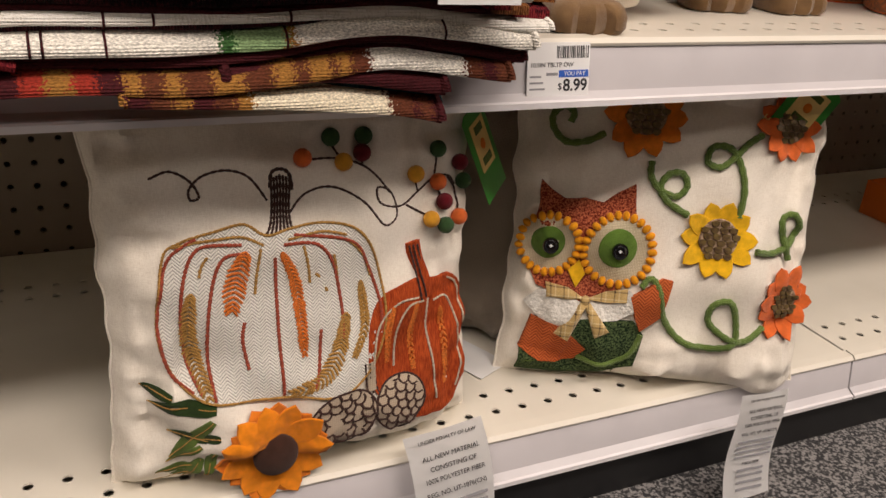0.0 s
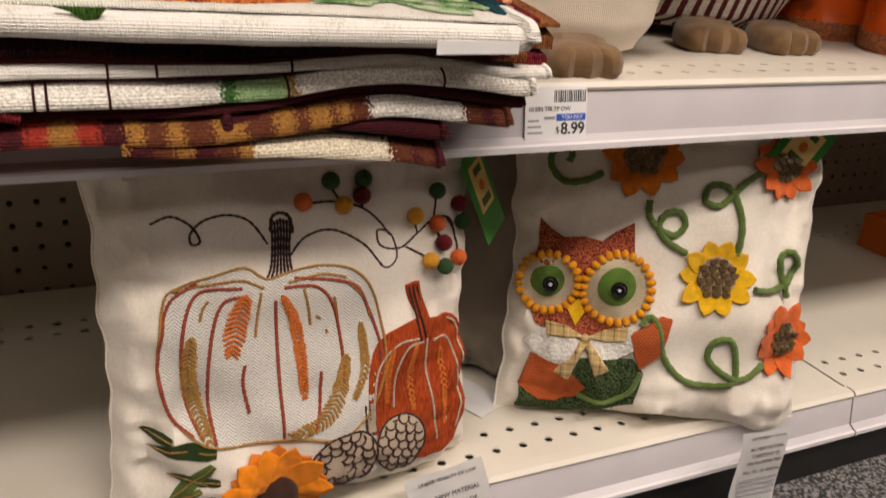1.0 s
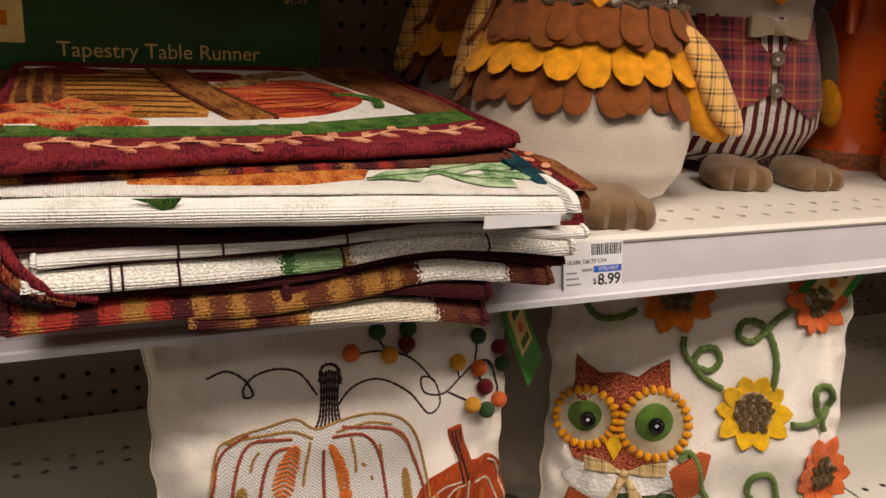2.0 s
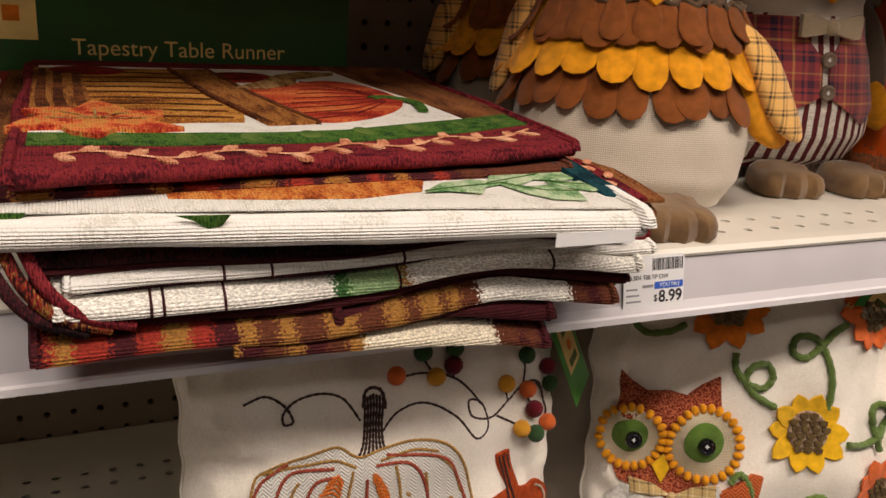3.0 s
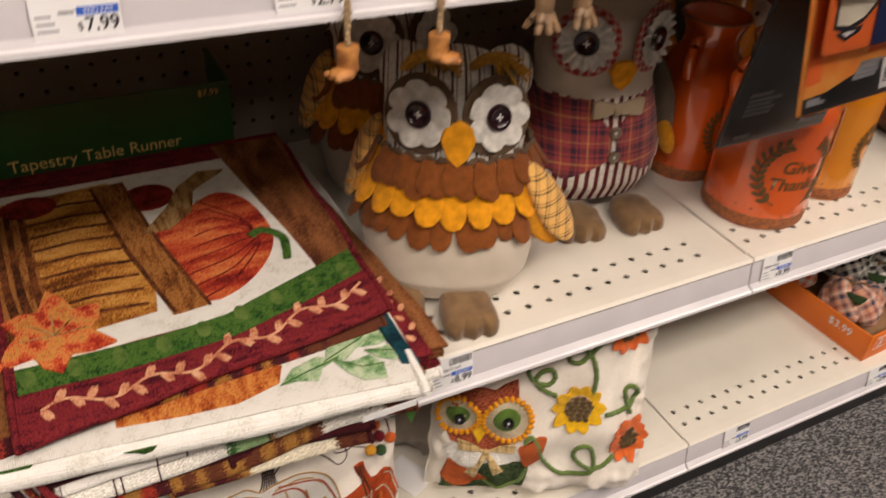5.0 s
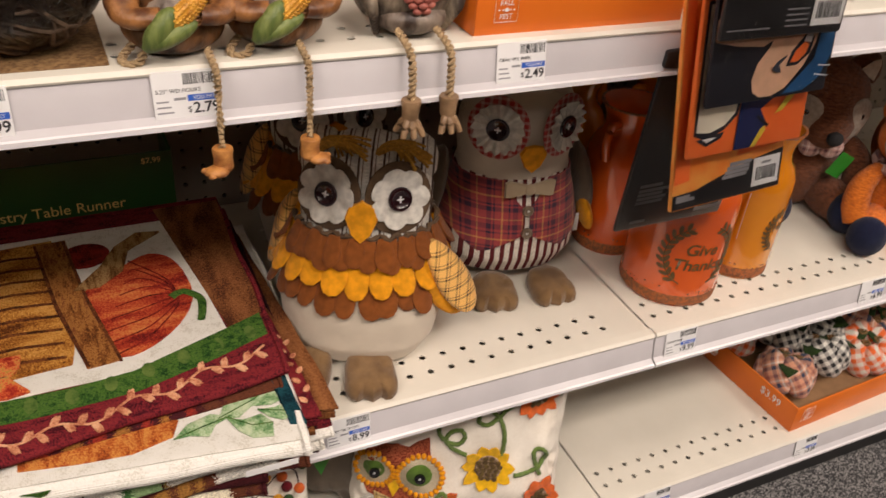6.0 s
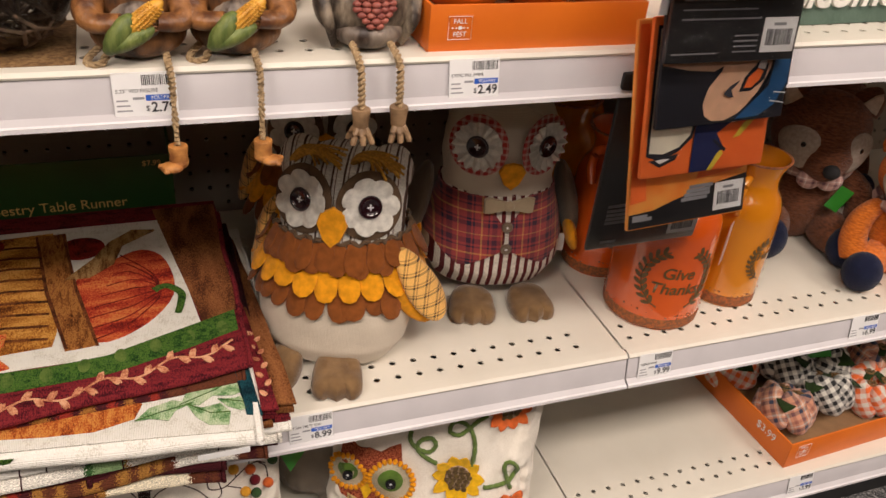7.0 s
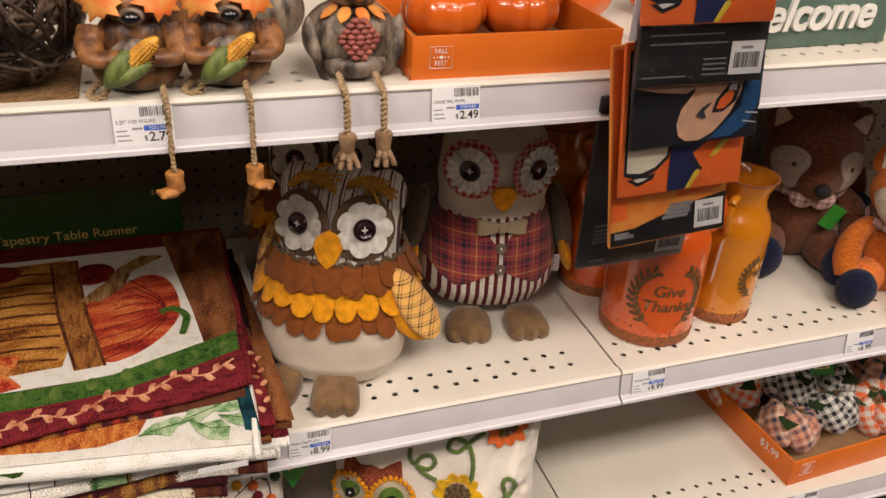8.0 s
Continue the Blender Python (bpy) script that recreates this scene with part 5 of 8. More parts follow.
def woven(name, ol, material, h=0.0006, lift=0.0, label=""):
    """A patch that follows the cloth: a grid clipped to the outline would be heavy, so a fan of rings does."""
    bm = bmesh.new()
    ol = dense(ol)
    n = len(ol)
    cx, cy = sum(p[0] for p in ol) / n, sum(p[1] for p in ol) / n
    rings = []
    for k in (1.0, 0.75, 0.5, 0.25):
        rings.append([bm.verts.new((cx + (p[0] - cx) * k, cy + (p[1] - cy) * k, top_at(cx + (p[0] - cx) * k, cy + (p[1] - cy) * k) + h + lift)) for p in ol])
    skirt = [bm.verts.new((p[0], p[1], top_at(*p) - 0.001)) for p in ol]
    rings.insert(0, skirt)
    for a, b in zip(rings, rings[1:]):
        for i in range(n):
            bm.faces.new((a[i], a[(i + 1) % n], b[(i + 1) % n], b[i]))
    bm.faces.new(rings[-1])
    bmesh.ops.recalc_face_normals(bm, faces=bm.faces)
    return part(name, bm, material, top_runner, label)


T_WHITE = tapestry("white_tapestry", [(0.0, (0.68, 0.65, 0.57)), (0.30, (0.81, 0.79, 0.72)), (1.0, (0.84, 0.82, 0.76))], 80, warp=0.9)
T_MAROON = tapestry("maroon_tapestry", [(0.0, (0.07, 0.008, 0.012)), (0.5, (0.19, 0.018, 0.025)), (1.0, (0.26, 0.026, 0.03))], 60, warp=0.9)
T_GREEN = tapestry("green_tapestry", [(0.0, (0.012, 0.045, 0.010)), (0.45, (0.05, 0.13, 0.02)), (0.75, (0.10, 0.18, 0.03)), (1.0, (0.03, 0.09, 0.02))], 110, warp=0.8)
T_BROWN = tapestry("brown_tapestry", [(0.0, (0.07, 0.022, 0.010)), (0.45, (0.20, 0.070, 0.024)), (1.0, (0.32, 0.13, 0.045))], 60, (1, 0.3, 1), 0.8)
T_BASKET = tapestry("amber_basket_tapestry", [(0.0, (0.10, 0.028, 0.008)), (0.3, (0.34, 0.12, 0.02)), (0.6, (0.60, 0.27, 0.05)), (0.85, (0.74, 0.40, 0.11)), (1.0, (0.46, 0.18, 0.03))], 26, (0.55, 1.6, 1), 0.55)
T_BASKET_D = tapestry("dark_basket_tapestry", [(0.0, (0.03, 0.010, 0.005)), (0.5, (0.11, 0.032, 0.012)), (1.0, (0.22, 0.07, 0.02))], 60, warp=0.8)
T_BAND = tapestry("tan_band_tapestry", [(0.0, (0.08, 0.025, 0.008)), (0.4, (0.26, 0.09, 0.022)), (0.7, (0.46, 0.20, 0.05)), (1.0, (0.20, 0.06, 0.02))], 60, (2.4, 0.5, 1), 0.6)
T_RED = tapestry("red_pumpkin_tapestry", [(0.0, (0.14, 0.012, 0.010)), (0.35, (0.40, 0.035, 0.018)), (0.65, (0.60, 0.11, 0.035)), (1.0, (0.70, 0.24, 0.07))], 34, (0.5, 1.8, 1), 0.55)
T_RED_D = tapestry("deep_red_tapestry", [(0.0, (0.05, 0.006, 0.006)), (0.5, (0.20, 0.018, 0.012)), (1.0, (0.34, 0.03, 0.02))], 60, warp=0.7)
T_PINK = tapestry("peach_tapestry", [(0.0, (0.42, 0.13, 0.07)), (0.5, (0.68, 0.30, 0.16)), (1.0, (0.80, 0.45, 0.27))], 90, warp=0.7)
T_LEAF = tapestry("mint_leaf_tapestry", [(0.0, (0.06, 0.18, 0.06)), (0.35, (0.24, 0.40, 0.18)), (0.65, (0.46, 0.58, 0.36)), (1.0, (0.60, 0.68, 0.46))], 70, warp=0.5)
T_HUSK = tapestry("husk_tapestry", [(0.0, (0.10, 0.04, 0.012)), (0.4, (0.30, 0.15, 0.05)), (0.8, (0.54, 0.34, 0.14)), (1.0, (0.34, 0.2, 0.07))], 60, (2.5, 0.7, 1), 0.5)
T_FLAME = tapestry("flame_leaf_tapestry", [(0.0, (0.32, 0.02, 0.015)), (0.35, (0.62, 0.09, 0.03)), (0.6, (0.78, 0.26, 0.08)), (0.8, (0.50, 0.34, 0.06)), (1.0, (0.62, 0.10, 0.04))], 60, warp=0.6)
T_ORANGE = tapestry("orange_pumpkin_tapestry", [(0.0, (0.16, 0.03, 0.01)), (0.4, (0.50, 0.12, 0.025)), (0.7, (0.68, 0.30, 0.07)), (1.0, (0.40, 0.07, 0.02))], 50, (1.5, 0.6, 1), 0.5)

woven("white_ground", [(-0.088, 0.052), (0.078, 0.055), (0.172, 0.085), (0.146, 0.300), (-0.088, 0.300)], T_WHITE, 0.0004)
woven("brown_border", [(0.174, 0.088), (0.2118, 0.104), (0.2118, 0.326), (0.136, 0.326)], T_BROWN, 0.0006)
woven("green_band", [(-0.088, 0.026), (0.0, 0.024), (0.077, 0.029), (0.140, 0.046), (0.208, 0.068), (0.208, 0.102), (0.140, 0.074), (0.077, 0.056), (0.0, 0.050), (-0.088, 0.054)], T_GREEN, 0.0007)
for k in range(9):
    x = -0.08 + k * 0.034
    woven("green_fleck", ring_outline(x, 0.040 + max(0, x - 0.03) * 0.22, 0.006, 0.010, 10), tapestry("olive_fleck", [(0.0, (0.05, 0.11, 0.02)), (1.0, (0.15, 0.22, 0.05))], 90) if k == 0 else bpy.data.materials["olive_fleck"], 0.0004, 0.0006)
woven("basket", [(-0.090, 0.285), (0.022, 0.292), (0.030, 0.105), (0.026, 0.082), (-0.088, 0.074)], T_BASKET, 0.0008, 0, "amber woven basket")
for k in range(9):
    y = 0.094 + k * 0.021
    woven("slat_gap", [(-0.060, y), (-0.02, y + 0.004), (0.022, y - 0.001), (0.022, y + 0.0025), (-0.02, y + 0.0075), (-0.060, y + 0.004)], T_BASKET_D, 0.0004, 0.0009)
woven("stave_ground", [(-0.091, 0.280), (-0.060, 0.280), (-0.056, 0.14), (-0.046, 0.078), (-0.089, 0.076)], T_BAND, 0.0005, 0.0009)
for k, x in enumerate((-0.088, -0.078, -0.066)):
    woven("basket_stave", [(x, 0.275), (x + 0.005, 0.275), (x + 0.007, 0.14), (x + 0.014, 0.080), (x + 0.006, 0.080), (x + 0.001, 0.14)], T_BASKET_D, 0.0008, 0.0010)
woven("basket_band", [(0.004, 0.285), (0.036, 0.287), (0.048, 0.17), (0.070, 0.074), (0.038, 0.072), (0.018, 0.17)], T_BAND, 0.0009, 0.0012)
for e in (0.0, 0.029):
    woven("band_edge", [(0.003 + e, 0.284), (0.006 + e, 0.284), (0.020 + e * 1.03, 0.17), (0.041 + e * 1.0, 0.073), (0.038 + e * 1.0, 0.073), (0.017 + e * 1.03, 0.17)], T_BASKET_D, 0.0005, 0.0022)
woven("apple", ring_outline(0.053, 0.252, 0.026, 0.022, 20), T_RED_D, 0.0009, 0.001)
woven("apple", ring_outline(-0.055, 0.272, 0.026, 0.018, 20), T_RED_D, 0.0009, 0.001)
# pumpkin with ribs running to the stem
ol = [(0.046, 0.186), (0.058, 0.108), (0.070, 0.078), (0.098, 0.084), (0.128, 0.108), (0.148, 0.142), (0.150, 0.180), (0.140, 0.220), (0.118, 0.236), (0.090, 0.222)]
woven("woven_pumpkin", [(q.x, q.y) for q in smooth_path([(a, b, 0) for a, b in ol], 3, True)], T_RED, 0.0009, 0.001, "red woven pumpkin")
for k in range(9):
    a = k / 8
    x0, y0 = 0.058 + 0.050 * abs(a - 0.2), 0.082 + 0.142 * a
    mid = (0.096 + 0.010 * math.sin(a * 3), 0.096 + 0.130 * a)
    pts = [Vector((x0, y0, 0)), Vector((*mid, 0)), Vector((0.128, 0.130 + 0.055 * a, 0)), Vector((0.136, 0.150, 0))]
    p = smooth_path(pts, 5)
    for q in p:
        q.z = top_at(q.x, q.y) + 0.0021
    part("rib_thread", add_tube(bmesh.new(), p, 0.0010, 5, flat=0.4, up=(0, 0, 1)), T_RED_D, top_runner)
woven("corn_husk", [(0.036, 0.192), (0.062, 0.190), (0.088, 0.212), (0.098, 0.250), (0.136, 0.276), (0.110, 0.280), (0.084, 0.258), (0.066, 0.226)], T_HUSK, 0.0009, 0.0018)
p = smooth_path([(0.128, 0.152, 0), (0.142, 0.158, 0), (0.156, 0.142, 0), (0.154, 0.122, 0), (0.150, 0.108, 0)], 5)
for q in p:
    q.z = top_at(q.x, q.y) + 0.002
part("pumpkin_stem", add_tube(bmesh.new(), p, 0.0052, 8, taper=lambda t: 1 - 0.3 * t, flat=0.3, up=(0, 0, 1)), T_GREEN, top_runner)
# maple leaf
ml = []
for k in range(18):
    a = math.pi / 2 + 2 * math.pi * k / 18
    r = (0.044, 0.028, 0.037)[k % 3] * (1.0 if k % 6 else 1.15)
    ml.append((-0.055 + r * math.cos(a), 0.085 + r * math.sin(a) * 1.1))
woven("maple_leaf", ml, T_FLAME, 0.0008, 0.0022)
for k in range(5):
    a = math.pi / 2 + (k - 2) * 0.75
    p = [Vector((-0.055 + 0.026 * t * math.cos(a), 0.080 + 0.026 * t * math.sin(a), 0)) for t in (0, 0.5, 1)]
    for q in p:
        q.z = top_at(q.x, q.y) + 0.0034
    part("leaf_vein", add_tube(bmesh.new(), p, 0.0008, 5, flat=0.4, up=(0, 0, 1)), T_HUSK, top_runner)
# scrolling vine on the maroon border
vine = []
for k in range(26):
    x = -0.075 + k * 0.0110
    y = 0.004 + max(0, x - 0.02) * 0.24 + 0.006 * math.sin(k * 1.05)
    vine.append((x, y, 0))
p = smooth_path(vine, 4)
for q in p:
    q.z = top_at(q.x, q.y) + 0.0006
part("vine_thread", add_tube(bmesh.new(), p, 0.0014, 5, flat=0.4, up=(0, 0, 1)), T_PINK, top_runner)
for k, (x, y, _) in enumerate(vine[:-1]):
    s = 1 if k % 2 else -1
    for e in (0.0, 0.5):
        a = s * (0.9 + e) + (0.25 if x > 0.05 else 0)
        woven("vine_leaf", petal_outline(x + e * 0.006, y, a, 0.001, 0.0140 - e * 0.004, 0.0032, 5), T_PINK, 0.0005, 0.0004)
# mint leaf on the white runner beneath
lt = thing("runner_end", "loose white runner end with a woven mint leaf", "table runner", None, "stack of folded table runners")
def lower_at(x, y):
    return 0.5122 - 0.003 * max(0, (0.02 - y) / 0.06) - 0.010 * max(0, x - 0.12) ** 0.5 * 0.3


part("cloth_end", slab(dense([(-0.114, -0.024), (0.0, -0.036), (0.09, -0.046), (0.206, -0.060), (0.204, 0.035), (0.09, 0.02), (-0.114, 0.0)], 0.014), 0.0015, 0.0, lower_at), T_WHITE, lt)
part("woven_pumpkin", slab(dense([(-0.028, -0.018), (0.02, -0.026), (0.062, -0.030), (0.098, -0.022), (0.106, -0.004), (0.08, 0.016), (-0.028, 0.0)], 0.008), 0.0008, 0.0016, lower_at), T_ORANGE, lt)
LEAVES = ([(0.098, -0.026), (0.112, -0.012), (0.134, -0.006), (0.152, -0.014), (0.136, -0.020), (0.128, -0.032), (0.112, -0.026)],
          [(0.140, -0.014), (0.150, 0.006), (0.170, 0.008), (0.182, 0.020), (0.206, 0.016), (0.208, -0.006), (0.190, -0.012), (0.172, -0.008), (0.158, -0.018)],
          [(0.146, -0.014), (0.160, -0.022), (0.178, -0.020), (0.186, -0.034), (0.182, -0.050), (0.164, -0.046), (0.154, -0.034)],
          [(0.176, -0.014), (0.192, -0.016), (0.210, -0.012), (0.212, -0.028), (0.196, -0.034), (0.184, -0.026)])
for ol in LEAVES:
    part("mint_leaf", slab(dense(ol, 0.006), 0.0008, 0.0024, lower_at), T_LEAF, lt)
    c = Vector((sum(q[0] for q in ol) / len(ol), sum(q[1] for q in ol) / len(ol), 0))
    vein = [Vector((*ol[0], 0)), c, Vector((*ol[len(ol) // 2], 0))]
    for q in vein:
        q.z = lower_at(q.x, q.y) + 0.0034
    part("leaf_vein", add_tube(bmesh.new(), vein, 0.0007, 5, flat=0.4, up=(0, 0, 1)), T_GREEN, lt)
# leaf tips showing along the white fold
for x0, x1 in ((-0.116, -0.088), (-0.028, -0.004)):
    yy = -0.036 - 0.036 * (x0 + 0.117) / 0.341
    tip = [(x0, 0.001), (x0 + 0.008, -0.0015), (x0 + 0.014, -0.0055), (x1 - 0.004, -0.004), (x1, 0.001)]
    part("leaf_tip", _moved(slab(dense(tip, 0.004), 0.001), pose(0, yy, 0.5095, 90, 0, -6)), T_GREEN, lt)
# side borders of deeper runners, on the owl's side
for k, (xa, w, mt, fall) in enumerate(((0.206, 0.009, B_TEAL, B_DARK), (0.213, 0.019, T_MAROON, B_MAROON), (0.230, 0.021, T_BROWN, B_BROWN))):
    et = thing("runner_border", "side border of a folded runner below the top one", "table runner", None, "stack of folded table runners")
    zt = 0.5195 - 0.0040 * k
    f = -0.040 + 0.008 * k
    fall_of = lambda x, y: -0.10 * max(0, 0.03 - y) - 0.03 * max(0, y) + 0.0012 * math.sin(y * 70)
    part("border_cloth", slab(dense([(xa - 0.006, f), (xa + w, f - 0.004), (xa + w - 0.020, 0.300), (xa - 0.026, 0.300)], 0.02), 0.004, zt - 0.004, fall_of), mt, et)
    part("border_fall", slab(dense([(xa - 0.006, f + 0.003), (xa + w - 0.002, f - 0.001), (xa + w - 0.024, 0.300), (xa - 0.026, 0.300)], 0.02), 0.012, zt - 0.0175, fall_of), fall, et)
    part("border_fall", slab(dense([(xa - 0.010, f - 0.001), (xa + w - 0.006, f - 0.003), (xa + w - 0.028, 0.300), (xa - 0.026, 0.300)], 0.02), 0.008, zt - 0.0265, fall_of), B_MAROON if k != 1 else B_BROWN, et)
    if k == 1:
        for j in range(9):
            part("vine_leaf", slab(petal_outline(xa + w * 0.58, f + 0.014 + j * 0.012, 0.9 if j % 2 else 2.3, 0.001, 0.011, 0.003, 5), 0.0008, zt, fall_of), T_PINK, et)
# curled corner of lower runners at the twig side
cn = thing("runner_corner", "curled corner of folded runners showing white and gold threads", "table runner", None, "stack of folded table runners")
for j, mt in enumerate((B_DARK, B_GOLD, B_MAROON)):
    path = smooth_path([(-0.106 + 0.008 * j, -0.026, 0.494), (-0.098 + 0.008 * j, -0.034, 0.478), (-0.086 + 0.009 * j, -0.036, 0.464), (-0.066 + 0.010 * j, -0.034, 0.455 + 0.001 * j)], 5)
    part("folded_corner", add_tube(bmesh.new(), path, 0.0030, 8), mt, cn)
# size sticker
st = part("price_sticker", boxm(0.150, 0.198, -0.0735, -0.0730, 0.4935, 0.5005), PAPER)
tagged(st, "small white paper sticker on the runner edge", "sticker")

# ---- green carton behind the runners ----
G_BOX = mat("dark_green_carton", (0.018, 0.085, 0.018), 0.4, (0.015, 0.07, 0.015), 20)
bx = thing("runner_carton", "dark green display carton lettered in gold behind the runners", "carton", pose(0, 0, 0))
part("front_panel", boxm(-0.30, 0.166, 0.335, 0.338, Z2, 0.612), G_BOX, bx)
part("side_panel", boxm(0.163, 0.166, 0.338, 0.43, Z2, 0.612), G_BOX, bx)
part("side_panel", boxm(-0.30, -0.297, 0.338, 0.43, Z2, 0.612), G_BOX, bx)
text("Tapestry Table Runner", bx, pose(0.022, 0.3345, 0.551, 90, 0, 0), 0.0185, TAG_CREAM)
text("$7.99", bx, pose(0.142, 0.3345, 0.602, 90, 0, 0), 0.010, TAG_CREAM)
part("logo_panel", boxm(-0.125, -0.088, 0.3335, 0.3348, 0.556, 0.598), TAG_CREAM, bx)
part("logo_sun", boxm(-0.112, -0.100, 0.3325, 0.3334, 0.570, 0.582, bevel=0.0003), FELT["orange"], bx)

# ---- plush owls on the middle shelf ----
STRIPE_BROWN = banded_mat("brown_striped_cotton", [(0.0, (0.78, 0.75, 0.68)), (0.42, (0.10, 0.06, 0.045)), (0.60, (0.78, 0.75, 0.68)), (0.80, (0.22, 0.15, 0.11)), (0.88, (0.76, 0.72, 0.64))], "X", 78, 0.001)
STRIPE_RED = banded_mat("maroon_striped_cotton", [(0.0, (0.80, 0.74, 0.65)), (0.52, (0.13, 0.022, 0.024)), (0.98, (0.76, 0.70, 0.60))], "X", 86, 0.001)
PLAID_YELLOW = plaid_mat("yellow_windowpane_plaid", (0.82, 0.46, 0.12), ((0.3, 0.16, (0.03, 0.012, 0.006)), (0.58, 0.10, (0.16, 0.07, 0.02))), 80, axes=("X", "Y"))
PLAID_RED = plaid_mat("maroon_plaid", (0.30, 0.040, 0.042), ((0.08, 0.10, (0.012, 0.008, 0.030)), (0.22, 0.04, (0.012, 0.008, 0.030)), (0.40, 0.040, (0.62, 0.30, 0.08)), (0.56, 0.04, (0.012, 0.008, 0.030)), (0.66, 0.12, (0.06, 0.012, 0.030)), (0.88, 0.03, (0.50, 0.24, 0.08))), 19, axes=("X", "Y"))
GINGHAM = plaid_mat("red_gingham", (0.52, 0.36, 0.31), ((0.0, 0.62, (0.36, 0.025, 0.022)),), 120, axes=("X", "Y"))
CREAM_CLOTH = weave_mat("cream_canvas", (0.66, 0.58, 0.47), (0.50, 0.43, 0.34), 1300)
BROWN_SUEDE = mat("brown_suede", (0.22, 0.125, 0.048), 0.9, (0.14, 0.075, 0.028), 60, 6, bump=0.3, bscale=900, sheen=0.3)
GREY_WING = weave_mat("grey_brown_canvas", (0.16, 0.12, 0.085), (0.09, 0.065, 0.045), 1200)
YARN = mat("golden_yarn", (0.62, 0.32, 0.04), 0.9, (0.34, 0.16, 0.015), 300, 3, bump=0.5, bscale=900)


class Egg:
    """A stuffed body: radius by height, flattened front to back. x across, y up, z to the front."""

    def __init__(self, prof, depth, back=0.0):
        self.prof, self.depth, self.back = prof, depth, back

    def r(self, y):
        p = self.prof
        if y <= p[0][1]:
            return p[0][0]
        for (r0, y0), (r1, y1) in zip(p, p[1:]):
            if y0 <= y <= y1:
                t = (y - y0) / max(1e-6, y1 - y0)
                t = t * t * (3 - 2 * t) * 0.35 + t * 0.65
                return r0 + (r1 - r0) * t
        return p[-1][0]

    def surf(self, x, y):
        r = max(1e-4, self.r(y))
        return self.depth * r * math.sqrt(max(0.02, 1 - min(1, abs(x) / r) ** 2.2)) - self.back * y

    def body(self, name, y0, y1, material, th, label="", seed=0, grow=0.0, n=30):
        bm = bmesh.new()
        k = 40
        rings = []
        for j in range(n + 1):
            y = y0 + (y1 - y0) * j / n
            r = self.r(y) + grow
            ring = []
            for i in range(k):
                a = 2 * math.pi * i / k
                w = 1 + 0.018 * noise.noise(Vector((math.cos(a) * 2, math.sin(a) * 2, y * 20 + seed)))
                ca, sa = math.cos(a), math.sin(a)
                ring.append(bm.verts.new((r * w * math.copysign(abs(ca) ** 0.92, ca), y, self.depth * r * w * math.copysign(abs(sa) ** 0.92, sa) - self.back * y)))
            rings.append(ring)
        for a, b in zip(rings, rings[1:]):
            for i in range(k):
                bm.faces.new((a[i], b[i], b[(i + 1) % k], a[(i + 1) % k]))
        bm.faces.new(rings[0])
        bm.faces.new(rings[-1][::-1])
        bmesh.ops.recalc_face_normals(bm, faces=bm.faces)
        return part(name, bm, material, th, label)


def around(e, a, y, lift=0.0):
    """A point on the egg at the angle a from its front, with the turn that faces outward."""
    r = e.r(y)
    x, z = r * math.sin(a), e.depth * r * math.cos(a)
    nrm = Vector((math.sin(a) * e.depth, 0, math.cos(a))).normalized()
    m = Matrix((Vector((0, 1, 0)).cross(nrm), Vector((0, 1, 0)), nrm)).transposed().to_4x4()
    m = m @ Matrix.Rotation(-math.atan(e.back), 4, "X")
    m.translation = Vector((x, y, z - e.back * y)) + nrm * lift
    return m


def foot(th, x, z, w, ln, rot, material, toes=3, lean=2):
    bm = bmesh.new()
    n, rings = 40, []
    for hgt, k in ((0.0005, 0.90), (0.005, 1.0), (0.012, 1.0), (0.018, 0.93), (0.0215, 0.80), (0.023, 0.45)):
        ring = []
        for i in range(n):
            a = 2 * math.pi * i / n
            ca, sa = math.cos(a), math.sin(a)
            # a squarish heel that widens to a front with stitched toes
            px = math.copysign(abs(ca) ** 0.62, ca) * w / 2 * (0.86 + 0.14 * sa)
            pz = math.copysign(abs(sa) ** 0.75, sa) * ln / 2
            if sa > 0.35:
                pz -= 0.0075 * math.exp(-((abs(px) - w * 0.17) / 0.0035) ** 2) * k
            ring.append(bm.verts.new((px * k, hgt * (1.10 if sa < 0 else 0.95) + 0.0012 * noise.noise(Vector((px * 60, pz * 60, x * 50))) * (hgt > 0.003), pz * k)))
        rings.append(ring)
    for p, q in zip(rings, rings[1:]):
        for i in range(n):
            bm.faces.new((p[i], q[i], q[(i + 1) % n], p[(i + 1) % n]))
    bm.faces.new(rings[-1])
    bm.faces.new(rings[0])
    bmesh.ops.recalc_face_normals(bm, faces=bm.faces)
    bmesh.ops.transform(bm, matrix=Matrix.Rotation(radians(lean), 4, "X") @ Matrix.Translation((x, 0, z)) @ Matrix.Rotation(radians(rot), 4, "Y"), verts=bm.verts)
    return part("foot", bm, material, th, "brown suede foot with stitched toes")


def button(th, m, r, material, name="button"):
    bm = lathe(bmesh.new(), [(0.0, 0.0014), (r * 0.55, 0.0016), (r * 0.72, 0.0032), (r * 0.92, 0.003), (r, 0.0012), (r * 0.95, -0.001)], 26, m)
    ob = part(name, bm, material, th)
    for k in range(2):
        s = (r * 0.26, r * 0.05) if k else (r * 0.05, r * 0.26)
        part("thread_cross", boxm(-s[0], s[0], -s[1], s[1], 0.0012, 0.0024, m=m), PAPER, ob)
    return ob


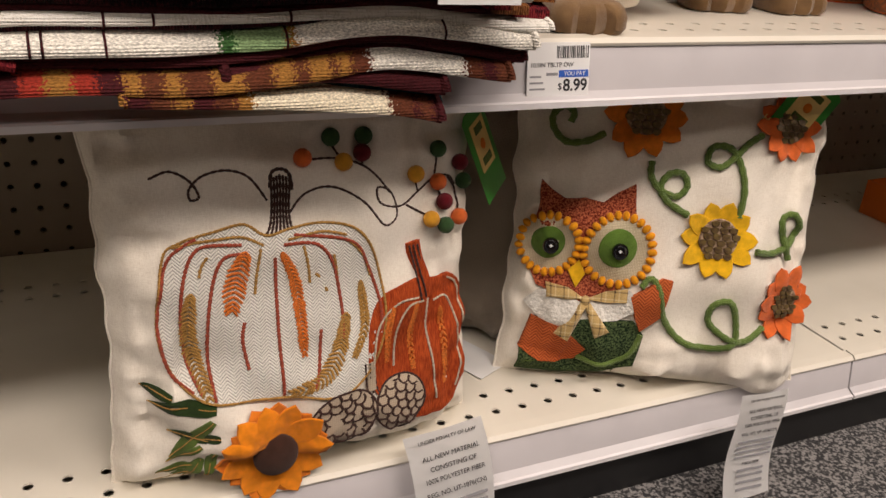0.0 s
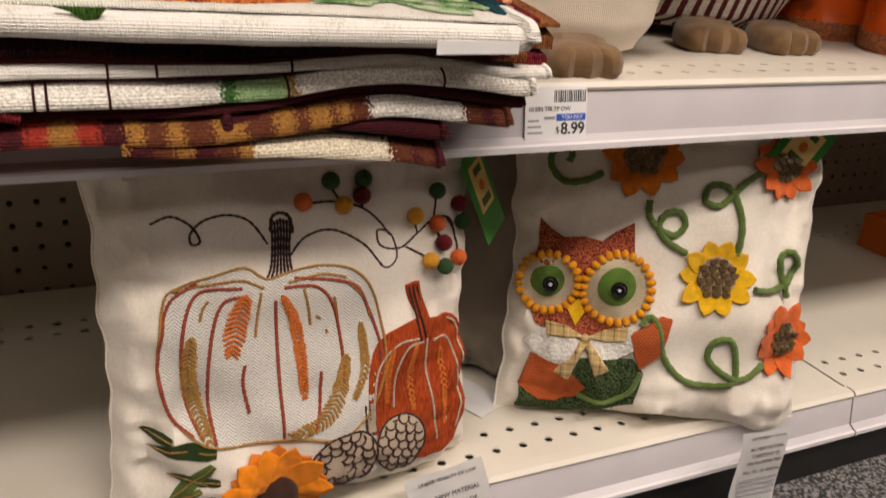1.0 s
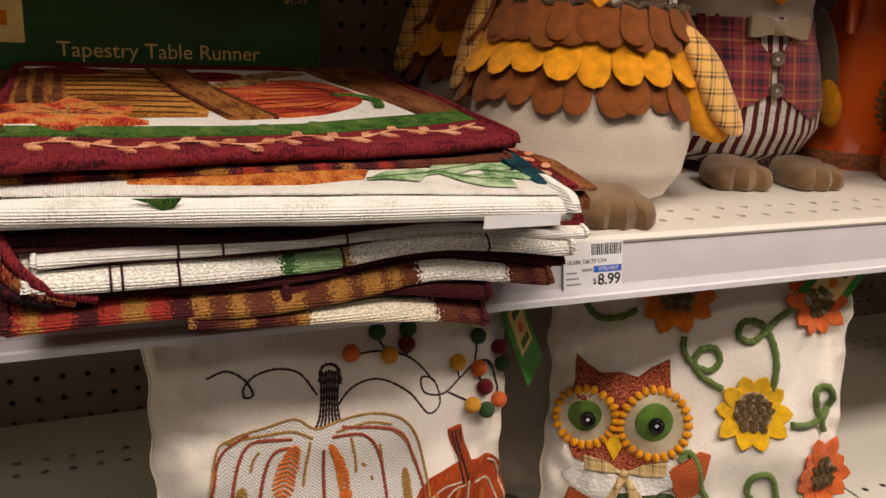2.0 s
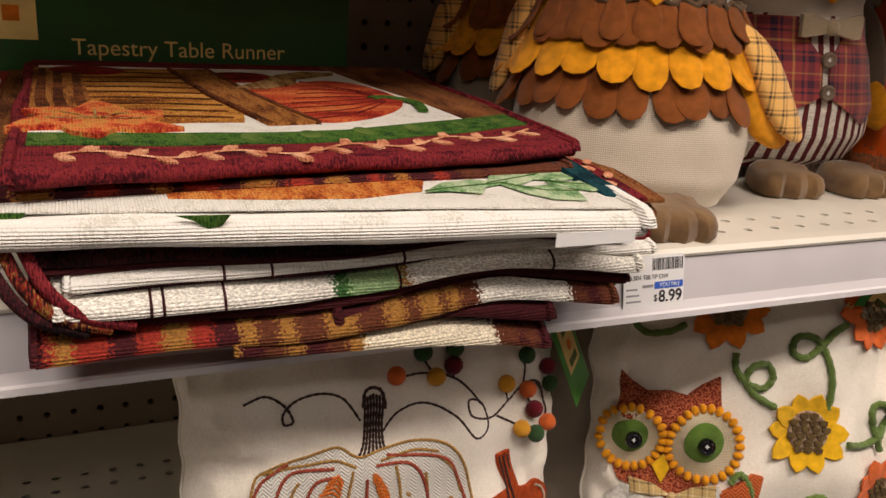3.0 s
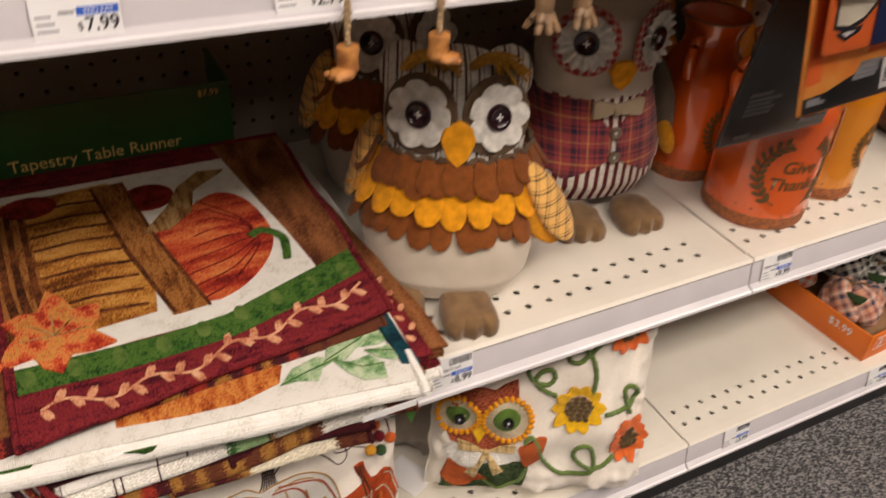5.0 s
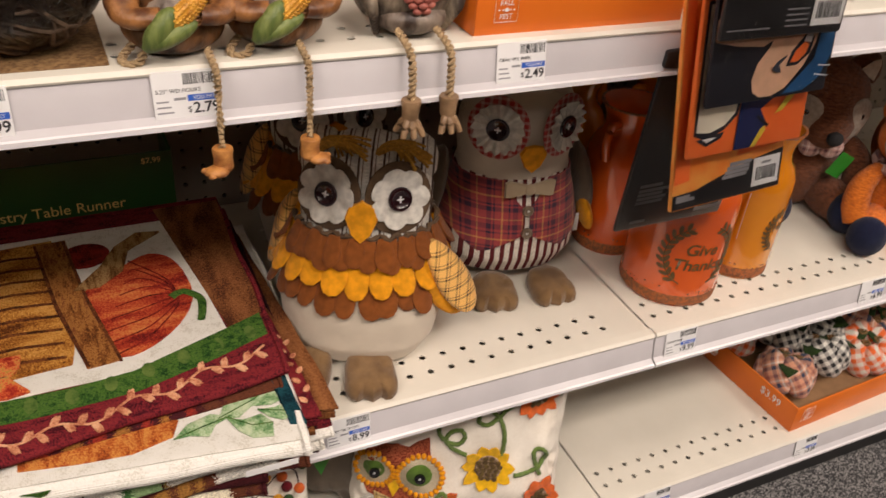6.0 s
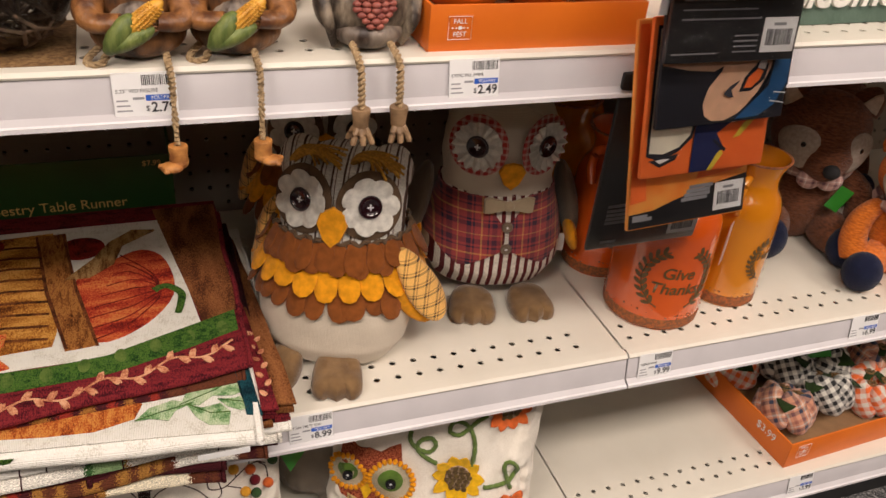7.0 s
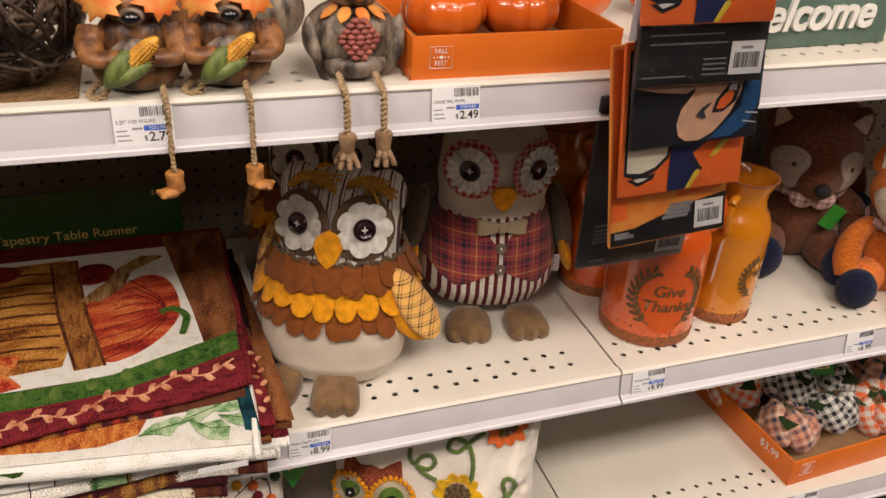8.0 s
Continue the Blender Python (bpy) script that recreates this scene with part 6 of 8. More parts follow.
def flower_eye(th, e, a, y, r_patch, r_flower, r_btn, patch, petals=8, ruffle=False):
    m = around(e, a, y, 0.001)
    part("eye_patch", _moved(slab(ring_outline(0, 0, r_patch, r_patch * 1.06, 30), 0.002), m), patch, th)
    ol = []
    n = 72
    for i in range(n):
        t = 2 * math.pi * i / n
        k = 0.78 + 0.22 * abs(math.cos(t * petals / 2)) ** 0.45
        if ruffle:
            k = 0.95 + 0.05 * math.cos(t * petals)
        ol.append((r_flower * k * math.cos(t), r_flower * k * math.sin(t)))
    amp = 0.0030 if ruffle else 0.0012
    wav = lambda x, y_: (amp * math.cos(math.atan2(y_, x) * petals) + 0.0035) * (math.hypot(x, y_) / r_flower) ** 2
    part("eye_flower", _moved(slab(ol, 0.0015, 0.0022, wav), m), FELT["white"], th, "white felt flower round the eye")
    button(th, m @ Matrix.Translation((0, 0, 0.0056)), r_btn, BUTTON, "button_eye")


def tassel(th, path, n, seed):
    """A bundle of yarn that arches along the path and frays at its end."""
    rnd = random.Random(seed)
    bm = bmesh.new()
    for k in range(n):
        o = Vector((rnd.uniform(-1, 1), rnd.uniform(-0.5, 0.5), rnd.uniform(-1, 1)))
        p = [Vector(q) + o * (0.003 + 0.0026 * i) * (1.0 if i < 3 else 1.5) for i, q in enumerate(path)]
        add_tube(bm, smooth_path(p, 4), 0.0014, 5)
    return part("yarn_tuft", bm, YARN, th, "golden yarn tuft")


OWL_BACK = 0.22


def feather_owl(m):
    th = thing("plush_owl", "plush owl with brown and gold felt feathers and button eyes", "plush toy", m, "plush owls")
    e = Egg([(0.050, 0.004), (0.072, 0.010), (0.085, 0.030), (0.0895, 0.060), (0.0885, 0.088), (0.084, 0.108), (0.076, 0.134), (0.0710, 0.153), (0.0715, 0.186), (0.066, 0.205), (0.054, 0.220), (0.032, 0.230), (0.008, 0.233)], 0.78, OWL_BACK)
    e.body("belly", 0.004, 0.138, CREAM_CLOTH, th, "cream canvas belly", 1, n=40)
    e.body("head", 0.136, 0.233, STRIPE_BROWN, th, "white and brown striped head", 2, n=36)
    for sx in (-1, 1):
        bm = lathe(bmesh.new(), [(0.028, 0), (0.028, 0.012), (0.022, 0.026), (0.012, 0.036), (0, 0.040)], 24, Matrix.Translation((sx * 0.044, 0.202, -0.006 - OWL_BACK * 0.202)) @ Matrix.Rotation(radians(-90), 4, "X") @ Matrix.Rotation(radians(sx * 26), 4, "Y"))
        part("ear", bm, STRIPE_BROWN, th)
        tassel(th, [(sx * 0.012, 0.226, -0.022), (sx * 0.024, 0.238, -0.016), (sx * 0.040, 0.238, -0.014), (sx * 0.052, 0.226, -0.014)][::sx], 38, 3 + sx)
        flower_eye(th, e, sx * 0.52, 0.191, 0.0365, 0.0325, 0.0132, FELT["pale_brown"], 7)
    part("beak", _moved(slab([(0, -0.025), (0.010, -0.016), (0.0170, 0.002), (0.013, 0.014), (0.0, 0.021), (-0.013, 0.014), (-0.0170, 0.002), (-0.010, -0.016)], 0.006), around(e, 0.0, 0.172, 0.006)), FELT["gold"], th, "gold felt beak")
    # three rows of separate rounded feathers: brown, gold, brown
    rnd = random.Random(5)
    for y, ln, w, key, n, lift, off in ((0.112, 0.042, 0.0124, "brown", 26, 0.0008, 0.5), (0.134, 0.042, 0.0128, "gold", 23, 0.0030, 0.0), (0.152, 0.036, 0.0122, "brown", 22, 0.0052, 0.35), (0.153, 0.032, 0.0100, "brown", 20, 0.0068, 0.9)):
        for k in range(n):
            a = (k + off) / n * 2 * math.pi + rnd.uniform(-0.05, 0.05)
            l = ln * rnd.uniform(0.86, 1.10)
            w_ = w * rnd.uniform(0.86, 1.12)
            ol = [(-w_ * 0.62, 0), (-w_ * 0.92, -l * 0.40), (-w_, -l * 0.62), (-w_ * 0.90, -l * 0.80), (-w_ * 0.55, -l * 0.95), (0, -l), (w_ * 0.55, -l * 0.95), (w_ * 0.90, -l * 0.80), (w_, -l * 0.62), (w_ * 0.92, -l * 0.40), (w_ * 0.62, 0)]
            ol = dense(ol, 0.006)
            mm = around(e, a, y, lift) @ Matrix.Rotation(rnd.uniform(-0.10, 0.10), 4, "Z")
            grow = (e.r(y - l) - e.r(y)) / l
            curl, cup = rnd.uniform(0.0, 0.006), rnd.uniform(-1.0, 7.0)
            f = lambda px, py, g=grow, q=curl, p=cup, ll=l: (-py) * max(0.02, g * 0.9) + q * (-py / ll) ** 2 + 0.0012 - px * px * (2.6 + p)
            part("feather", _moved(slab(ol, 0.0015, 0, f), mm), FELT[key], th)
    # gathered neck band with a frilled edge
    band = [around(e, 2 * math.pi * k / 96, 0.1535 + 0.0022 * math.sin(k * 1.9), 0.0072 + 0.0018 * math.sin(k * 1.3)).translation for k in range(97)]
    part("neck_ruffle", add_tube(bmesh.new(), band, 0.0026, 7, taper=lambda t: 1 + 0.35 * math.sin(t * 260)), FELT["pale_brown"], th)
    # flat stuffed wings: plaid outside, gold felt inside and round the edge
    for sx in (1, -1):
        mm = Matrix.Translation((sx * (0.094 if sx > 0 else 0.086), 0.100 if sx > 0 else 0.124, 0.004 if sx > 0 else -0.036)) @ Matrix.Rotation(radians(sx * (22 if sx > 0 else 8)), 4, "Z") @ Matrix.Rotation(radians(sx * (-34 if sx > 0 else -8)), 4, "Y")
        for nm, dx, rx, ry, rz, mt, lb in (("wing", sx * 0.004, 0.0105, 0.049, 0.0230, PLAID_YELLOW, "yellow windowpane plaid wing"), ("wing_lining", -sx * 0.0100, 0.0150, 0.0510, 0.0300, FELT["gold"], "gold felt wing lining")):
            bm = add_ball(bmesh.new(), (0, 0, 0), rx, ry, rz, 24, 18)
            for v in bm.verts:
                t = v.co.y / ry
                v.co.z *= 1.0 - 0.22 * t
                v.co.x += dx - sx * 0.010 * t * abs(t)
                v.co.z += 0.004 * math.sin(t * 2.2)
            part(nm, _moved(bm, mm), mt, th, lb)
    foot(th, 0.018, 0.068, 0.064, 0.074, 10, BROWN_SUEDE)
    foot(th, -0.046, 0.066, 0.052, 0.066, -4, BROWN_SUEDE)
    part("sewn_tag", boxm(0.080, 0.093, 0.058, 0.080, 0.010, 0.0105), PAPER, th, "small white sewn tag")
    return th


MO = frame_matrix((0.322, 0.108, Z2 + 0.0005), -25, 2)
owl = feather_owl(MO)
copy_thing(owl, frame_matrix((0.350, 0.290, Z2 + 0.0005), -6, 2))


def vest_owl(m):
    th = thing("plush_owl", "plush owl in a maroon plaid vest with a tan bow tie", "plush toy", m, "plush owls")
    e = Egg([(0.050, 0.012), (0.078, 0.022), (0.091, 0.045), (0.092, 0.070), (0.084, 0.105), (0.074, 0.138), (0.070, 0.160), (0.073, 0.185), (0.071, 0.212), (0.062, 0.232), (0.046, 0.243), (0.018, 0.248)], 0.80)
    e.body("trousers", 0.010, 0.085, STRIPE_RED, th, "maroon and cream striped belly", 4)
    e.body("shirt_front", 0.084, 0.150, STRIPE_RED, th, "", 4)
    e.body("head", 0.148, 0.248, CREAM_CLOTH, th, "cream canvas head", 6)
    # vest in two fronts with pointed hems, curved round the body
    for sx in (-1, 1):
        bm = bmesh.new()
        cols, rows_ = 14, 12
        g = []
        for i in range(cols + 1):
            u = i / cols
            col = []
            for j in range(rows_ + 1):
                v = j / rows_
                ytop = 0.148
                ain = 0.05 + 0.34 * max(0.0, (v - 0.50) / 0.50)
                a = ain + (2.1 - ain) * u
                hem = 0.054 + 0.026 * abs(a - 0.60) / 0.55 if a < 1.15 else 0.080
                y = hem + (ytop - hem) * v
                p = around(e, sx * a, y, 0.0035).translation
                col.append(bm.verts.new(p))
            g.append(col)
        for i in range(cols):
            for j in range(rows_):
                bm.faces.new((g[i][j], g[i + 1][j], g[i + 1][j + 1], g[i][j + 1]))
        bmesh.ops.recalc_face_normals(bm, faces=bm.faces)
        bmesh.ops.solidify(bm, geom=bm.faces[:], thickness=0.0022)
        part("vest_front", bm, PLAID_RED, th, "maroon plaid vest front")
        flower_eye(th, e, sx * 0.60, 0.212, 0.0370, 0.0318, 0.0140, GINGHAM, 16, True)
        bm = lathe(bmesh.new(), [(0.029, 0), (0.024, 0.014), (0.012, 0.030), (0, 0.038)], 18, Matrix.Translation((sx * 0.042, 0.226, 0.0)) @ Matrix.Rotation(radians(-90), 4, "X") @ Matrix.Rotation(radians(sx * 12), 4, "Y"))
        part("ear", bm, CREAM_CLOTH, th)
        bm = add_ball(bmesh.new(), (0, 0, 0), 0.014, 0.058, 0.030, 18, 12)
        part("wing", _moved(bm, Matrix.Translation((sx * 0.101, 0.112, -0.006)) @ Matrix.Rotation(radians(sx * 14), 4, "Z")), GREY_WING, th, "grey brown canvas wing")
        bm = add_ball(bmesh.new(), (0, 0, 0), 0.008, 0.026, 0.020, 14, 10)
        part("wing_tip", _moved(bm, Matrix.Translation((sx * 0.107, 0.070, 0.014)) @ Matrix.Rotation(radians(sx * 16), 4, "Z")), FELT["gold"], th)
    part("beak", _moved(slab([(0, -0.020), (0.010, -0.012), (0.017, 0.004), (0.011, 0.013), (0, 0.015), (-0.011, 0.013), (-0.017, 0.004), (-0.010, -0.012)], 0.005), around(e, 0, 0.180, 0.004)), FELT["gold"], th, "gold felt beak")
    mb = around(e, 0, 0.140, 0.007)
    for sx in (-1, 1):
        part("bow_loop", _moved(slab([(0, 0.005), (sx * 0.026, 0.012), (sx * 0.032, 0.010), (sx * 0.031, -0.009), (sx * 0.025, -0.010), (0, -0.005)], 0.004), mb), TAN_CLOTH, th)
    part("bow_knot", add_ball(bmesh.new(), mb.translation + Vector((0, 0, 0.003)), 0.007, 0.0075, 0.005), TAN_CLOTH, th, "tan bow knot")
    for y in (0.112, 0.084):
        button(th, around(e, 0.0, y, 0.005), 0.0072, WOOD_BTN)
    foot(th, 0.038, 0.084, 0.064, 0.066, 6, BROWN_SUEDE)
    foot(th, -0.038, 0.084, 0.068, 0.066, -8, BROWN_SUEDE)
    part("sewn_tag", boxm(0.092, 0.101, 0.042, 0.068, 0.012, 0.013), PAPER, th, "small white sewn tag")
    return th


TAN_CLOTH = weave_mat("tan_bow_cloth", (0.42, 0.33, 0.22), (0.28, 0.21, 0.13), 1300)
WOOD_BTN = mat("grey_wood_button", (0.22, 0.16, 0.11), 0.5, (0.14, 0.10, 0.07), 200)
vest_owl(frame_matrix((0.556, 0.205, Z2 + 0.0005), -9, 2))

# ---- glazed jars ----
def glaze(name, col, dark):
    m = mat(name, col, 0.16, dark, 9, 4, coat=0.7, spec=0.6, lo=0.3, hi=0.7)
    return m


JAR_ORANGE = glaze("orange_glaze", (0.72, 0.115, 0.012), (0.60, 0.085, 0.008))
JAR_AMBER = glaze("amber_glaze", (0.72, 0.27, 0.012), (0.60, 0.20, 0.008))
CLAY = mat("worn_clay_rim", (0.20, 0.075, 0.03), 0.7, (0.42, 0.12, 0.03), 260, 5, bump=0.4, lo=0.42, hi=0.55)
MOTIF = mat("dark_olive_motif", (0.13, 0.075, 0.02), 0.5, (0.09, 0.05, 0.015), 200)


def jar(m, r, h, material, words, label):
    th = thing("milk_can_jar", label, "jar", m, "ceramic harvest jars")
    prof = [(0, 0.0), (r * 0.93, 0.0), (r * 0.99, 0.004), (r, 0.014), (r, h * 0.62), (r * 0.97, h * 0.69), (r * 0.84, h * 0.76), (r * 0.70, h * 0.80), (r * 0.66, h * 0.86), (r * 0.70, h * 0.92), (r * 0.84, h * 0.985), (r * 0.86, h), (r * 0.80, h), (r * 0.64, h * 0.94), (r * 0.58, h * 0.86), (r * 0.62, h * 0.78), (r * 0.90, h * 0.66), (r * 0.92, 0.010), (0, 0.008)]
    part("body", lathe(bmesh.new(), prof, 56), material, th)
    part("worn_foot", lathe(bmesh.new(), [(r * 0.94, 0.0008), (r * 0.995, 0.004), (r * 1.003, 0.010), (r * 1.003, 0.017), (r * 0.9995, 0.0185)], 56), CLAY, th, "unglazed worn foot ring")
    part("rim_wear", lathe(bmesh.new(), [(r * 0.872, h * 0.992), (r * 0.868, h * 1.002), (r * 0.83, h * 1.003), (r * 0.80, h * 1.0005)], 48), CLAY, th)
    rnd = random.Random(len(label))
    bm = bmesh.new()
    for k in range(70):
        a = rnd.uniform(0, 6.28)
        z = 0.018 + abs(rnd.gauss(0, 0.006))
        s = rnd.uniform(0.0006, 0.0018)
        add_ball(bm, (r * 1.0 * math.cos(a), r * math.sin(a), z), s, s, s * 0.7, 6, 4)
    tagged(part("glaze_chip", bm, CLAY, th), kind="stuff")
    for sx in (-1, 1):
        p = smooth_path([(sx * r * 0.70, 0, h * 0.885), (sx * r * 1.0, 0, h * 0.885), (sx * r * 1.12, 0, h * 0.80), (sx * r * 0.99, 0, h * 0.68)], 5)
        part("handle", add_tube(bmesh.new(), p, r * 0.13, 10), material, th)
    # wreath and lettering on the front, wrapped on the glaze
    bm = bmesh.new()
    def on(u, z, lift=0.0005):
        a = u / r - math.pi / 2
        return Vector(((r + lift) * math.cos(a), (r + lift) * math.sin(a), z))
    zc, wr = h * 0.36, r * 0.72
    for sx in (-1, 1):
        stem = []
        for k in range(12):
            t = -1.15 + 2.35 * k / 11
            stem.append(on(sx * wr * math.cos(t), zc + wr * math.sin(t) * 0.98))
        add_tube(bm, stem, 0.0008, 5)
        for k in range(1, 11):
            t = -1.15 + 2.35 * k / 11
            for s2 in (-1, 1):
                a = t + math.pi / 2 + s2 * 0.75
                bx, bz = wr * math.cos(t), wr * math.sin(t) * 0.98
                lf = []
                for q in range(8):
                    w = 2 * math.pi * q / 8
                    lx, lz = r * 0.10 * (1 + math.cos(w)), r * 0.045 * math.sin(w)
                    lf.append(bm.verts.new(on(sx * (bx + lx * math.cos(a) - lz * math.sin(a)), zc + bz + lx * math.sin(a) + lz * math.cos(a), 0.0007)))
                bm.faces.new(lf)
    part("wreath", bm, MOTIF, th, "dark leaf wreath")
    for k, wd in enumerate(words):
        ob = text(wd, th, Matrix.Identity(4), r * 0.36, MOTIF, extrude=0, shear=0.15, bold=0.0004)
        for v in ob.data.vertices:
            v.co = on(v.co.x, zc + r * 0.16 - k * r * 0.36 + v.co.y, 0.0007)
    return th


jar(pose(0.748, 0.091, Z2 + 0.0005, 0, 0, -14), 0.0625, 0.215, JAR_ORANGE, ("Give", "Thanks"), "orange glazed milk can jar lettered Give Thanks")
jar(pose(0.866, 0.096, Z2 + 0.0005, 0, 0, 34), 0.0445, 0.208, JAR_AMBER, ("Harvest",), "amber glazed milk can jar with a leaf wreath")
jar(pose(0.728, 0.205, Z2 + 0.0005, 0, 0, 24), 0.050, 0.208, JAR_ORANGE, ("Give", "Thanks"), "orange glazed milk can jar standing behind another")
jar(pose(0.706, 0.318, Z2 + 0.0005, 0, 0, 10), 0.056, 0.208, JAR_AMBER, ("Harvest",), "amber glazed milk can jar at the back of the shelf")
jar(pose(0.845, 0.300, Z2 + 0.0005, 0, 0, 10), 0.048, 0.205, JAR_AMBER, ("Harvest",), "amber glazed milk can jar at the back of the shelf")
tg = part("jar_price_tag", boxm(-0.010, 0.010, -0.0004, 0.0004, -0.028, 0.028, m=pose(0.818, 0.060, 0.565, 0, 8, 40)), mat("pink_card", (0.62, 0.42, 0.36), 0.5))
tagged(tg, "pale pink card tag leaning on an orange jar", "tag")

# ---- plush foxes ----
KNIT_BROWN = mat("brown_knit_plush", (0.22, 0.080, 0.036), 0.95, (0.09, 0.030, 0.014), 160, 5, bump=1.0, bscale=420, spec=0.1, sheen=0.2, stretch=(1, 3.5, 1))
KNIT_ORANGE = mat("orange_knit_plush", (0.84, 0.24, 0.030), 0.95, (0.55, 0.115, 0.012), 160, 5, bump=1.0, bscale=420, spec=0.1, sheen=0.2, stretch=(1, 3.5, 1))
GREY_FELT = mat("grey_felt", (0.44, 0.38, 0.32), 0.95, (0.34, 0.29, 0.24), 200, bump=0.3)
PLAID_SCARF = plaid_mat("pink_plaid_scarf", (0.50, 0.30, 0.26), ((0.2, 0.25, (0.14, 0.06, 0.07)), (0.6, 0.1, (0.72, 0.62, 0.55))), 70, axes=("X", "Y"))


def fox(m, material, label, tag=True, white=False):
    """A sitting knitted fox: tapered head with flat felt cheeks, long arms, stubby legs that end in navy pads."""
    th = thing("plush_fox", label, "plush toy", m, "plush foxes")
    bm = add_ball(bmesh.new(), (0, 0.060, -0.004), 0.056, 0.068, 0.050, 28, 20)
    part("body", bm, material, th)
    bm = add_ball(bmesh.new(), (0, 0.158, 0.010), 0.064, 0.054, 0.052, 36, 26)
    for v in bm.verts:
        f = max(0.0, v.co.z - 0.005) / 0.057
        v.co.z += 0.018 * f * f
        v.co.y -= 0.026 * f * f
        v.co.x *= 1 - 0.30 * f
        v.co += Vector((1, 1, 1)) * noise.noise(v.co * 45) * 0.0012
    part("head", bm, material, th)
    for sx in (-1, 1):
        ch = add_ball(bmesh.new(), (0, 0, 0), 0.030, 0.027, 0.011, 20, 12)
        for v in ch.verts:
            v.co.y *= 1 - 0.25 * v.co.x * sx / 0.028
        part("cheek", _moved(ch, Matrix.Translation((sx * 0.037, 0.148, 0.046)) @ Matrix.Rotation(radians(sx * 44), 4, "Y") @ Matrix.Rotation(radians(sx * 16), 4, "Z")), FOX_CHEEK if white else GREY_FELT, th, "pale felt cheek")
        part("eye", add_ball(bmesh.new(), (sx * 0.0345, 0.154, 0.0585), 0.0046, 0.0046, 0.004, 14, 10), BLACK_BTN, th, "black bead eye")
        bm = lathe(bmesh.new(), [(0.024, 0), (0.023, 0.012), (0.016, 0.024), (0.006, 0.032), (0, 0.034)], 20)
        me = Matrix.Translation((sx * 0.044, 0.188, 0.000)) @ Matrix.Rotation(radians(-90), 4, "X") @ Matrix.Rotation(radians(sx * 26), 4, "Y") @ Matrix.Diagonal((1, 0.45, 1, 1))
        ear = part("ear", _moved(bm, me), material, th)
        part("ear_lining", _moved(slab([(-0.013, 0.0), (0.013, 0.0), (0.006, 0.020), (0, 0.026), (-0.006, 0.020)], 0.002), Matrix.Translation((sx * 0.047, 0.191, 0.011)) @ Matrix.Rotation(radians(-sx * 26), 4, "Z")), FOX_CHEEK, ear, "cream felt ear lining")
        arm = smooth_path([(sx * 0.046, 0.104, 0.012), (sx * 0.066, 0.084, 0.030), (sx * 0.070, 0.056, 0.044), (sx * 0.062, 0.034, 0.056)], 6)
        part("arm", add_tube(bmesh.new(), arm, 0.019, 14, taper=lambda t: 0.62 + 1.0 * t - 0.62 * t * t + (-0.25 if t > 0.95 else 0)), material, th)
        part("leg", add_ball(bmesh.new(), (sx * 0.040, 0.030, 0.046), 0.026, 0.028, 0.050, 20, 14, Matrix.Rotation(radians(sx * 16), 4, "Y")), material, th)
        part("paw", add_ball(bmesh.new(), (sx * 0.053, 0.030, 0.086), 0.027, 0.030, 0.024, 20, 14), FELT["navy"], th, "navy felt paw")
    part("nose", add_ball(bmesh.new(), (0, 0.131, 0.083), 0.0105, 0.0095, 0.009, 18, 12), FOX_NOSE, th, "black plush nose")
    scarf = [Vector((0.048 * math.cos(a), 0.110, 0.045 * math.sin(a))) for a in (2 * math.pi * k / 24 for k in range(25))]
    part("scarf", add_tube(bmesh.new(), scarf, 0.010, 8), PLAID_SCARF, th, "pink plaid scarf")
    for sx in (-1, 1):
        part("scarf_bow", add_ball(bmesh.new(), (sx * 0.014, 0.106, 0.056), 0.016, 0.013, 0.008, 16, 10, Matrix.Rotation(radians(sx * 18), 4, "Z")), PLAID_SCARF, th)
    if tag:
        part("paper_tag", _moved(slab([(-0.010, -0.017), (0.010, -0.017), (0.010, 0.017), (-0.010, 0.017)], 0.0006), Matrix.Translation((0.030, 0.086, 0.062)) @ Matrix.Rotation(radians(-24), 4, "Z")), TAG_GREEN, th, "green paper tag")
    return th


FOX_NOSE = mat("black_plush", (0.012, 0.011, 0.012), 0.85, bump=0.4, bscale=900)
FOX_CHEEK = mat("cream_felt", (0.66, 0.58, 0.47), 0.95, (0.54, 0.46, 0.36), 200, bump=0.3)
fox(frame_matrix((1.077, 0.218, Z2 + 0.001), -26, 0) @ Matrix.Scale(1.12, 4), KNIT_BROWN, "brown knitted plush fox in a pink plaid scarf")
fox(frame_matrix((1.160, 0.086, Z2 + 0.001), -38, 0), KNIT_ORANGE, "orange knitted plush fox with navy paws", True, True)
fox(frame_matrix((1.215, 0.355, Z2 + 0.001), -10, 0), KNIT_BROWN, "brown knitted plush fox at the back of the shelf", False)
fox(frame_matrix((0.950, 0.350, Z2 + 0.001), -10, 0), KNIT_BROWN, "brown knitted plush fox against the pegboard", False)
fox(frame_matrix((1.34, 0.22, Z2 + 0.001), -10, 0), KNIT_ORANGE, "orange knitted plush fox beside the others", False, True)

# ---- tray of cloth pumpkins on the base deck ----
CARTON = mat("orange_card", (0.74, 0.17, 0.012), 0.45, (0.68, 0.145, 0.010), 15, bump=0.03)
CARD_IN = mat("brown_card_inside", (0.30, 0.17, 0.08), 0.8)


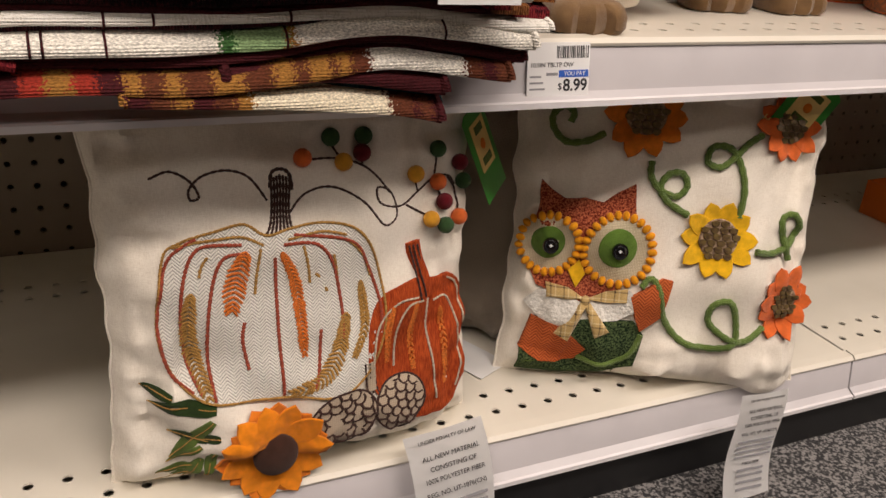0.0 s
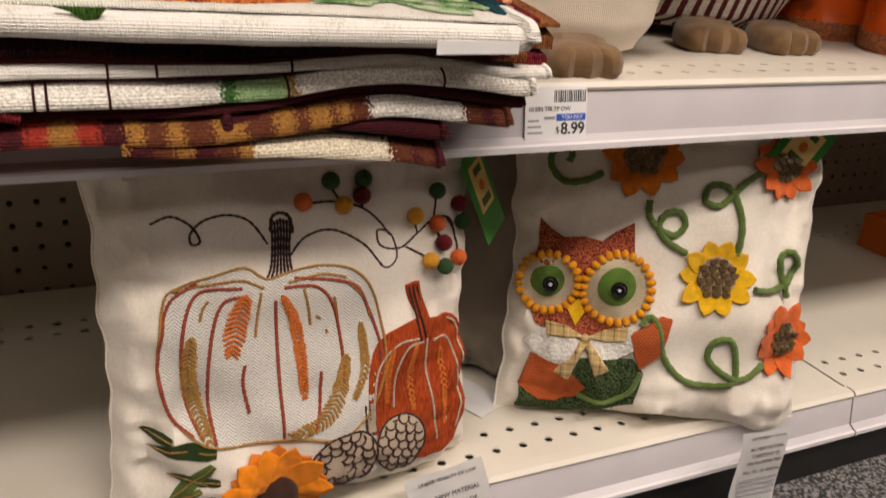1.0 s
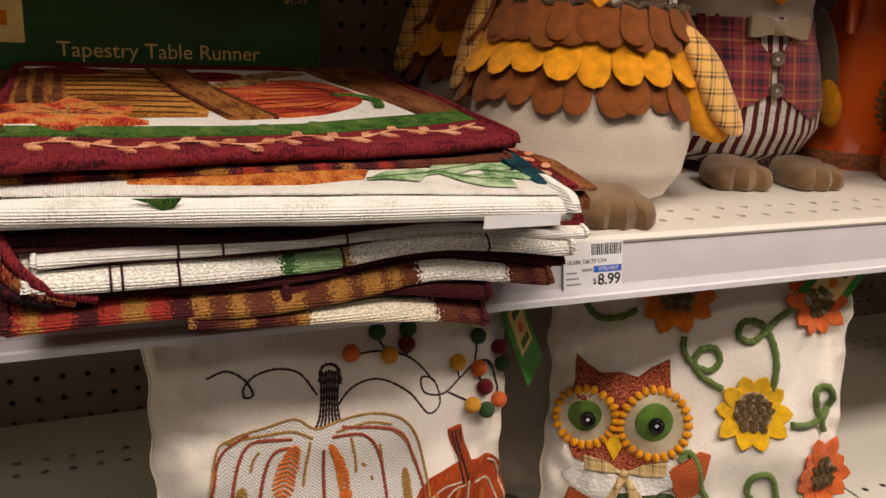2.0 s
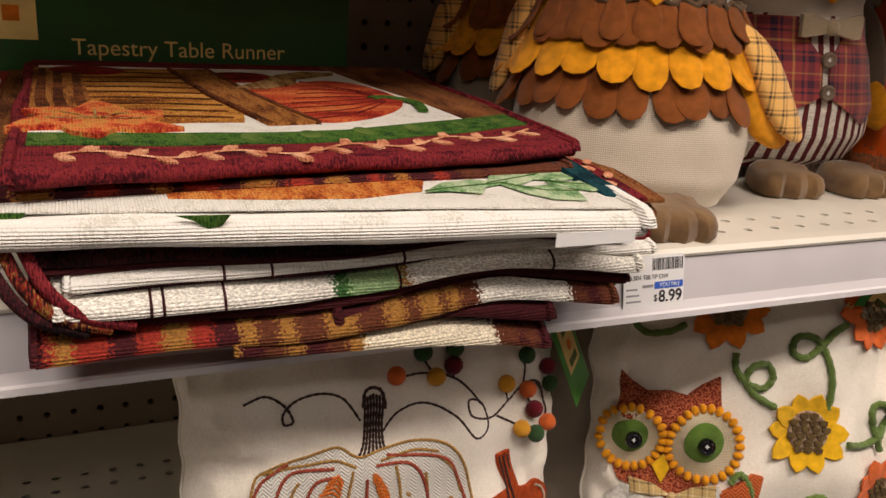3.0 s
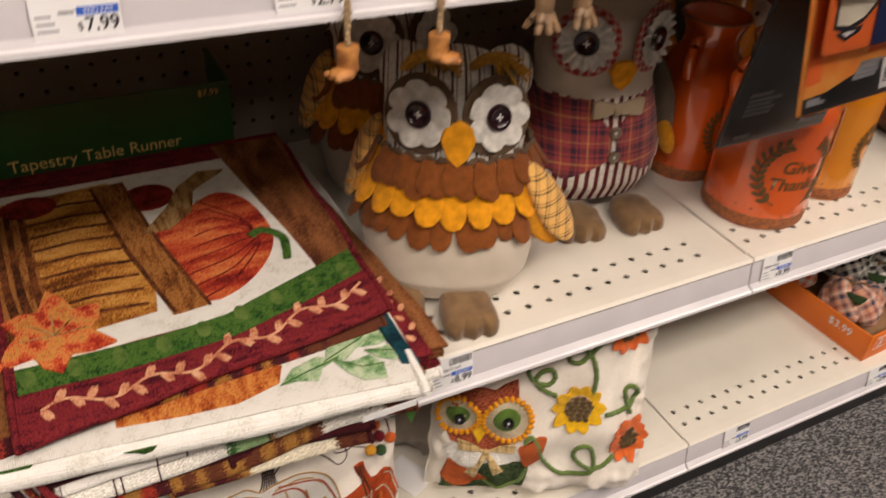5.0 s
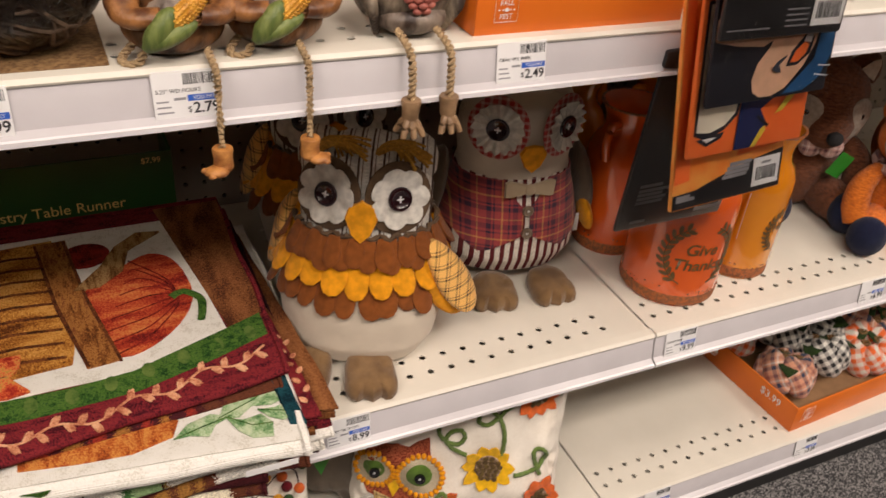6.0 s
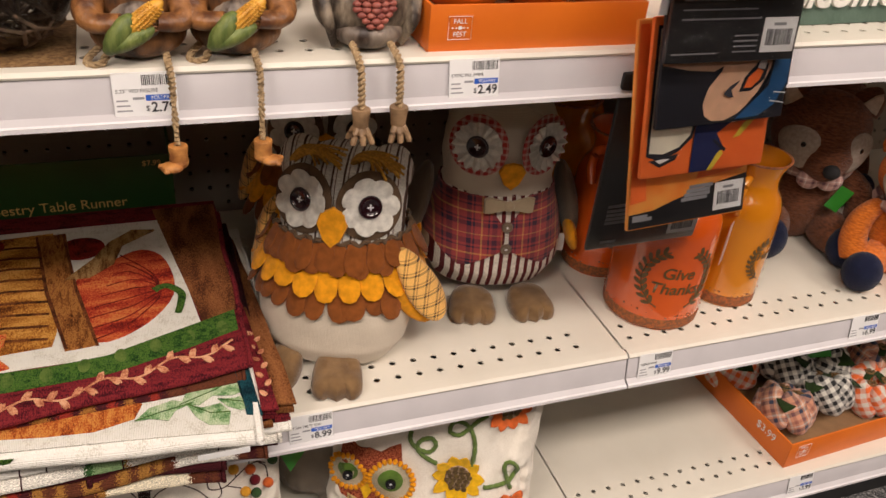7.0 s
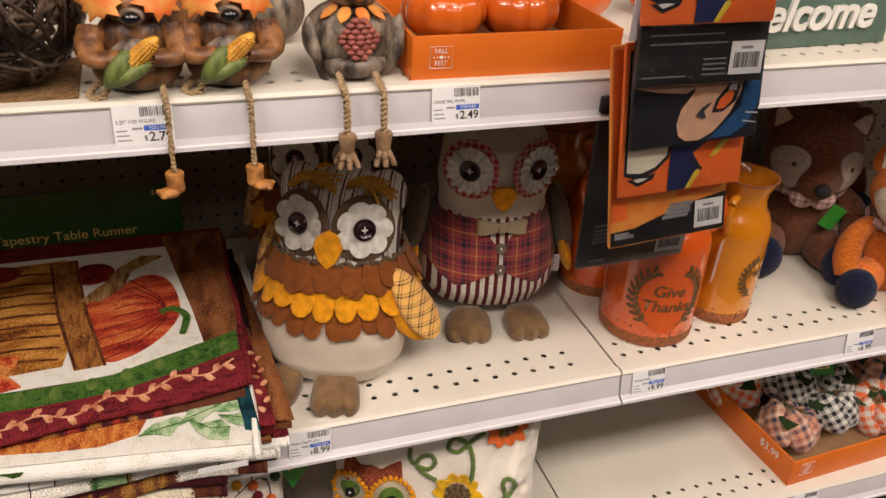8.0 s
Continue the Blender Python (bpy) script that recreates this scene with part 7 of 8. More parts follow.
def open_tray(name, x0, x1, ya, yb, z, h, label, rz=0.0):
    th = thing(name, label, "carton", pose(x0, ya, z, 0, 0, rz))
    w, d, t = x1 - x0, yb - ya, 0.003
    part("front_panel", boxm(0, w, 0, t, 0, h, bevel=0.0006), CARTON, th)
    part("back_panel", boxm(0, w, d - t, d, 0, h, bevel=0.0006), CARTON, th)
    part("side_panel", boxm(0, t, t, d - t, 0, h, bevel=0.0006), CARTON, th)
    part("side_panel", boxm(w - t, w, t, d - t, 0, h, bevel=0.0006), CARTON, th)
    part("tray_floor", boxm(t, w - t, t, d - t, 0.001, 0.004), CARD_IN, th)
    return th


tray = open_tray("display_tray", 1.028, 1.45, 0.016, 0.300, Z1 + 0.0005, 0.050, "orange card display tray of plaid cloth pumpkins", 3.0)
text("$3.99", tray, pose(-0.0012, 0.052, 0.033, 90, 0, -90), 0.019, PAPER)
def fall_fest(th, m, s, frame_=True):
    text("FALL", th, m @ pose(0, s * 0.42, 0), s * 0.46, PAPER)
    text("FEST", th, m @ pose(0, -s * 0.42, 0), s * 0.46, PAPER)
    for k in range(5):
        part("sun_mark", _moved(slab(ring_outline((k - 2) * s * 0.26, 0, s * (0.15 if k == 2 else 0.06), s * (0.13 if k == 2 else 0.06), 12), 0.0003), m), PAPER, th)
    if frame_:
        q = [(-s * 0.8, -s * 0.75), (s * 0.8, -s * 0.75), (s * 0.8, s * 0.75), (-s * 0.8, s * 0.75)]
        p = [m @ Vector((a, b, 0)) for a, b in q + q[:1]]
        part("logo_frame", add_tube(bmesh.new(), p, s * 0.02, 4), PAPER, th)
fall_fest(tray, pose(0.030, -0.0008, 0.030, 90, 0, 0), 0.016)

GINGHAM_ORANGE = plaid_mat("orange_gingham", (0.76, 0.70, 0.62), ((0.0, 0.5, (0.80, 0.15, 0.03)),), 62, axes=("Y", "Z"))
GINGHAM_BLACK = plaid_mat("black_buffalo_check", (0.74, 0.72, 0.66), ((0.0, 0.5, (0.010, 0.010, 0.012)),), 70, axes=("Y", "Z"))
PLAID_PEACH = plaid_mat("peach_flannel_plaid", (0.66, 0.32, 0.20), ((0.1, 0.22, (0.03, 0.04, 0.08)), (0.42, 0.10, (0.78, 0.66, 0.56)), (0.65, 0.18, (0.34, 0.12, 0.09))), 34, axes=("Y", "Z"))
TWINE = mat("brown_twine_stalk", (0.26, 0.15, 0.06), 0.9, (0.12, 0.06, 0.02), 300, bump=0.5)


def cloth_pumpkin(m, r, material, label):
    th = thing("cloth_pumpkin", label, "cloth pumpkin", m, "cloth pumpkins in the tray")
    n = 6
    for k in range(n):
        a = 2 * math.pi * k / n
        bm = add_ball(bmesh.new(), (0, 0, 0), r * 0.36, r * 0.44, r * 0.66, 18, 14)
        for v in bm.verts:
            v.co += Vector((1, 1, 1)) * noise.noise(v.co * 70 + Vector((k, r, 0))) * r * 0.06
        ob = part("stuffed_lobe", bm, material, th)
        ob.matrix_local = Matrix.Rotation(a, 4, "Z") @ Matrix.Translation((r * 0.52, 0, r * 0.62)) @ Matrix.Rotation(radians(34), 4, "X") @ Matrix.Rotation(radians(-10), 4, "Y")
    bm = bmesh.new()
    for q in range(3):
        cx, cy = r * 0.28 * math.cos(q * 2.1), r * 0.28 * math.sin(q * 2.1)
        spiral = [Vector((cx + (0.0015 + 0.0009 * t) * math.cos(t * 0.9), cy + (0.0015 + 0.0009 * t) * math.sin(t * 0.9), r * 1.16 - 0.0003 * t)) for t in range(9)]
        add_tube(bm, spiral, 0.0026, 6)
    part("twine_rose", bm, TWINE, th, "rolled twine roses")
    for q in (0.4, 2.6):
        lf = slab(petal_outline(0, 0, q, 0.004, r * 1.1, r * 0.34, 6), 0.0012, 0, lambda x, y: -6 * (x * x + y * y))
        part("cloth_leaf", _moved(lf, Matrix.Translation((0, 0, r * 1.14))), FELT["deep_leaf"], th, "dark green cloth leaf")
    return th


rnd = random.Random(8)
cloths = [(GINGHAM_ORANGE, "orange gingham cloth pumpkin in the tray"), (PLAID_PEACH, "peach flannel cloth pumpkin in the tray"), (GINGHAM_BLACK, "black buffalo check cloth pumpkin in the tray")]
made = {}
spots = [(0.048, 0.185, 0), (0.052, 0.075, 1), (0.150, 0.090, 2), (0.132, 0.200, 2), (0.245, 0.085, 0), (0.230, 0.195, 1), (0.340, 0.090, 2), (0.330, 0.195, 0), (0.380, 0.230, 1), (0.100, 0.245, 1), (0.100, 0.145, 2), (0.196, 0.140, 2), (0.290, 0.140, 1), (0.345, 0.145, 0)]
for k, (px, py, c) in enumerate(spots):
    m = pose(1.028 + px, 0.018 + py, Z1 + (0.006 if k < 10 else 0.026) + 0.012 * rnd.random(), rnd.uniform(0, 35), rnd.uniform(-20, 20), rnd.uniform(0, 360))
    if c in made:
        copy_thing(made[c], m)
    else:
        made[c] = cloth_pumpkin(m, 0.056, *cloths[c])
hang_tag("pumpkin_hang_tag", "green and cream paper tag lying on cloth pumpkins", pose(1.170, 0.150, Z1 + 0.112, 50, 0, -8), 0.045, 0.034, "")
hang_tag("pumpkin_hang_tag", "green and cream paper tag lying on cloth pumpkins", pose(1.100, 0.262, Z1 + 0.100, 24, 0, 30), 0.045, 0.034, "")

# ---- packets on a hanging strip ----
FILM = bpy.data.materials.new("clear_packet_film")
FILM.use_nodes = True
nt = FILM.node_tree
mixn, tr, gl = nt.nodes.new("ShaderNodeMixShader"), nt.nodes.new("ShaderNodeBsdfTransparent"), nt.nodes.new("ShaderNodeBsdfGlossy")
gl.inputs["Roughness"].default_value = 0.06
fres = nt.nodes.new("ShaderNodeFresnel")
fres.inputs["IOR"].default_value = 1.35
fb = nt.nodes.new("ShaderNodeBump")
fn = nt.nodes.new("ShaderNodeTexNoise")
fn.inputs["Scale"].default_value = 55
fb.inputs["Strength"].default_value = 0.35
fb.inputs["Distance"].default_value = 0.004
nt.links.new(fn.outputs["Fac"], fb.inputs["Height"])
nt.links.new(fb.outputs[0], gl.inputs["Normal"])
nt.links.new(fres.outputs[0], mixn.inputs[0])
nt.links.new(tr.outputs[0], mixn.inputs[1])
nt.links.new(gl.outputs[0], mixn.inputs[2])
nt.links.new(mixn.outputs[0], nt.nodes["Material Output"].inputs["Surface"])
P_BLACK = mat("black_printed_card", (0.012, 0.012, 0.014), 0.35, (0.02, 0.02, 0.022), 30)
P_ORANGE = mat("orange_printed_cloth", (0.90, 0.19, 0.035), 0.6, (0.84, 0.16, 0.028), 40)
P_FLAME = mat("flame_printed_card", (0.92, 0.42, 0.09), 0.5, (0.88, 0.24, 0.03), 28)
P_NAVY = mat("navy_printed_cloth", (0.012, 0.02, 0.10), 0.6)
P_SKY = mat("blue_printed_cloth", (0.015, 0.10, 0.26), 0.6)
P_PEACH = mat("peach_printed_cloth", (0.80, 0.50, 0.33), 0.6)
P_CREAM = mat("cream_printed_cloth", (0.82, 0.76, 0.62), 0.6)
P_YEL = mat("yellow_printed_trim", (0.78, 0.62, 0.06), 0.6)


def packet(m, w, h, base, shapes, label, barcode=None, lines=()):
    """A flat packet: folded cloth with printed shapes in a clear sleeve. x across, y up from its bottom, z to the front."""
    th = thing("flag_packet", label, "packet", m, "packets on the hanging strip")
    part("folded_cloth", boxm(-w / 2, w / 2, 0, h, -0.006, 0.0, bevel=0.0025), base, th)
    for k, (ol, mt) in enumerate(shapes):
        part("printed_shape", slab([(a * w, b * h) for a, b in ol], 0.0003, 0.0002 + 0.0003 * k), mt, th)
    for ln, (a, b, l) in enumerate(lines):
        part("print_bar", boxm(a * w, (a + l) * w, b * h, b * h + h * 0.018, 0.0002, 0.0006), GREY_INK, th)
    if barcode:
        bx, by = barcode[0] * w, barcode[1] * h
        part("barcode_label", boxm(bx, bx + 0.034, by, by + 0.030, 0.0004, 0.0009), PAPER, th, "white barcode sticker")
        rn = random.Random(int(w * 1e4))
        x = bx + 0.004
        while x < bx + 0.030:
            ww = rn.choice((0.0004, 0.0008, 0.0012))
            part("bar", boxm(x, x + ww, by + 0.006, by + 0.020, 0.0009, 0.0012), INK, th)
            x += ww + rn.choice((0.0006, 0.0010))
        part("print_bar", boxm(bx + 0.010, bx + 0.022, by + 0.023, by + 0.0255, 0.0009, 0.0012), GREY_INK, th)
    bm = bmesh.new()
    g = []
    for j in range(9):
        row = []
        for i in range(11):
            u, v = i / 10, j / 8
            row.append(bm.verts.new((-w / 2 - 0.003 + (w + 0.006) * u, -0.004 + (h + 0.008) * v, 0.0030 + 0.0016 * noise.noise(Vector((u * 3, v * 3, w * 90 + h * 70))))))
        g.append(row)
    for j in range(8):
        for i in range(10):
            bm.faces.new((g[j][i], g[j][i + 1], g[j + 1][i + 1], g[j + 1][i]))
    part("clear_sleeve", bm, FILM, th, "clear plastic sleeve")
    return th


P_DARK = mat("blue_black_printed_cloth", (0.012, 0.013, 0.022), 0.6)
ORANGE_SHAPES = [([(-0.47, 0.15), (-0.36, 0.11), (-0.22, 0.16), (-0.12, 0.24), (-0.10, 0.34), (-0.10, 0.95), (-0.47, 0.95)], P_DARK),
                 ([(-0.45, 0.17), (-0.34, 0.155), (-0.22, 0.19), (-0.14, 0.26), (-0.125, 0.36), (-0.125, 0.93), (-0.45, 0.93)], P_CREAM),
                 ([(-0.45, 0.12), (-0.36, 0.07), (-0.24, 0.11), (-0.22, 0.15), (-0.34, 0.13)], P_DARK), ([(-0.40, 0.12), (-0.36, 0.095), (-0.28, 0.12), (-0.34, 0.125)], PAPER),
                 ([(-0.12, 0.02), (-0.10, 0.95), (0.30, 0.95), (0.20, 0.52), (0.06, 0.44), (0.05, 0.34), (0.14, 0.24), (0.06, 0.10), (0.02, 0.02)], P_NAVY),
                 ([(0.02, 0.02), (0.06, 0.02), (0.14, 0.18), (0.12, 0.22), (0.09, 0.19)], P_YEL), ([(0.20, 0.33), (0.26, 0.35), (0.36, 0.50), (0.34, 0.54), (0.28, 0.48)], P_YEL), ([(0.145, 0.20), (0.155, 0.23), (0.05, 0.345), (0.035, 0.33)], P_DARK)]
NAVY_SHAPES = [([(-0.49, 0.74), (-0.30, 0.66), (-0.10, 0.62), (0.0, 0.70), (0.0, 0.98), (-0.49, 0.98)], P_PEACH),
               ([(-0.14, 0.12), (-0.16, 0.26), (-0.13, 0.44), (-0.04, 0.62), (0.02, 0.98), (0.36, 0.98), (0.34, 0.60), (0.26, 0.34), (0.14, 0.12), (0.02, 0.04), (-0.08, 0.05)], P_PEACH),
               ([(0.11, 0.36), (0.14, 0.52), (0.24, 0.70), (0.32, 0.66), (0.30, 0.48), (0.20, 0.36)], P_DARK), ([(0.14, 0.40), (0.17, 0.52), (0.24, 0.62), (0.28, 0.58), (0.26, 0.48), (0.20, 0.40)], P_ORANGE), ([(0.23, 0.62), (0.25, 0.72), (0.30, 0.70), (0.29, 0.60)], PAPER),
               ([(0.06, 0.04), (0.16, 0.12), (0.28, 0.30), (0.35, 0.58), (0.36, 0.98), (0.49, 0.98), (0.49, 0.40), (0.42, 0.16), (0.30, 0.05)], P_DARK), ([(0.10, 0.05), (0.20, 0.13), (0.31, 0.30), (0.38, 0.58), (0.38, 0.96), (0.48, 0.96), (0.48, 0.44), (0.40, 0.18), (0.28, 0.06)], P_SKY),
               ([(0.36, 0.22), (0.48, 0.18), (0.48, 0.19), (0.36, 0.235)], PAPER), ([(0.38, 0.32), (0.48, 0.30), (0.48, 0.31), (0.38, 0.335)], PAPER),
               ([(-0.02, 0.36), (0.02, 0.44), (0.09, 0.50), (0.09, 0.48), (0.03, 0.42), (0.01, 0.36), (0.06, 0.31), (0.02, 0.32)], P_DARK)]
ORANGE_SHAPES = ORANGE_SHAPES[:4] + [([(a, b * 0.64) for a, b in ol], mt) for ol, mt in ORANGE_SHAPES[4:]]
NAVY_SHAPES = [([(a, b * 0.64) for a, b in ol], mt) for ol, mt in NAVY_SHAPES]
packet(frame_matrix((0.662, 0.029, 0.6035), -5.6, -13, 6), 0.134, 0.240, P_BLACK, [], "black card packet behind the other packets", (0.22, 0.05), [(-0.38, 0.27, 0.20), (-0.38, 0.24, 0.30), (-0.38, 0.215, 0.22), (-0.38, 0.19, 0.26), (-0.38, 0.165, 0.24), (-0.38, 0.04, 0.14)])
packet(frame_matrix((0.642, -0.061, 0.688), 0, 10, 3.5), 0.138, 0.205, P_FLAME, [([(-0.49, 0.01), (-0.49, 0.085), (-0.3, 0.09), (-0.1, 0.13), (0.2, 0.18), (0.49, 0.21), (0.49, 0.01)], P_BLACK), ([(0.05, 0.22), (0.12, 0.36), (0.45, 0.40), (0.45, 0.24)], P_ORANGE), ([(-0.49, 0.14), (-0.36, 0.15), (-0.38, 0.45), (-0.42, 0.98), (-0.49, 0.98)], P_ORANGE)], "orange flame printed packet with a black base", (0.22, 0.035), [(-0.40, 0.36, 0.5), (-0.40, 0.32, 0.4), (0.0, 0.17, 0.2), (-0.02, 0.15, 0.2), (-0.04, 0.13, 0.22), (-0.06, 0.11, 0.22), (-0.46, 0.06, 0.12), (-0.46, 0.045, 0.16)])
packet(frame_matrix((0.639, -0.068, 0.748), 0, 9, 2), 0.140, 0.150, P_ORANGE, ORANGE_SHAPES, "orange and navy printed flag in a clear sleeve")
packet(frame_matrix((0.637, -0.076, 0.802), -2, 8, 3), 0.136, 0.125, P_DARK, NAVY_SHAPES, "navy and peach printed flag in a clear sleeve")
packet(frame_matrix((0.622, -0.084, 0.8645), -3, 6, 1), 0.130, 0.066, P_BLACK, [], "black backed packet with a barcode sticker", (0.21, 0.12), [(-0.42, 0.80, 0.36), (-0.42, 0.68, 0.56), (-0.42, 0.56, 0.60), (0.0, 0.34, 0.18), (0.0, 0.27, 0.18), (0.0, 0.20, 0.18), (0.0, 0.13, 0.18), (-0.46, 0.12, 0.34)])
packet(frame_matrix((0.612, -0.092, 0.922), -3, 6, 1), 0.130, 0.150, P_ORANGE, ORANGE_SHAPES, "orange and navy printed flag in a clear sleeve")
sp = part("hanging_strip", boxm(0.556, 0.564, -0.060, -0.0585, 0.90, 1.60), CLEAR)
tagged(sp, "clear plastic merchandising strip holding packets", "hanging strip")

# ---- figures on the upper shelf ----
WOODY = mat("painted_brown_resin", (0.26, 0.115, 0.040), 0.42, (0.035, 0.017, 0.010), 34, 8, bump=0.6, bscale=160, lo=0.38, hi=0.62, stretch=(1.6, 1.6, 0.5))
WOODY_ARM = mat("tan_painted_resin", (0.36, 0.155, 0.048), 0.42, (0.10, 0.036, 0.014), 48, 8, bump=0.6, bscale=180, lo=0.36, hi=0.62, stretch=(1.4, 1.4, 0.6))
BELLY = mat("grey_brown_painted_belly", (0.30, 0.24, 0.19), 0.45, (0.035, 0.020, 0.014), 70, 8, bump=0.7, bscale=220, lo=0.36, hi=0.64, stretch=(1, 1, 0.22))
CORN = mat("painted_corn", (0.75, 0.40, 0.05), 0.45, (0.55, 0.25, 0.02), 120)
HUSK = mat("painted_green_husk", (0.22, 0.26, 0.07), 0.5, (0.08, 0.12, 0.025), 60, 6, bump=0.6, bscale=160, stretch=(2.2, 2.2, 0.4))
ROPE = mat("jute_rope", (0.50, 0.36, 0.20), 0.9, (0.28, 0.18, 0.09), 500, bump=0.6, bscale=900)
FOOT_WOOD = mat("orange_tan_resin", (0.56, 0.25, 0.065), 0.5, (0.24, 0.085, 0.022), 70, 7, bump=0.5, bscale=200)
MAPLE = mat("painted_maple_leaf", (0.80, 0.17, 0.03), 0.5, (0.75, 0.36, 0.08), 60, 5)
FEATHER_GREY = mat("grey_painted_feathers", (0.27, 0.215, 0.155), 0.5, (0.030, 0.019, 0.013), 90, 8, bump=0.8, bscale=240, lo=0.38, hi=0.62, stretch=(1, 1, 0.35))
PINK_CHEST = mat("rose_painted_scales", (0.40, 0.12, 0.085), 0.5, (0.22, 0.05, 0.04), 90)
TWIG = mat("brown_twig", (0.21, 0.14, 0.09), 0.8, (0.07, 0.042, 0.026), 90, 5, bump=0.5, bscale=400)


def rope(bm, pts, r, turns=90.0):
    """Two strands laid round each other."""
    p = smooth_path(pts, 10)
    for s in (0, math.pi):
        d = 0.0
        q = []
        for i, a in enumerate(p):
            if i:
                d += (a - p[i - 1]).length
            t = (p[min(i + 1, len(p) - 1)] - p[max(i - 1, 0)]).normalized()
            u = t.cross(Vector((0.2, 1, 0.1))).normalized()
            v = t.cross(u)
            w = d * 2 * math.pi * turns + s
            q.append(a + u * math.cos(w) * r * 0.55 + v * math.sin(w) * r * 0.55)
        add_tube(bm, q, r * 0.62, 6)
    return bm


def boot(bm, base, flip):
    """A little carved foot: ankle, heel and toes. base: top of the ankle."""
    x, y, z = base
    lathe_bm = [(0, 0), (0.0085, 0), (0.0092, -0.002), (0.0082, -0.012), (0.0088, -0.020)]
    t = bmesh.new()
    lathe(t, lathe_bm, 16, Matrix.Translation(base))
    me = bpy.data.meshes.new("tmp")
    t.to_mesh(me)
    t.free()
    bm.from_mesh(me)
    bpy.data.meshes.remove(me)
    add_ball(bm, (x, y, z - 0.022), 0.0090, 0.0095, 0.0085, 16, 10)
    add_ball(bm, (x + flip * 0.007, y - 0.006, z - 0.025), 0.0105, 0.0090, 0.0062, 16, 10, Matrix.Rotation(flip * 0.5, 4, "Z"))
    for k in range(3):
        add_ball(bm, (x + flip * (0.012 + 0.002 * k), y - 0.012 + 0.006 * k, z - 0.0265), 0.0036, 0.0036, 0.0034, 10, 7)
    return bm


def beaver(m, rope_x, foot_flip, label, drop, s=0.86, sz=0.66):
    """A sitting forest animal with a corn cob, and legs of rope that hang over the shelf edge. z up, front towards -y."""
    th = thing("rope_leg_animal", label, "figurine", m @ Matrix.Diagonal((s, s, sz, 1)), "rope-legged figurines")
    drop /= sz
    bm = add_ball(bmesh.new(), (0, 0, 0.030), 0.043, 0.036, 0.032, 28, 18)
    part("lower_body", bm, WOODY, th)
    part("upper_body", add_ball(bmesh.new(), (0, 0.002, 0.066), 0.035, 0.029, 0.038, 26, 18), WOODY, th)
    part("belly", add_ball(bmesh.new(), (0, -0.012, 0.044), 0.026, 0.026, 0.036, 22, 16), BELLY, th, "grey brown brushed belly")
    part("head", add_ball(bmesh.new(), (0, -0.004, 0.110), 0.027, 0.027, 0.026, 24, 16), WOODY, th)
    part("muzzle", add_ball(bmesh.new(), (0, -0.028, 0.102), 0.0125, 0.012, 0.011, 18, 12), BELLY, th)
    part("nose", add_ball(bmesh.new(), (0, -0.0420, 0.104), 0.0092, 0.0070, 0.0085, 16, 10), BLACK_BTN, th, "black painted nose")
    for sx in (-1, 1):
        part("ear", add_ball(bmesh.new(), (sx * 0.020, 0.002, 0.134), 0.009, 0.006, 0.009, 14, 10), WOODY, th)
        part("eye", add_ball(bmesh.new(), (sx * 0.011, -0.026, 0.117), 0.0032, 0.0025, 0.0035, 12, 8), BLACK_BTN, th)
        arm = smooth_path([(sx * 0.036, -0.002, 0.078), (sx * 0.041, -0.020, 0.060), (sx * 0.034, -0.032, 0.052), (sx * 0.014, -0.038, 0.054)], 5)
        part("arm", add_tube(bmesh.new(), arm, 0.0145, 12, taper=lambda t: 1.05 - 0.35 * t), WOODY_ARM, th)
        bm = bmesh.new()
        for k in range(4):
            add_ball(bm, (sx * 0.011, -0.042, 0.060 - 0.0045 * k), 0.0065, 0.004, 0.0024, 10, 7)
        part("paw", bm, WOODY_ARM, th)
        ol = []
        for k in range(20):
            a = 2 * math.pi * k / 20
            r = 0.024 * (1.0 if k % 4 == 0 else 0.62 if k % 2 else 0.78)
            ol.append((r * math.cos(a) * 1.25, r * math.sin(a)))
        part("maple_leaf", _moved(slab(ol, 0.0018, 0, lambda x, y: -8 * x * x), Matrix.Translation((sx * 0.026, -0.024, 0.118)) @ Matrix.Rotation(radians(78), 4, "X") @ Matrix.Rotation(sx * 0.5, 4, "Y") @ Matrix.Rotation(sx * -0.5, 4, "Z")), MAPLE, th, "orange painted maple leaf")
    # corn cob with husk, held aslant
    mc = Matrix.Translation((-0.006, -0.044, 0.050)) @ Matrix.Rotation(radians(40), 4, "Y")
    part("corn_cob", _moved(add_ball(bmesh.new(), (0, 0, 0.012), 0.0095, 0.0085, 0.030, 18, 14), mc), CORN, th, "yellow corn cob")
    bm = bmesh.new()
    for k in range(7):
        for j in range(9):
            a = -math.pi * (0.1 + 0.8 * k / 6)
            z = 0.004 + j * 0.0036
            rr = math.sqrt(max(0.1, 1 - ((z - 0.012) / 0.030) ** 2))
            add_ball(bm, (0.0095 * rr * math.cos(a), 0.0085 * rr * math.sin(a), z), 0.0017, 0.0013, 0.0017, 6, 4)
    part("kernel_rows", _moved(bm, mc), CORN, th)
    for a0 in (-0.7, 0.9):
        part("husk_leaf", _moved(add_ball(bmesh.new(), (a0 * 0.006, -0.001, -0.012), 0.0105, 0.0105, 0.026, 16, 12, Matrix.Rotation(a0 * 0.35, 4, "Y")), mc), HUSK, th, "green husk leaf")
    tail = smooth_path([(-0.034, -0.010, 0.016), (-0.046, -0.022, 0.006), (-0.044, -0.034, 0.004), (-0.034, -0.036, 0.007), (-0.030, -0.030, 0.014)], 6)
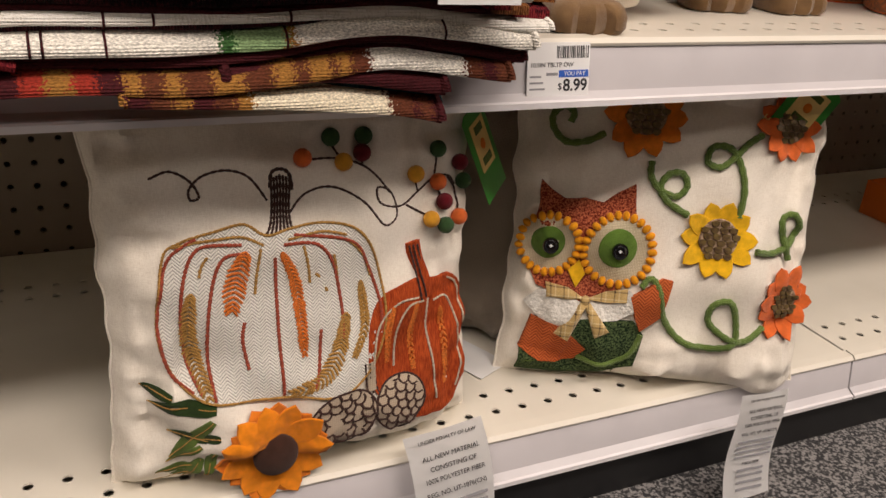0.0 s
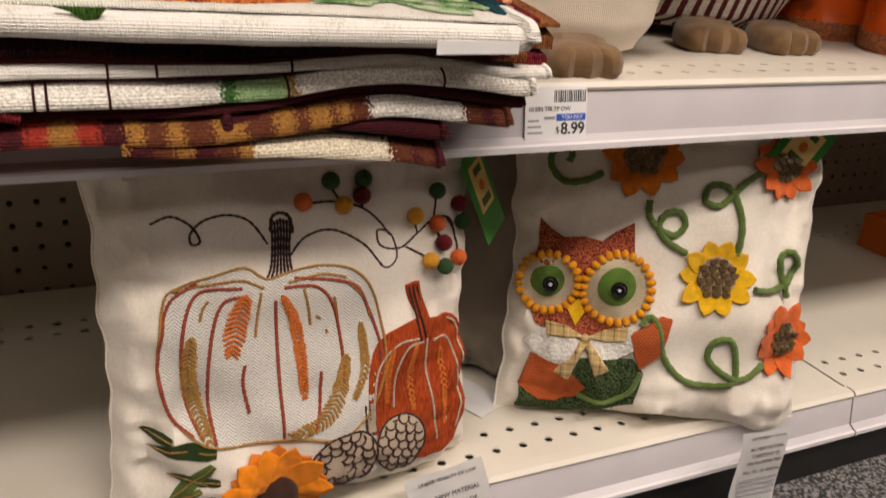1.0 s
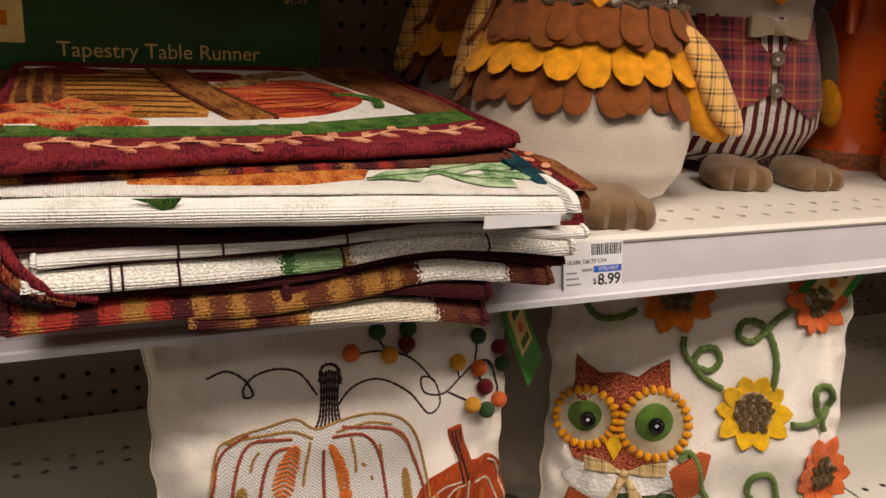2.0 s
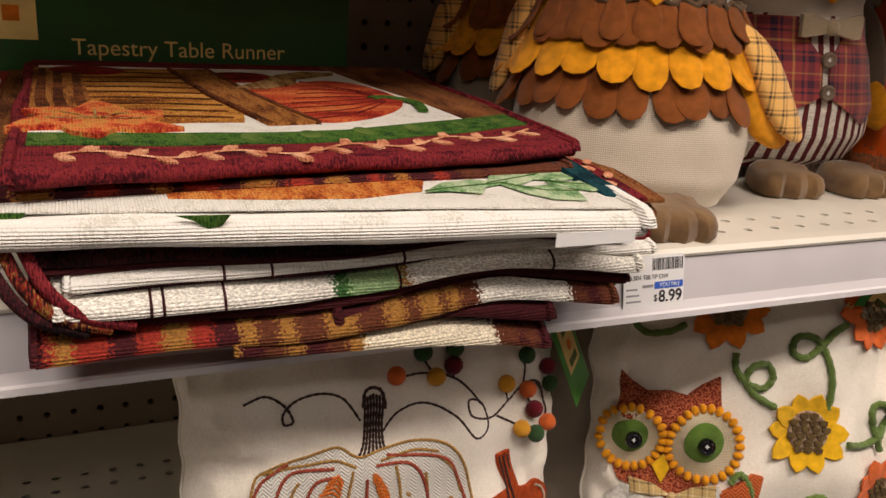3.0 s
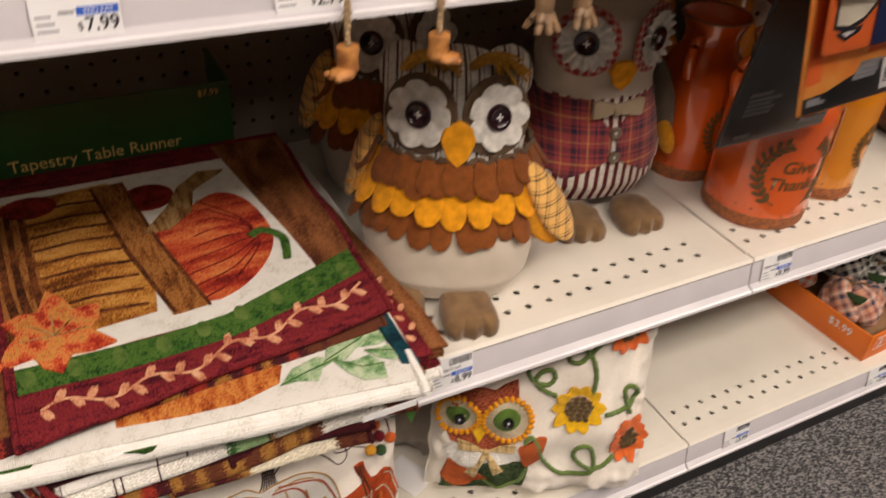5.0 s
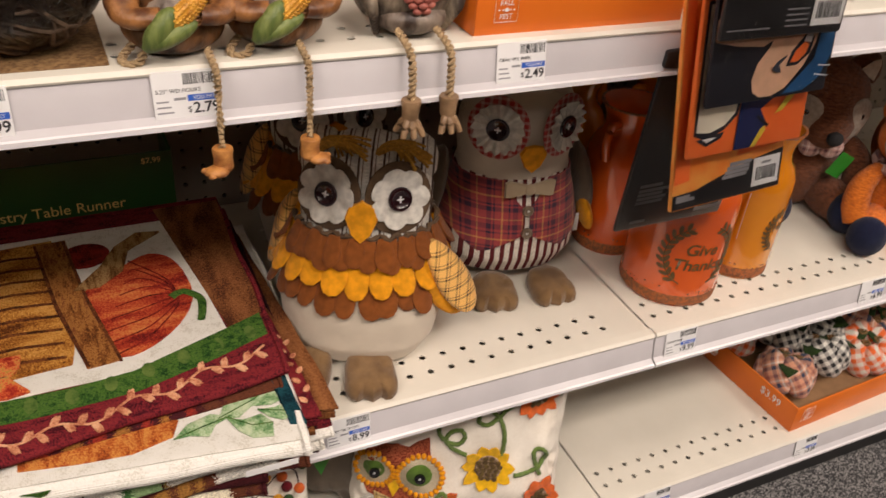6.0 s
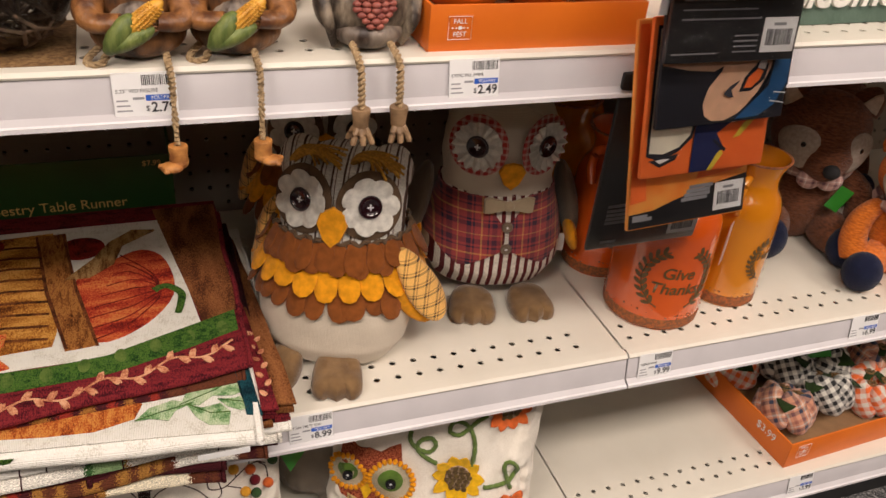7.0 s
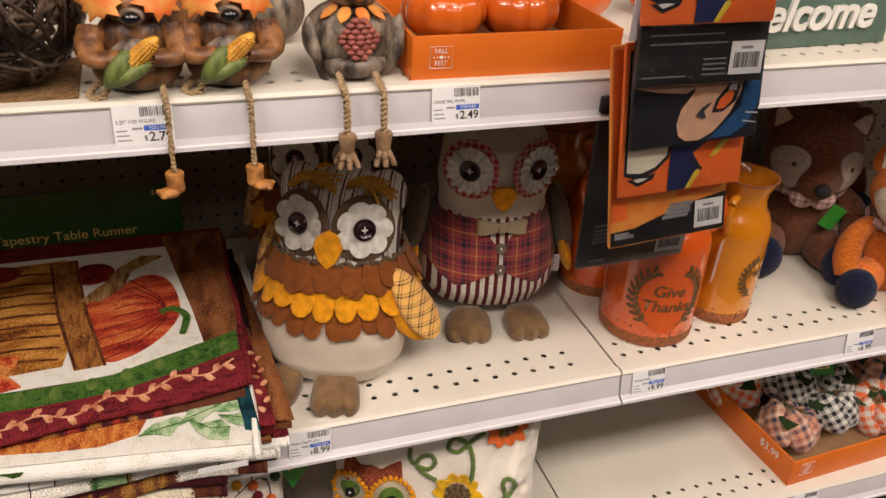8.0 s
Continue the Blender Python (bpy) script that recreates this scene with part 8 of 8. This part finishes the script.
    part("rope_loop", rope(bmesh.new(), tail, 0.0036), ROPE, th, "coiled jute rope leg")
    # one rope leg over the edge
    x = rope_x
    edge = -m.translation.y / s
    part("rope_leg", rope(bmesh.new(), [(x, -0.034, 0.014), (x, edge - 0.004, 0.010), (x + 0.001, edge - 0.016, 0.000), (x + 0.001, edge - 0.020, -0.030), (x + 0.001, edge - 0.020, -drop)], 0.0034), ROPE, th, "hanging jute rope leg")
    part("carved_foot", boot(bmesh.new(), (x + 0.001, edge - 0.020, -drop), foot_flip), FOOT_WOOD, th, "tan carved foot")
    return th


beaver(pose(0.142, 0.036, Z3), 0.021, -1, "brown woodland figurine holding corn with rope legs", 0.058)
beaver(pose(0.218, 0.037, Z3), 0.011, 1, "brown woodland figurine with maple leaves and corn", 0.058)


def turkey(m, label, drop, s=1.04, sz=0.82):
    th = thing("rope_leg_bird", label, "figurine", m @ Matrix.Diagonal((s, s, sz, 1)), "rope-legged figurines")
    drop /= sz
    part("body", add_ball(bmesh.new(), (0, 0.004, 0.042), 0.043, 0.035, 0.042, 28, 20), FEATHER_GREY, th)
    part("rump", add_ball(bmesh.new(), (0, -0.010, 0.018), 0.030, 0.026, 0.018, 24, 14), BELLY, th)
    part("head", add_ball(bmesh.new(), (0, -0.004, 0.098), 0.024, 0.023, 0.024, 22, 16), FEATHER_GREY, th)
    part("beak", lathe(bmesh.new(), [(0.006, 0), (0.004, 0.007), (0, 0.012)], 12, Matrix.Translation((0, -0.026, 0.096)) @ Matrix.Rotation(radians(100), 4, "X")), CORN, th)
    for sx in (-1, 1):
        part("eye", add_ball(bmesh.new(), (sx * 0.009, -0.024, 0.104), 0.003, 0.0022, 0.003, 12, 8), BLACK_BTN, th)
        for k in range(7):
            a = radians(-25 + 20 * k)
            bm = add_ball(bmesh.new(), (0, 0, -0.020), 0.0056, 0.0035, 0.024, 12, 10)
            part("wing_feather", _moved(bm, Matrix.Translation((sx * (0.040 - 0.003 * k), -0.012 + 0.002 * k, 0.066 - 0.004 * k)) @ Matrix.Rotation(sx * (0.10 - 0.05 * k), 4, "Y") @ Matrix.Rotation(-0.35, 4, "X")), FEATHER_GREY, th)
    bm = bmesh.new()
    for j in range(8):
        w = (2, 3, 4, 5, 5, 4, 3, 2)[j]
        for i in range(w):
            x = (i - (w - 1) / 2) * 0.0072
            z = 0.070 - j * 0.0056
            y = -0.030 - 0.006 * math.cos((z - 0.045) * 40) + abs(x) * 0.35
            add_ball(bm, (x, y, z), 0.0042, 0.003, 0.0036, 8, 6)
    part("breast_scales", bm, PINK_CHEST, th, "rose coloured breast scales")
    for k in range(9):
        a = 2 * math.pi * k / 9
        part("collar_leaf", _moved(slab(petal_outline(0, 0, 0, 0.0, 0.020, 0.006, 6), 0.0014), Matrix.Translation((0.016 * math.cos(a), -0.004 + 0.016 * math.sin(a), 0.080)) @ Matrix.Rotation(a, 4, "Z") @ Matrix.Rotation(0.7, 4, "Y")), MAPLE, th)
    edge = -m.translation.y / s
    for sx, dx in ((-1, -0.018), (1, 0.014)):
        part("rope_leg", rope(bmesh.new(), [(dx, -0.030, 0.012), (dx * 1.02, edge - 0.004, 0.008), (dx * 1.02, edge - 0.016, 0.0), (dx, edge - 0.020, -0.02), (dx, edge - 0.020, -drop)], 0.0032), ROPE, th, "hanging jute rope leg")
        bm = bmesh.new()
        lathe(bm, [(0, 0), (0.0075, 0), (0.0080, -0.002), (0.0068, -0.010), (0.0062, -0.020)], 16, Matrix.Translation((dx, edge - 0.020, -drop)))
        for k in range(4):
            a = (-0.7, 0.0, 0.7, 2.6 if sx > 0 else -2.4)[k]
            t = smooth_path([(dx, edge - 0.020, -drop - 0.016), (dx + 0.008 * math.sin(a), edge - 0.020 - 0.006 * math.cos(a), -drop - 0.026), (dx + 0.013 * math.sin(a), edge - 0.020 - 0.010 * math.cos(a), -drop - 0.036)], 4)
            add_tube(bm, t, 0.0036, 8, taper=lambda q: 1.1 - 0.45 * q)
        part("claw_foot", bm, mat("grey_tan_claw", (0.34, 0.21, 0.11), 0.5, (0.17, 0.10, 0.05), 60, bump=0.3) if "grey_tan_claw" not in bpy.data.materials else bpy.data.materials["grey_tan_claw"], th, "tan carved bird foot")
    return th


turkey(pose(0.329, 0.046, Z3), "grey brown carved bird with a rose breast and rope legs", 0.034)
part("body", add_ball(bmesh.new(), (0, 0, 0.032), 0.034, 0.030, 0.032, 22, 14), FEATHER_GREY, thing("rope_leg_bird", "grey brown carved bird standing behind the figurines", "figurine", pose(0.272, 0.155, Z3), "rope-legged figurines"))
part("body", add_ball(bmesh.new(), (0, 0, 0.036), 0.036, 0.032, 0.038, 22, 14), WOODY, thing("rope_leg_animal", "brown woodland figurine at the back of the shelf", "figurine", pose(0.180, 0.165, Z3), "rope-legged figurines"))

# twig ball in a clear bag
tb = thing("twig_ball", "ball of brown twigs in a clear bag", "twig ball", pose(0.036, 0.066, Z3) @ Matrix.Scale(1.1, 4))
rnd = random.Random(3)
for k in range(150):
    n = Vector((rnd.gauss(0, 1), rnd.gauss(0, 1), rnd.gauss(0, 1))).normalized()
    u = n.orthogonal().normalized()
    v = n.cross(u)
    R = rnd.uniform(0.054, 0.062) if k < 80 else rnd.uniform(0.022, 0.052)
    a0, ln = rnd.uniform(0, 6.28), rnd.uniform(1.6, 3.4)
    pts = [Vector((0, 0, 0.060)) + (u * math.cos(a0 + ln * t / 9) + v * math.sin(a0 + ln * t / 9)) * R + n * rnd.uniform(-0.004, 0.004) for t in range(10)]
    part("twig", add_tube(bmesh.new(), pts, rnd.uniform(0.0012, 0.0024), 6), TWIG, tb)
bm = add_ball(bmesh.new(), (0, 0, 0.066), 0.066, 0.066, 0.066, 32, 20)
for v in bm.verts:
    v.co *= 1 + 0.03 * noise.noise(v.co * 45)
    v.co.z = max(v.co.z, 0.001)
part("clear_bag", bm, FILM, tb, "clear plastic bag")
part("bag_base", boxm(-0.050, 0.052, -0.050, 0.050, 0.0003, 0.002, bevel=0.0005), TWINE, tb, "tan card base")

# carton of glazed pumpkins
ct = open_tray("pumpkin_carton", 0.377, 0.592, 0.010, 0.215, Z3 + 0.0005, 0.042, "orange card carton of small glazed pumpkins")
fall_fest(ct, pose(0.028, -0.0008, 0.022, 90, 0, 0), 0.0135)
text("49", ct, pose(-0.0012, 0.040, 0.024, 90, 0, -90), 0.014, PAPER)
PUMP = glaze("orange_pumpkin_glaze", (0.74, 0.155, 0.015), (0.62, 0.10, 0.01))


def small_pumpkin(m, r):
    th = thing("glazed_pumpkin", "small glossy orange ceramic pumpkin in its carton", "ceramic pumpkin", m, "glazed pumpkins in the carton")
    bm = add_ball(bmesh.new(), (0, 0, r * 0.75), r, r, r * 0.75, 48, 20)
    for v in bm.verts:
        a = math.atan2(v.co.y, v.co.x)
        k = 1 - 0.12 * (1 - abs(math.sin(a * 5)) ** 0.5)
        v.co.x, v.co.y = v.co.x * k, v.co.y * k
        v.co.z -= max(0, v.co.z - r * 1.1) * 0.5
    part("ribbed_body", bm, PUMP, th)
    part("stalk", add_tube(bmesh.new(), smooth_path([(0, 0, r * 1.2), (0.001, 0, r * 1.5), (0.005, 0.002, r * 1.75)], 4), r * 0.16, 8), TWINE, th)
    return th


sp0 = small_pumpkin(pose(0.420, 0.052, Z3 + 0.024), 0.041)
for x, y in ((0.496, 0.052), (0.458, 0.130), (0.540, 0.130), (0.548, 0.175)):
    copy_thing(sp0, pose(x, y, Z3 + 0.024, 0, 0, x * 900))

# welcome sign
SIGN_GREEN = mat("weathered_green_board", (0.10, 0.16, 0.125), 0.7, (0.07, 0.12, 0.09), 30, 5, bump=0.2, bscale=200)
ws = thing("welcome_sign", "weathered green wooden sign with raised white script", "sign", pose(0.782, 0.050, Z3 + 0.0005, -6, 0, 2))
part("board", boxm(-0.06, 0.192, 0.0, 0.012, 0, 0.075, bevel=0.0015), SIGN_GREEN, ws)
text("welcome", ws, pose(0.066, -0.0016, 0.036, 90, 0, 0), 0.052, mat("white_cut_letters", (0.78, 0.77, 0.72), 0.6, (0.70, 0.68, 0.62), 80), "cut_lettering", 0.0025, shear=0.28, bold=0.0012, sx=1.02)

# pumpkins and more behind on the upper shelf
for x, y, r in ((0.64, 0.20, 0.05), (0.755, 0.21, 0.055), (0.99, 0.12, 0.05)):
    copy_thing(sp0, pose(x, y, Z3, 0, 0, 40) @ Matrix.Scale(1.0, 4))

# ---- price labels in the rails ----
def price_label(x, z, price, name_, w=0.0475, h=0.0305, sub=True):
    m = frame_matrix((x - 0.003, -0.0078, z - 0.0352), 0, 10)
    th = thing("price_label", "white shelf price label with a barcode in the rail", "price label", m, "shelf price labels")
    part("paper", slab([(-w / 2, 0), (w / 2, 0), (w / 2, h + 0.004), (-w / 2, h + 0.004)], 0.0005, 0.0005), PAPER, th)
    rn = random.Random(int(x * 1000))
    px = -0.002
    while px < w / 2 - 0.002:
        ww = rn.choice((0.0004, 0.0007, 0.0010))
        part("bar", boxm(px, px + ww, h * 0.80, h * 1.06, 0.0010, 0.0013), INK, th)
        px += ww + rn.choice((0.0006, 0.0009))
    if name_:
        text(name_, th, pose(-w * 0.46, h * 0.66, 0.0012), h * 0.135, INK, align="LEFT")
    part("blue_band", boxm(0.0, w / 2 - 0.001, h * 0.40, h * 0.55, 0.0010, 0.0013), BLUE, th)
    text("YOU PAY", th, pose(w * 0.25, h * 0.475, 0.0015), h * 0.13, PAPER)
    text("$", th, pose(w * 0.02, h * 0.20, 0.0012), h * 0.20, INK)
    text(price, th, pose(w * 0.27, h * 0.22, 0.0012), h * 0.36, INK, bold=0.00018)
    for k in range(3):
        part("print_bar", boxm(-w * 0.46, -w * (0.28 - 0.03 * k), h * (0.40 - 0.13 * k), h * (0.44 - 0.13 * k), 0.0010, 0.0012), GREY_INK, th)
    part("print_bar", boxm(-w * 0.2, -w * 0.02, h * 0.44, h * 0.50, 0.0010, 0.0012), GREY_INK, th)
    return th


price_label(0.2735, Z2, "8.99", "10.5IN TBLTP OW")
price_label(0.706, Z2, "9.99", "CERAM VASE")
price_label(1.042, Z2, "6.99", "")
price_label(0.144, Z3, "2.79", "5.25\" WD FIGURE")
price_label(0.420, Z3, "2.49", "CRMC PKL PMPK")
price_label(0.006, Z3, "7.99", "")
price_label(0.757, Z1, "3.99", "")
price_label(1.055, Z1, "3.99", "")

# small things on the deck and the carpet
tagged(part("red_berry", add_ball(bmesh.new(), (0.712, 0.020, FLOOR_Z + 0.006), 0.006, 0.006, 0.006, 16, 10), mat("red_plush_berry", (0.35, 0.02, 0.02), 0.8)), "small red berry lying on the carpet", "berry")
tagged(part("paper_slip", boxm(-0.02, 0.02, -0.028, 0.028, 0, 0.0005, m=pose(0.292, 0.110, Z1 + 0.0012, 0, 0, 25)), PAPER), "white paper slip lying on the base deck", "paper slip")

# plain unseen shelving added across the aisle, behind the camera, brown to limit bounced light
ob_ = thing("aisle_shelving", "unseen brown shelving added across the aisle to control bounced light", "shelving", pose(0.6, -2.3, FLOOR_Z))
part("back_panel", boxm(-2.4, 2.4, -0.02, 0.0, 0, 1.45), CARD_IN, ob_)
for z in (0.1, 0.5, 0.9, 1.3):
    part("shelf_board", boxm(-2.4, 2.4, 0.0, 0.4, z, z + 0.03), CARD_IN, ob_)
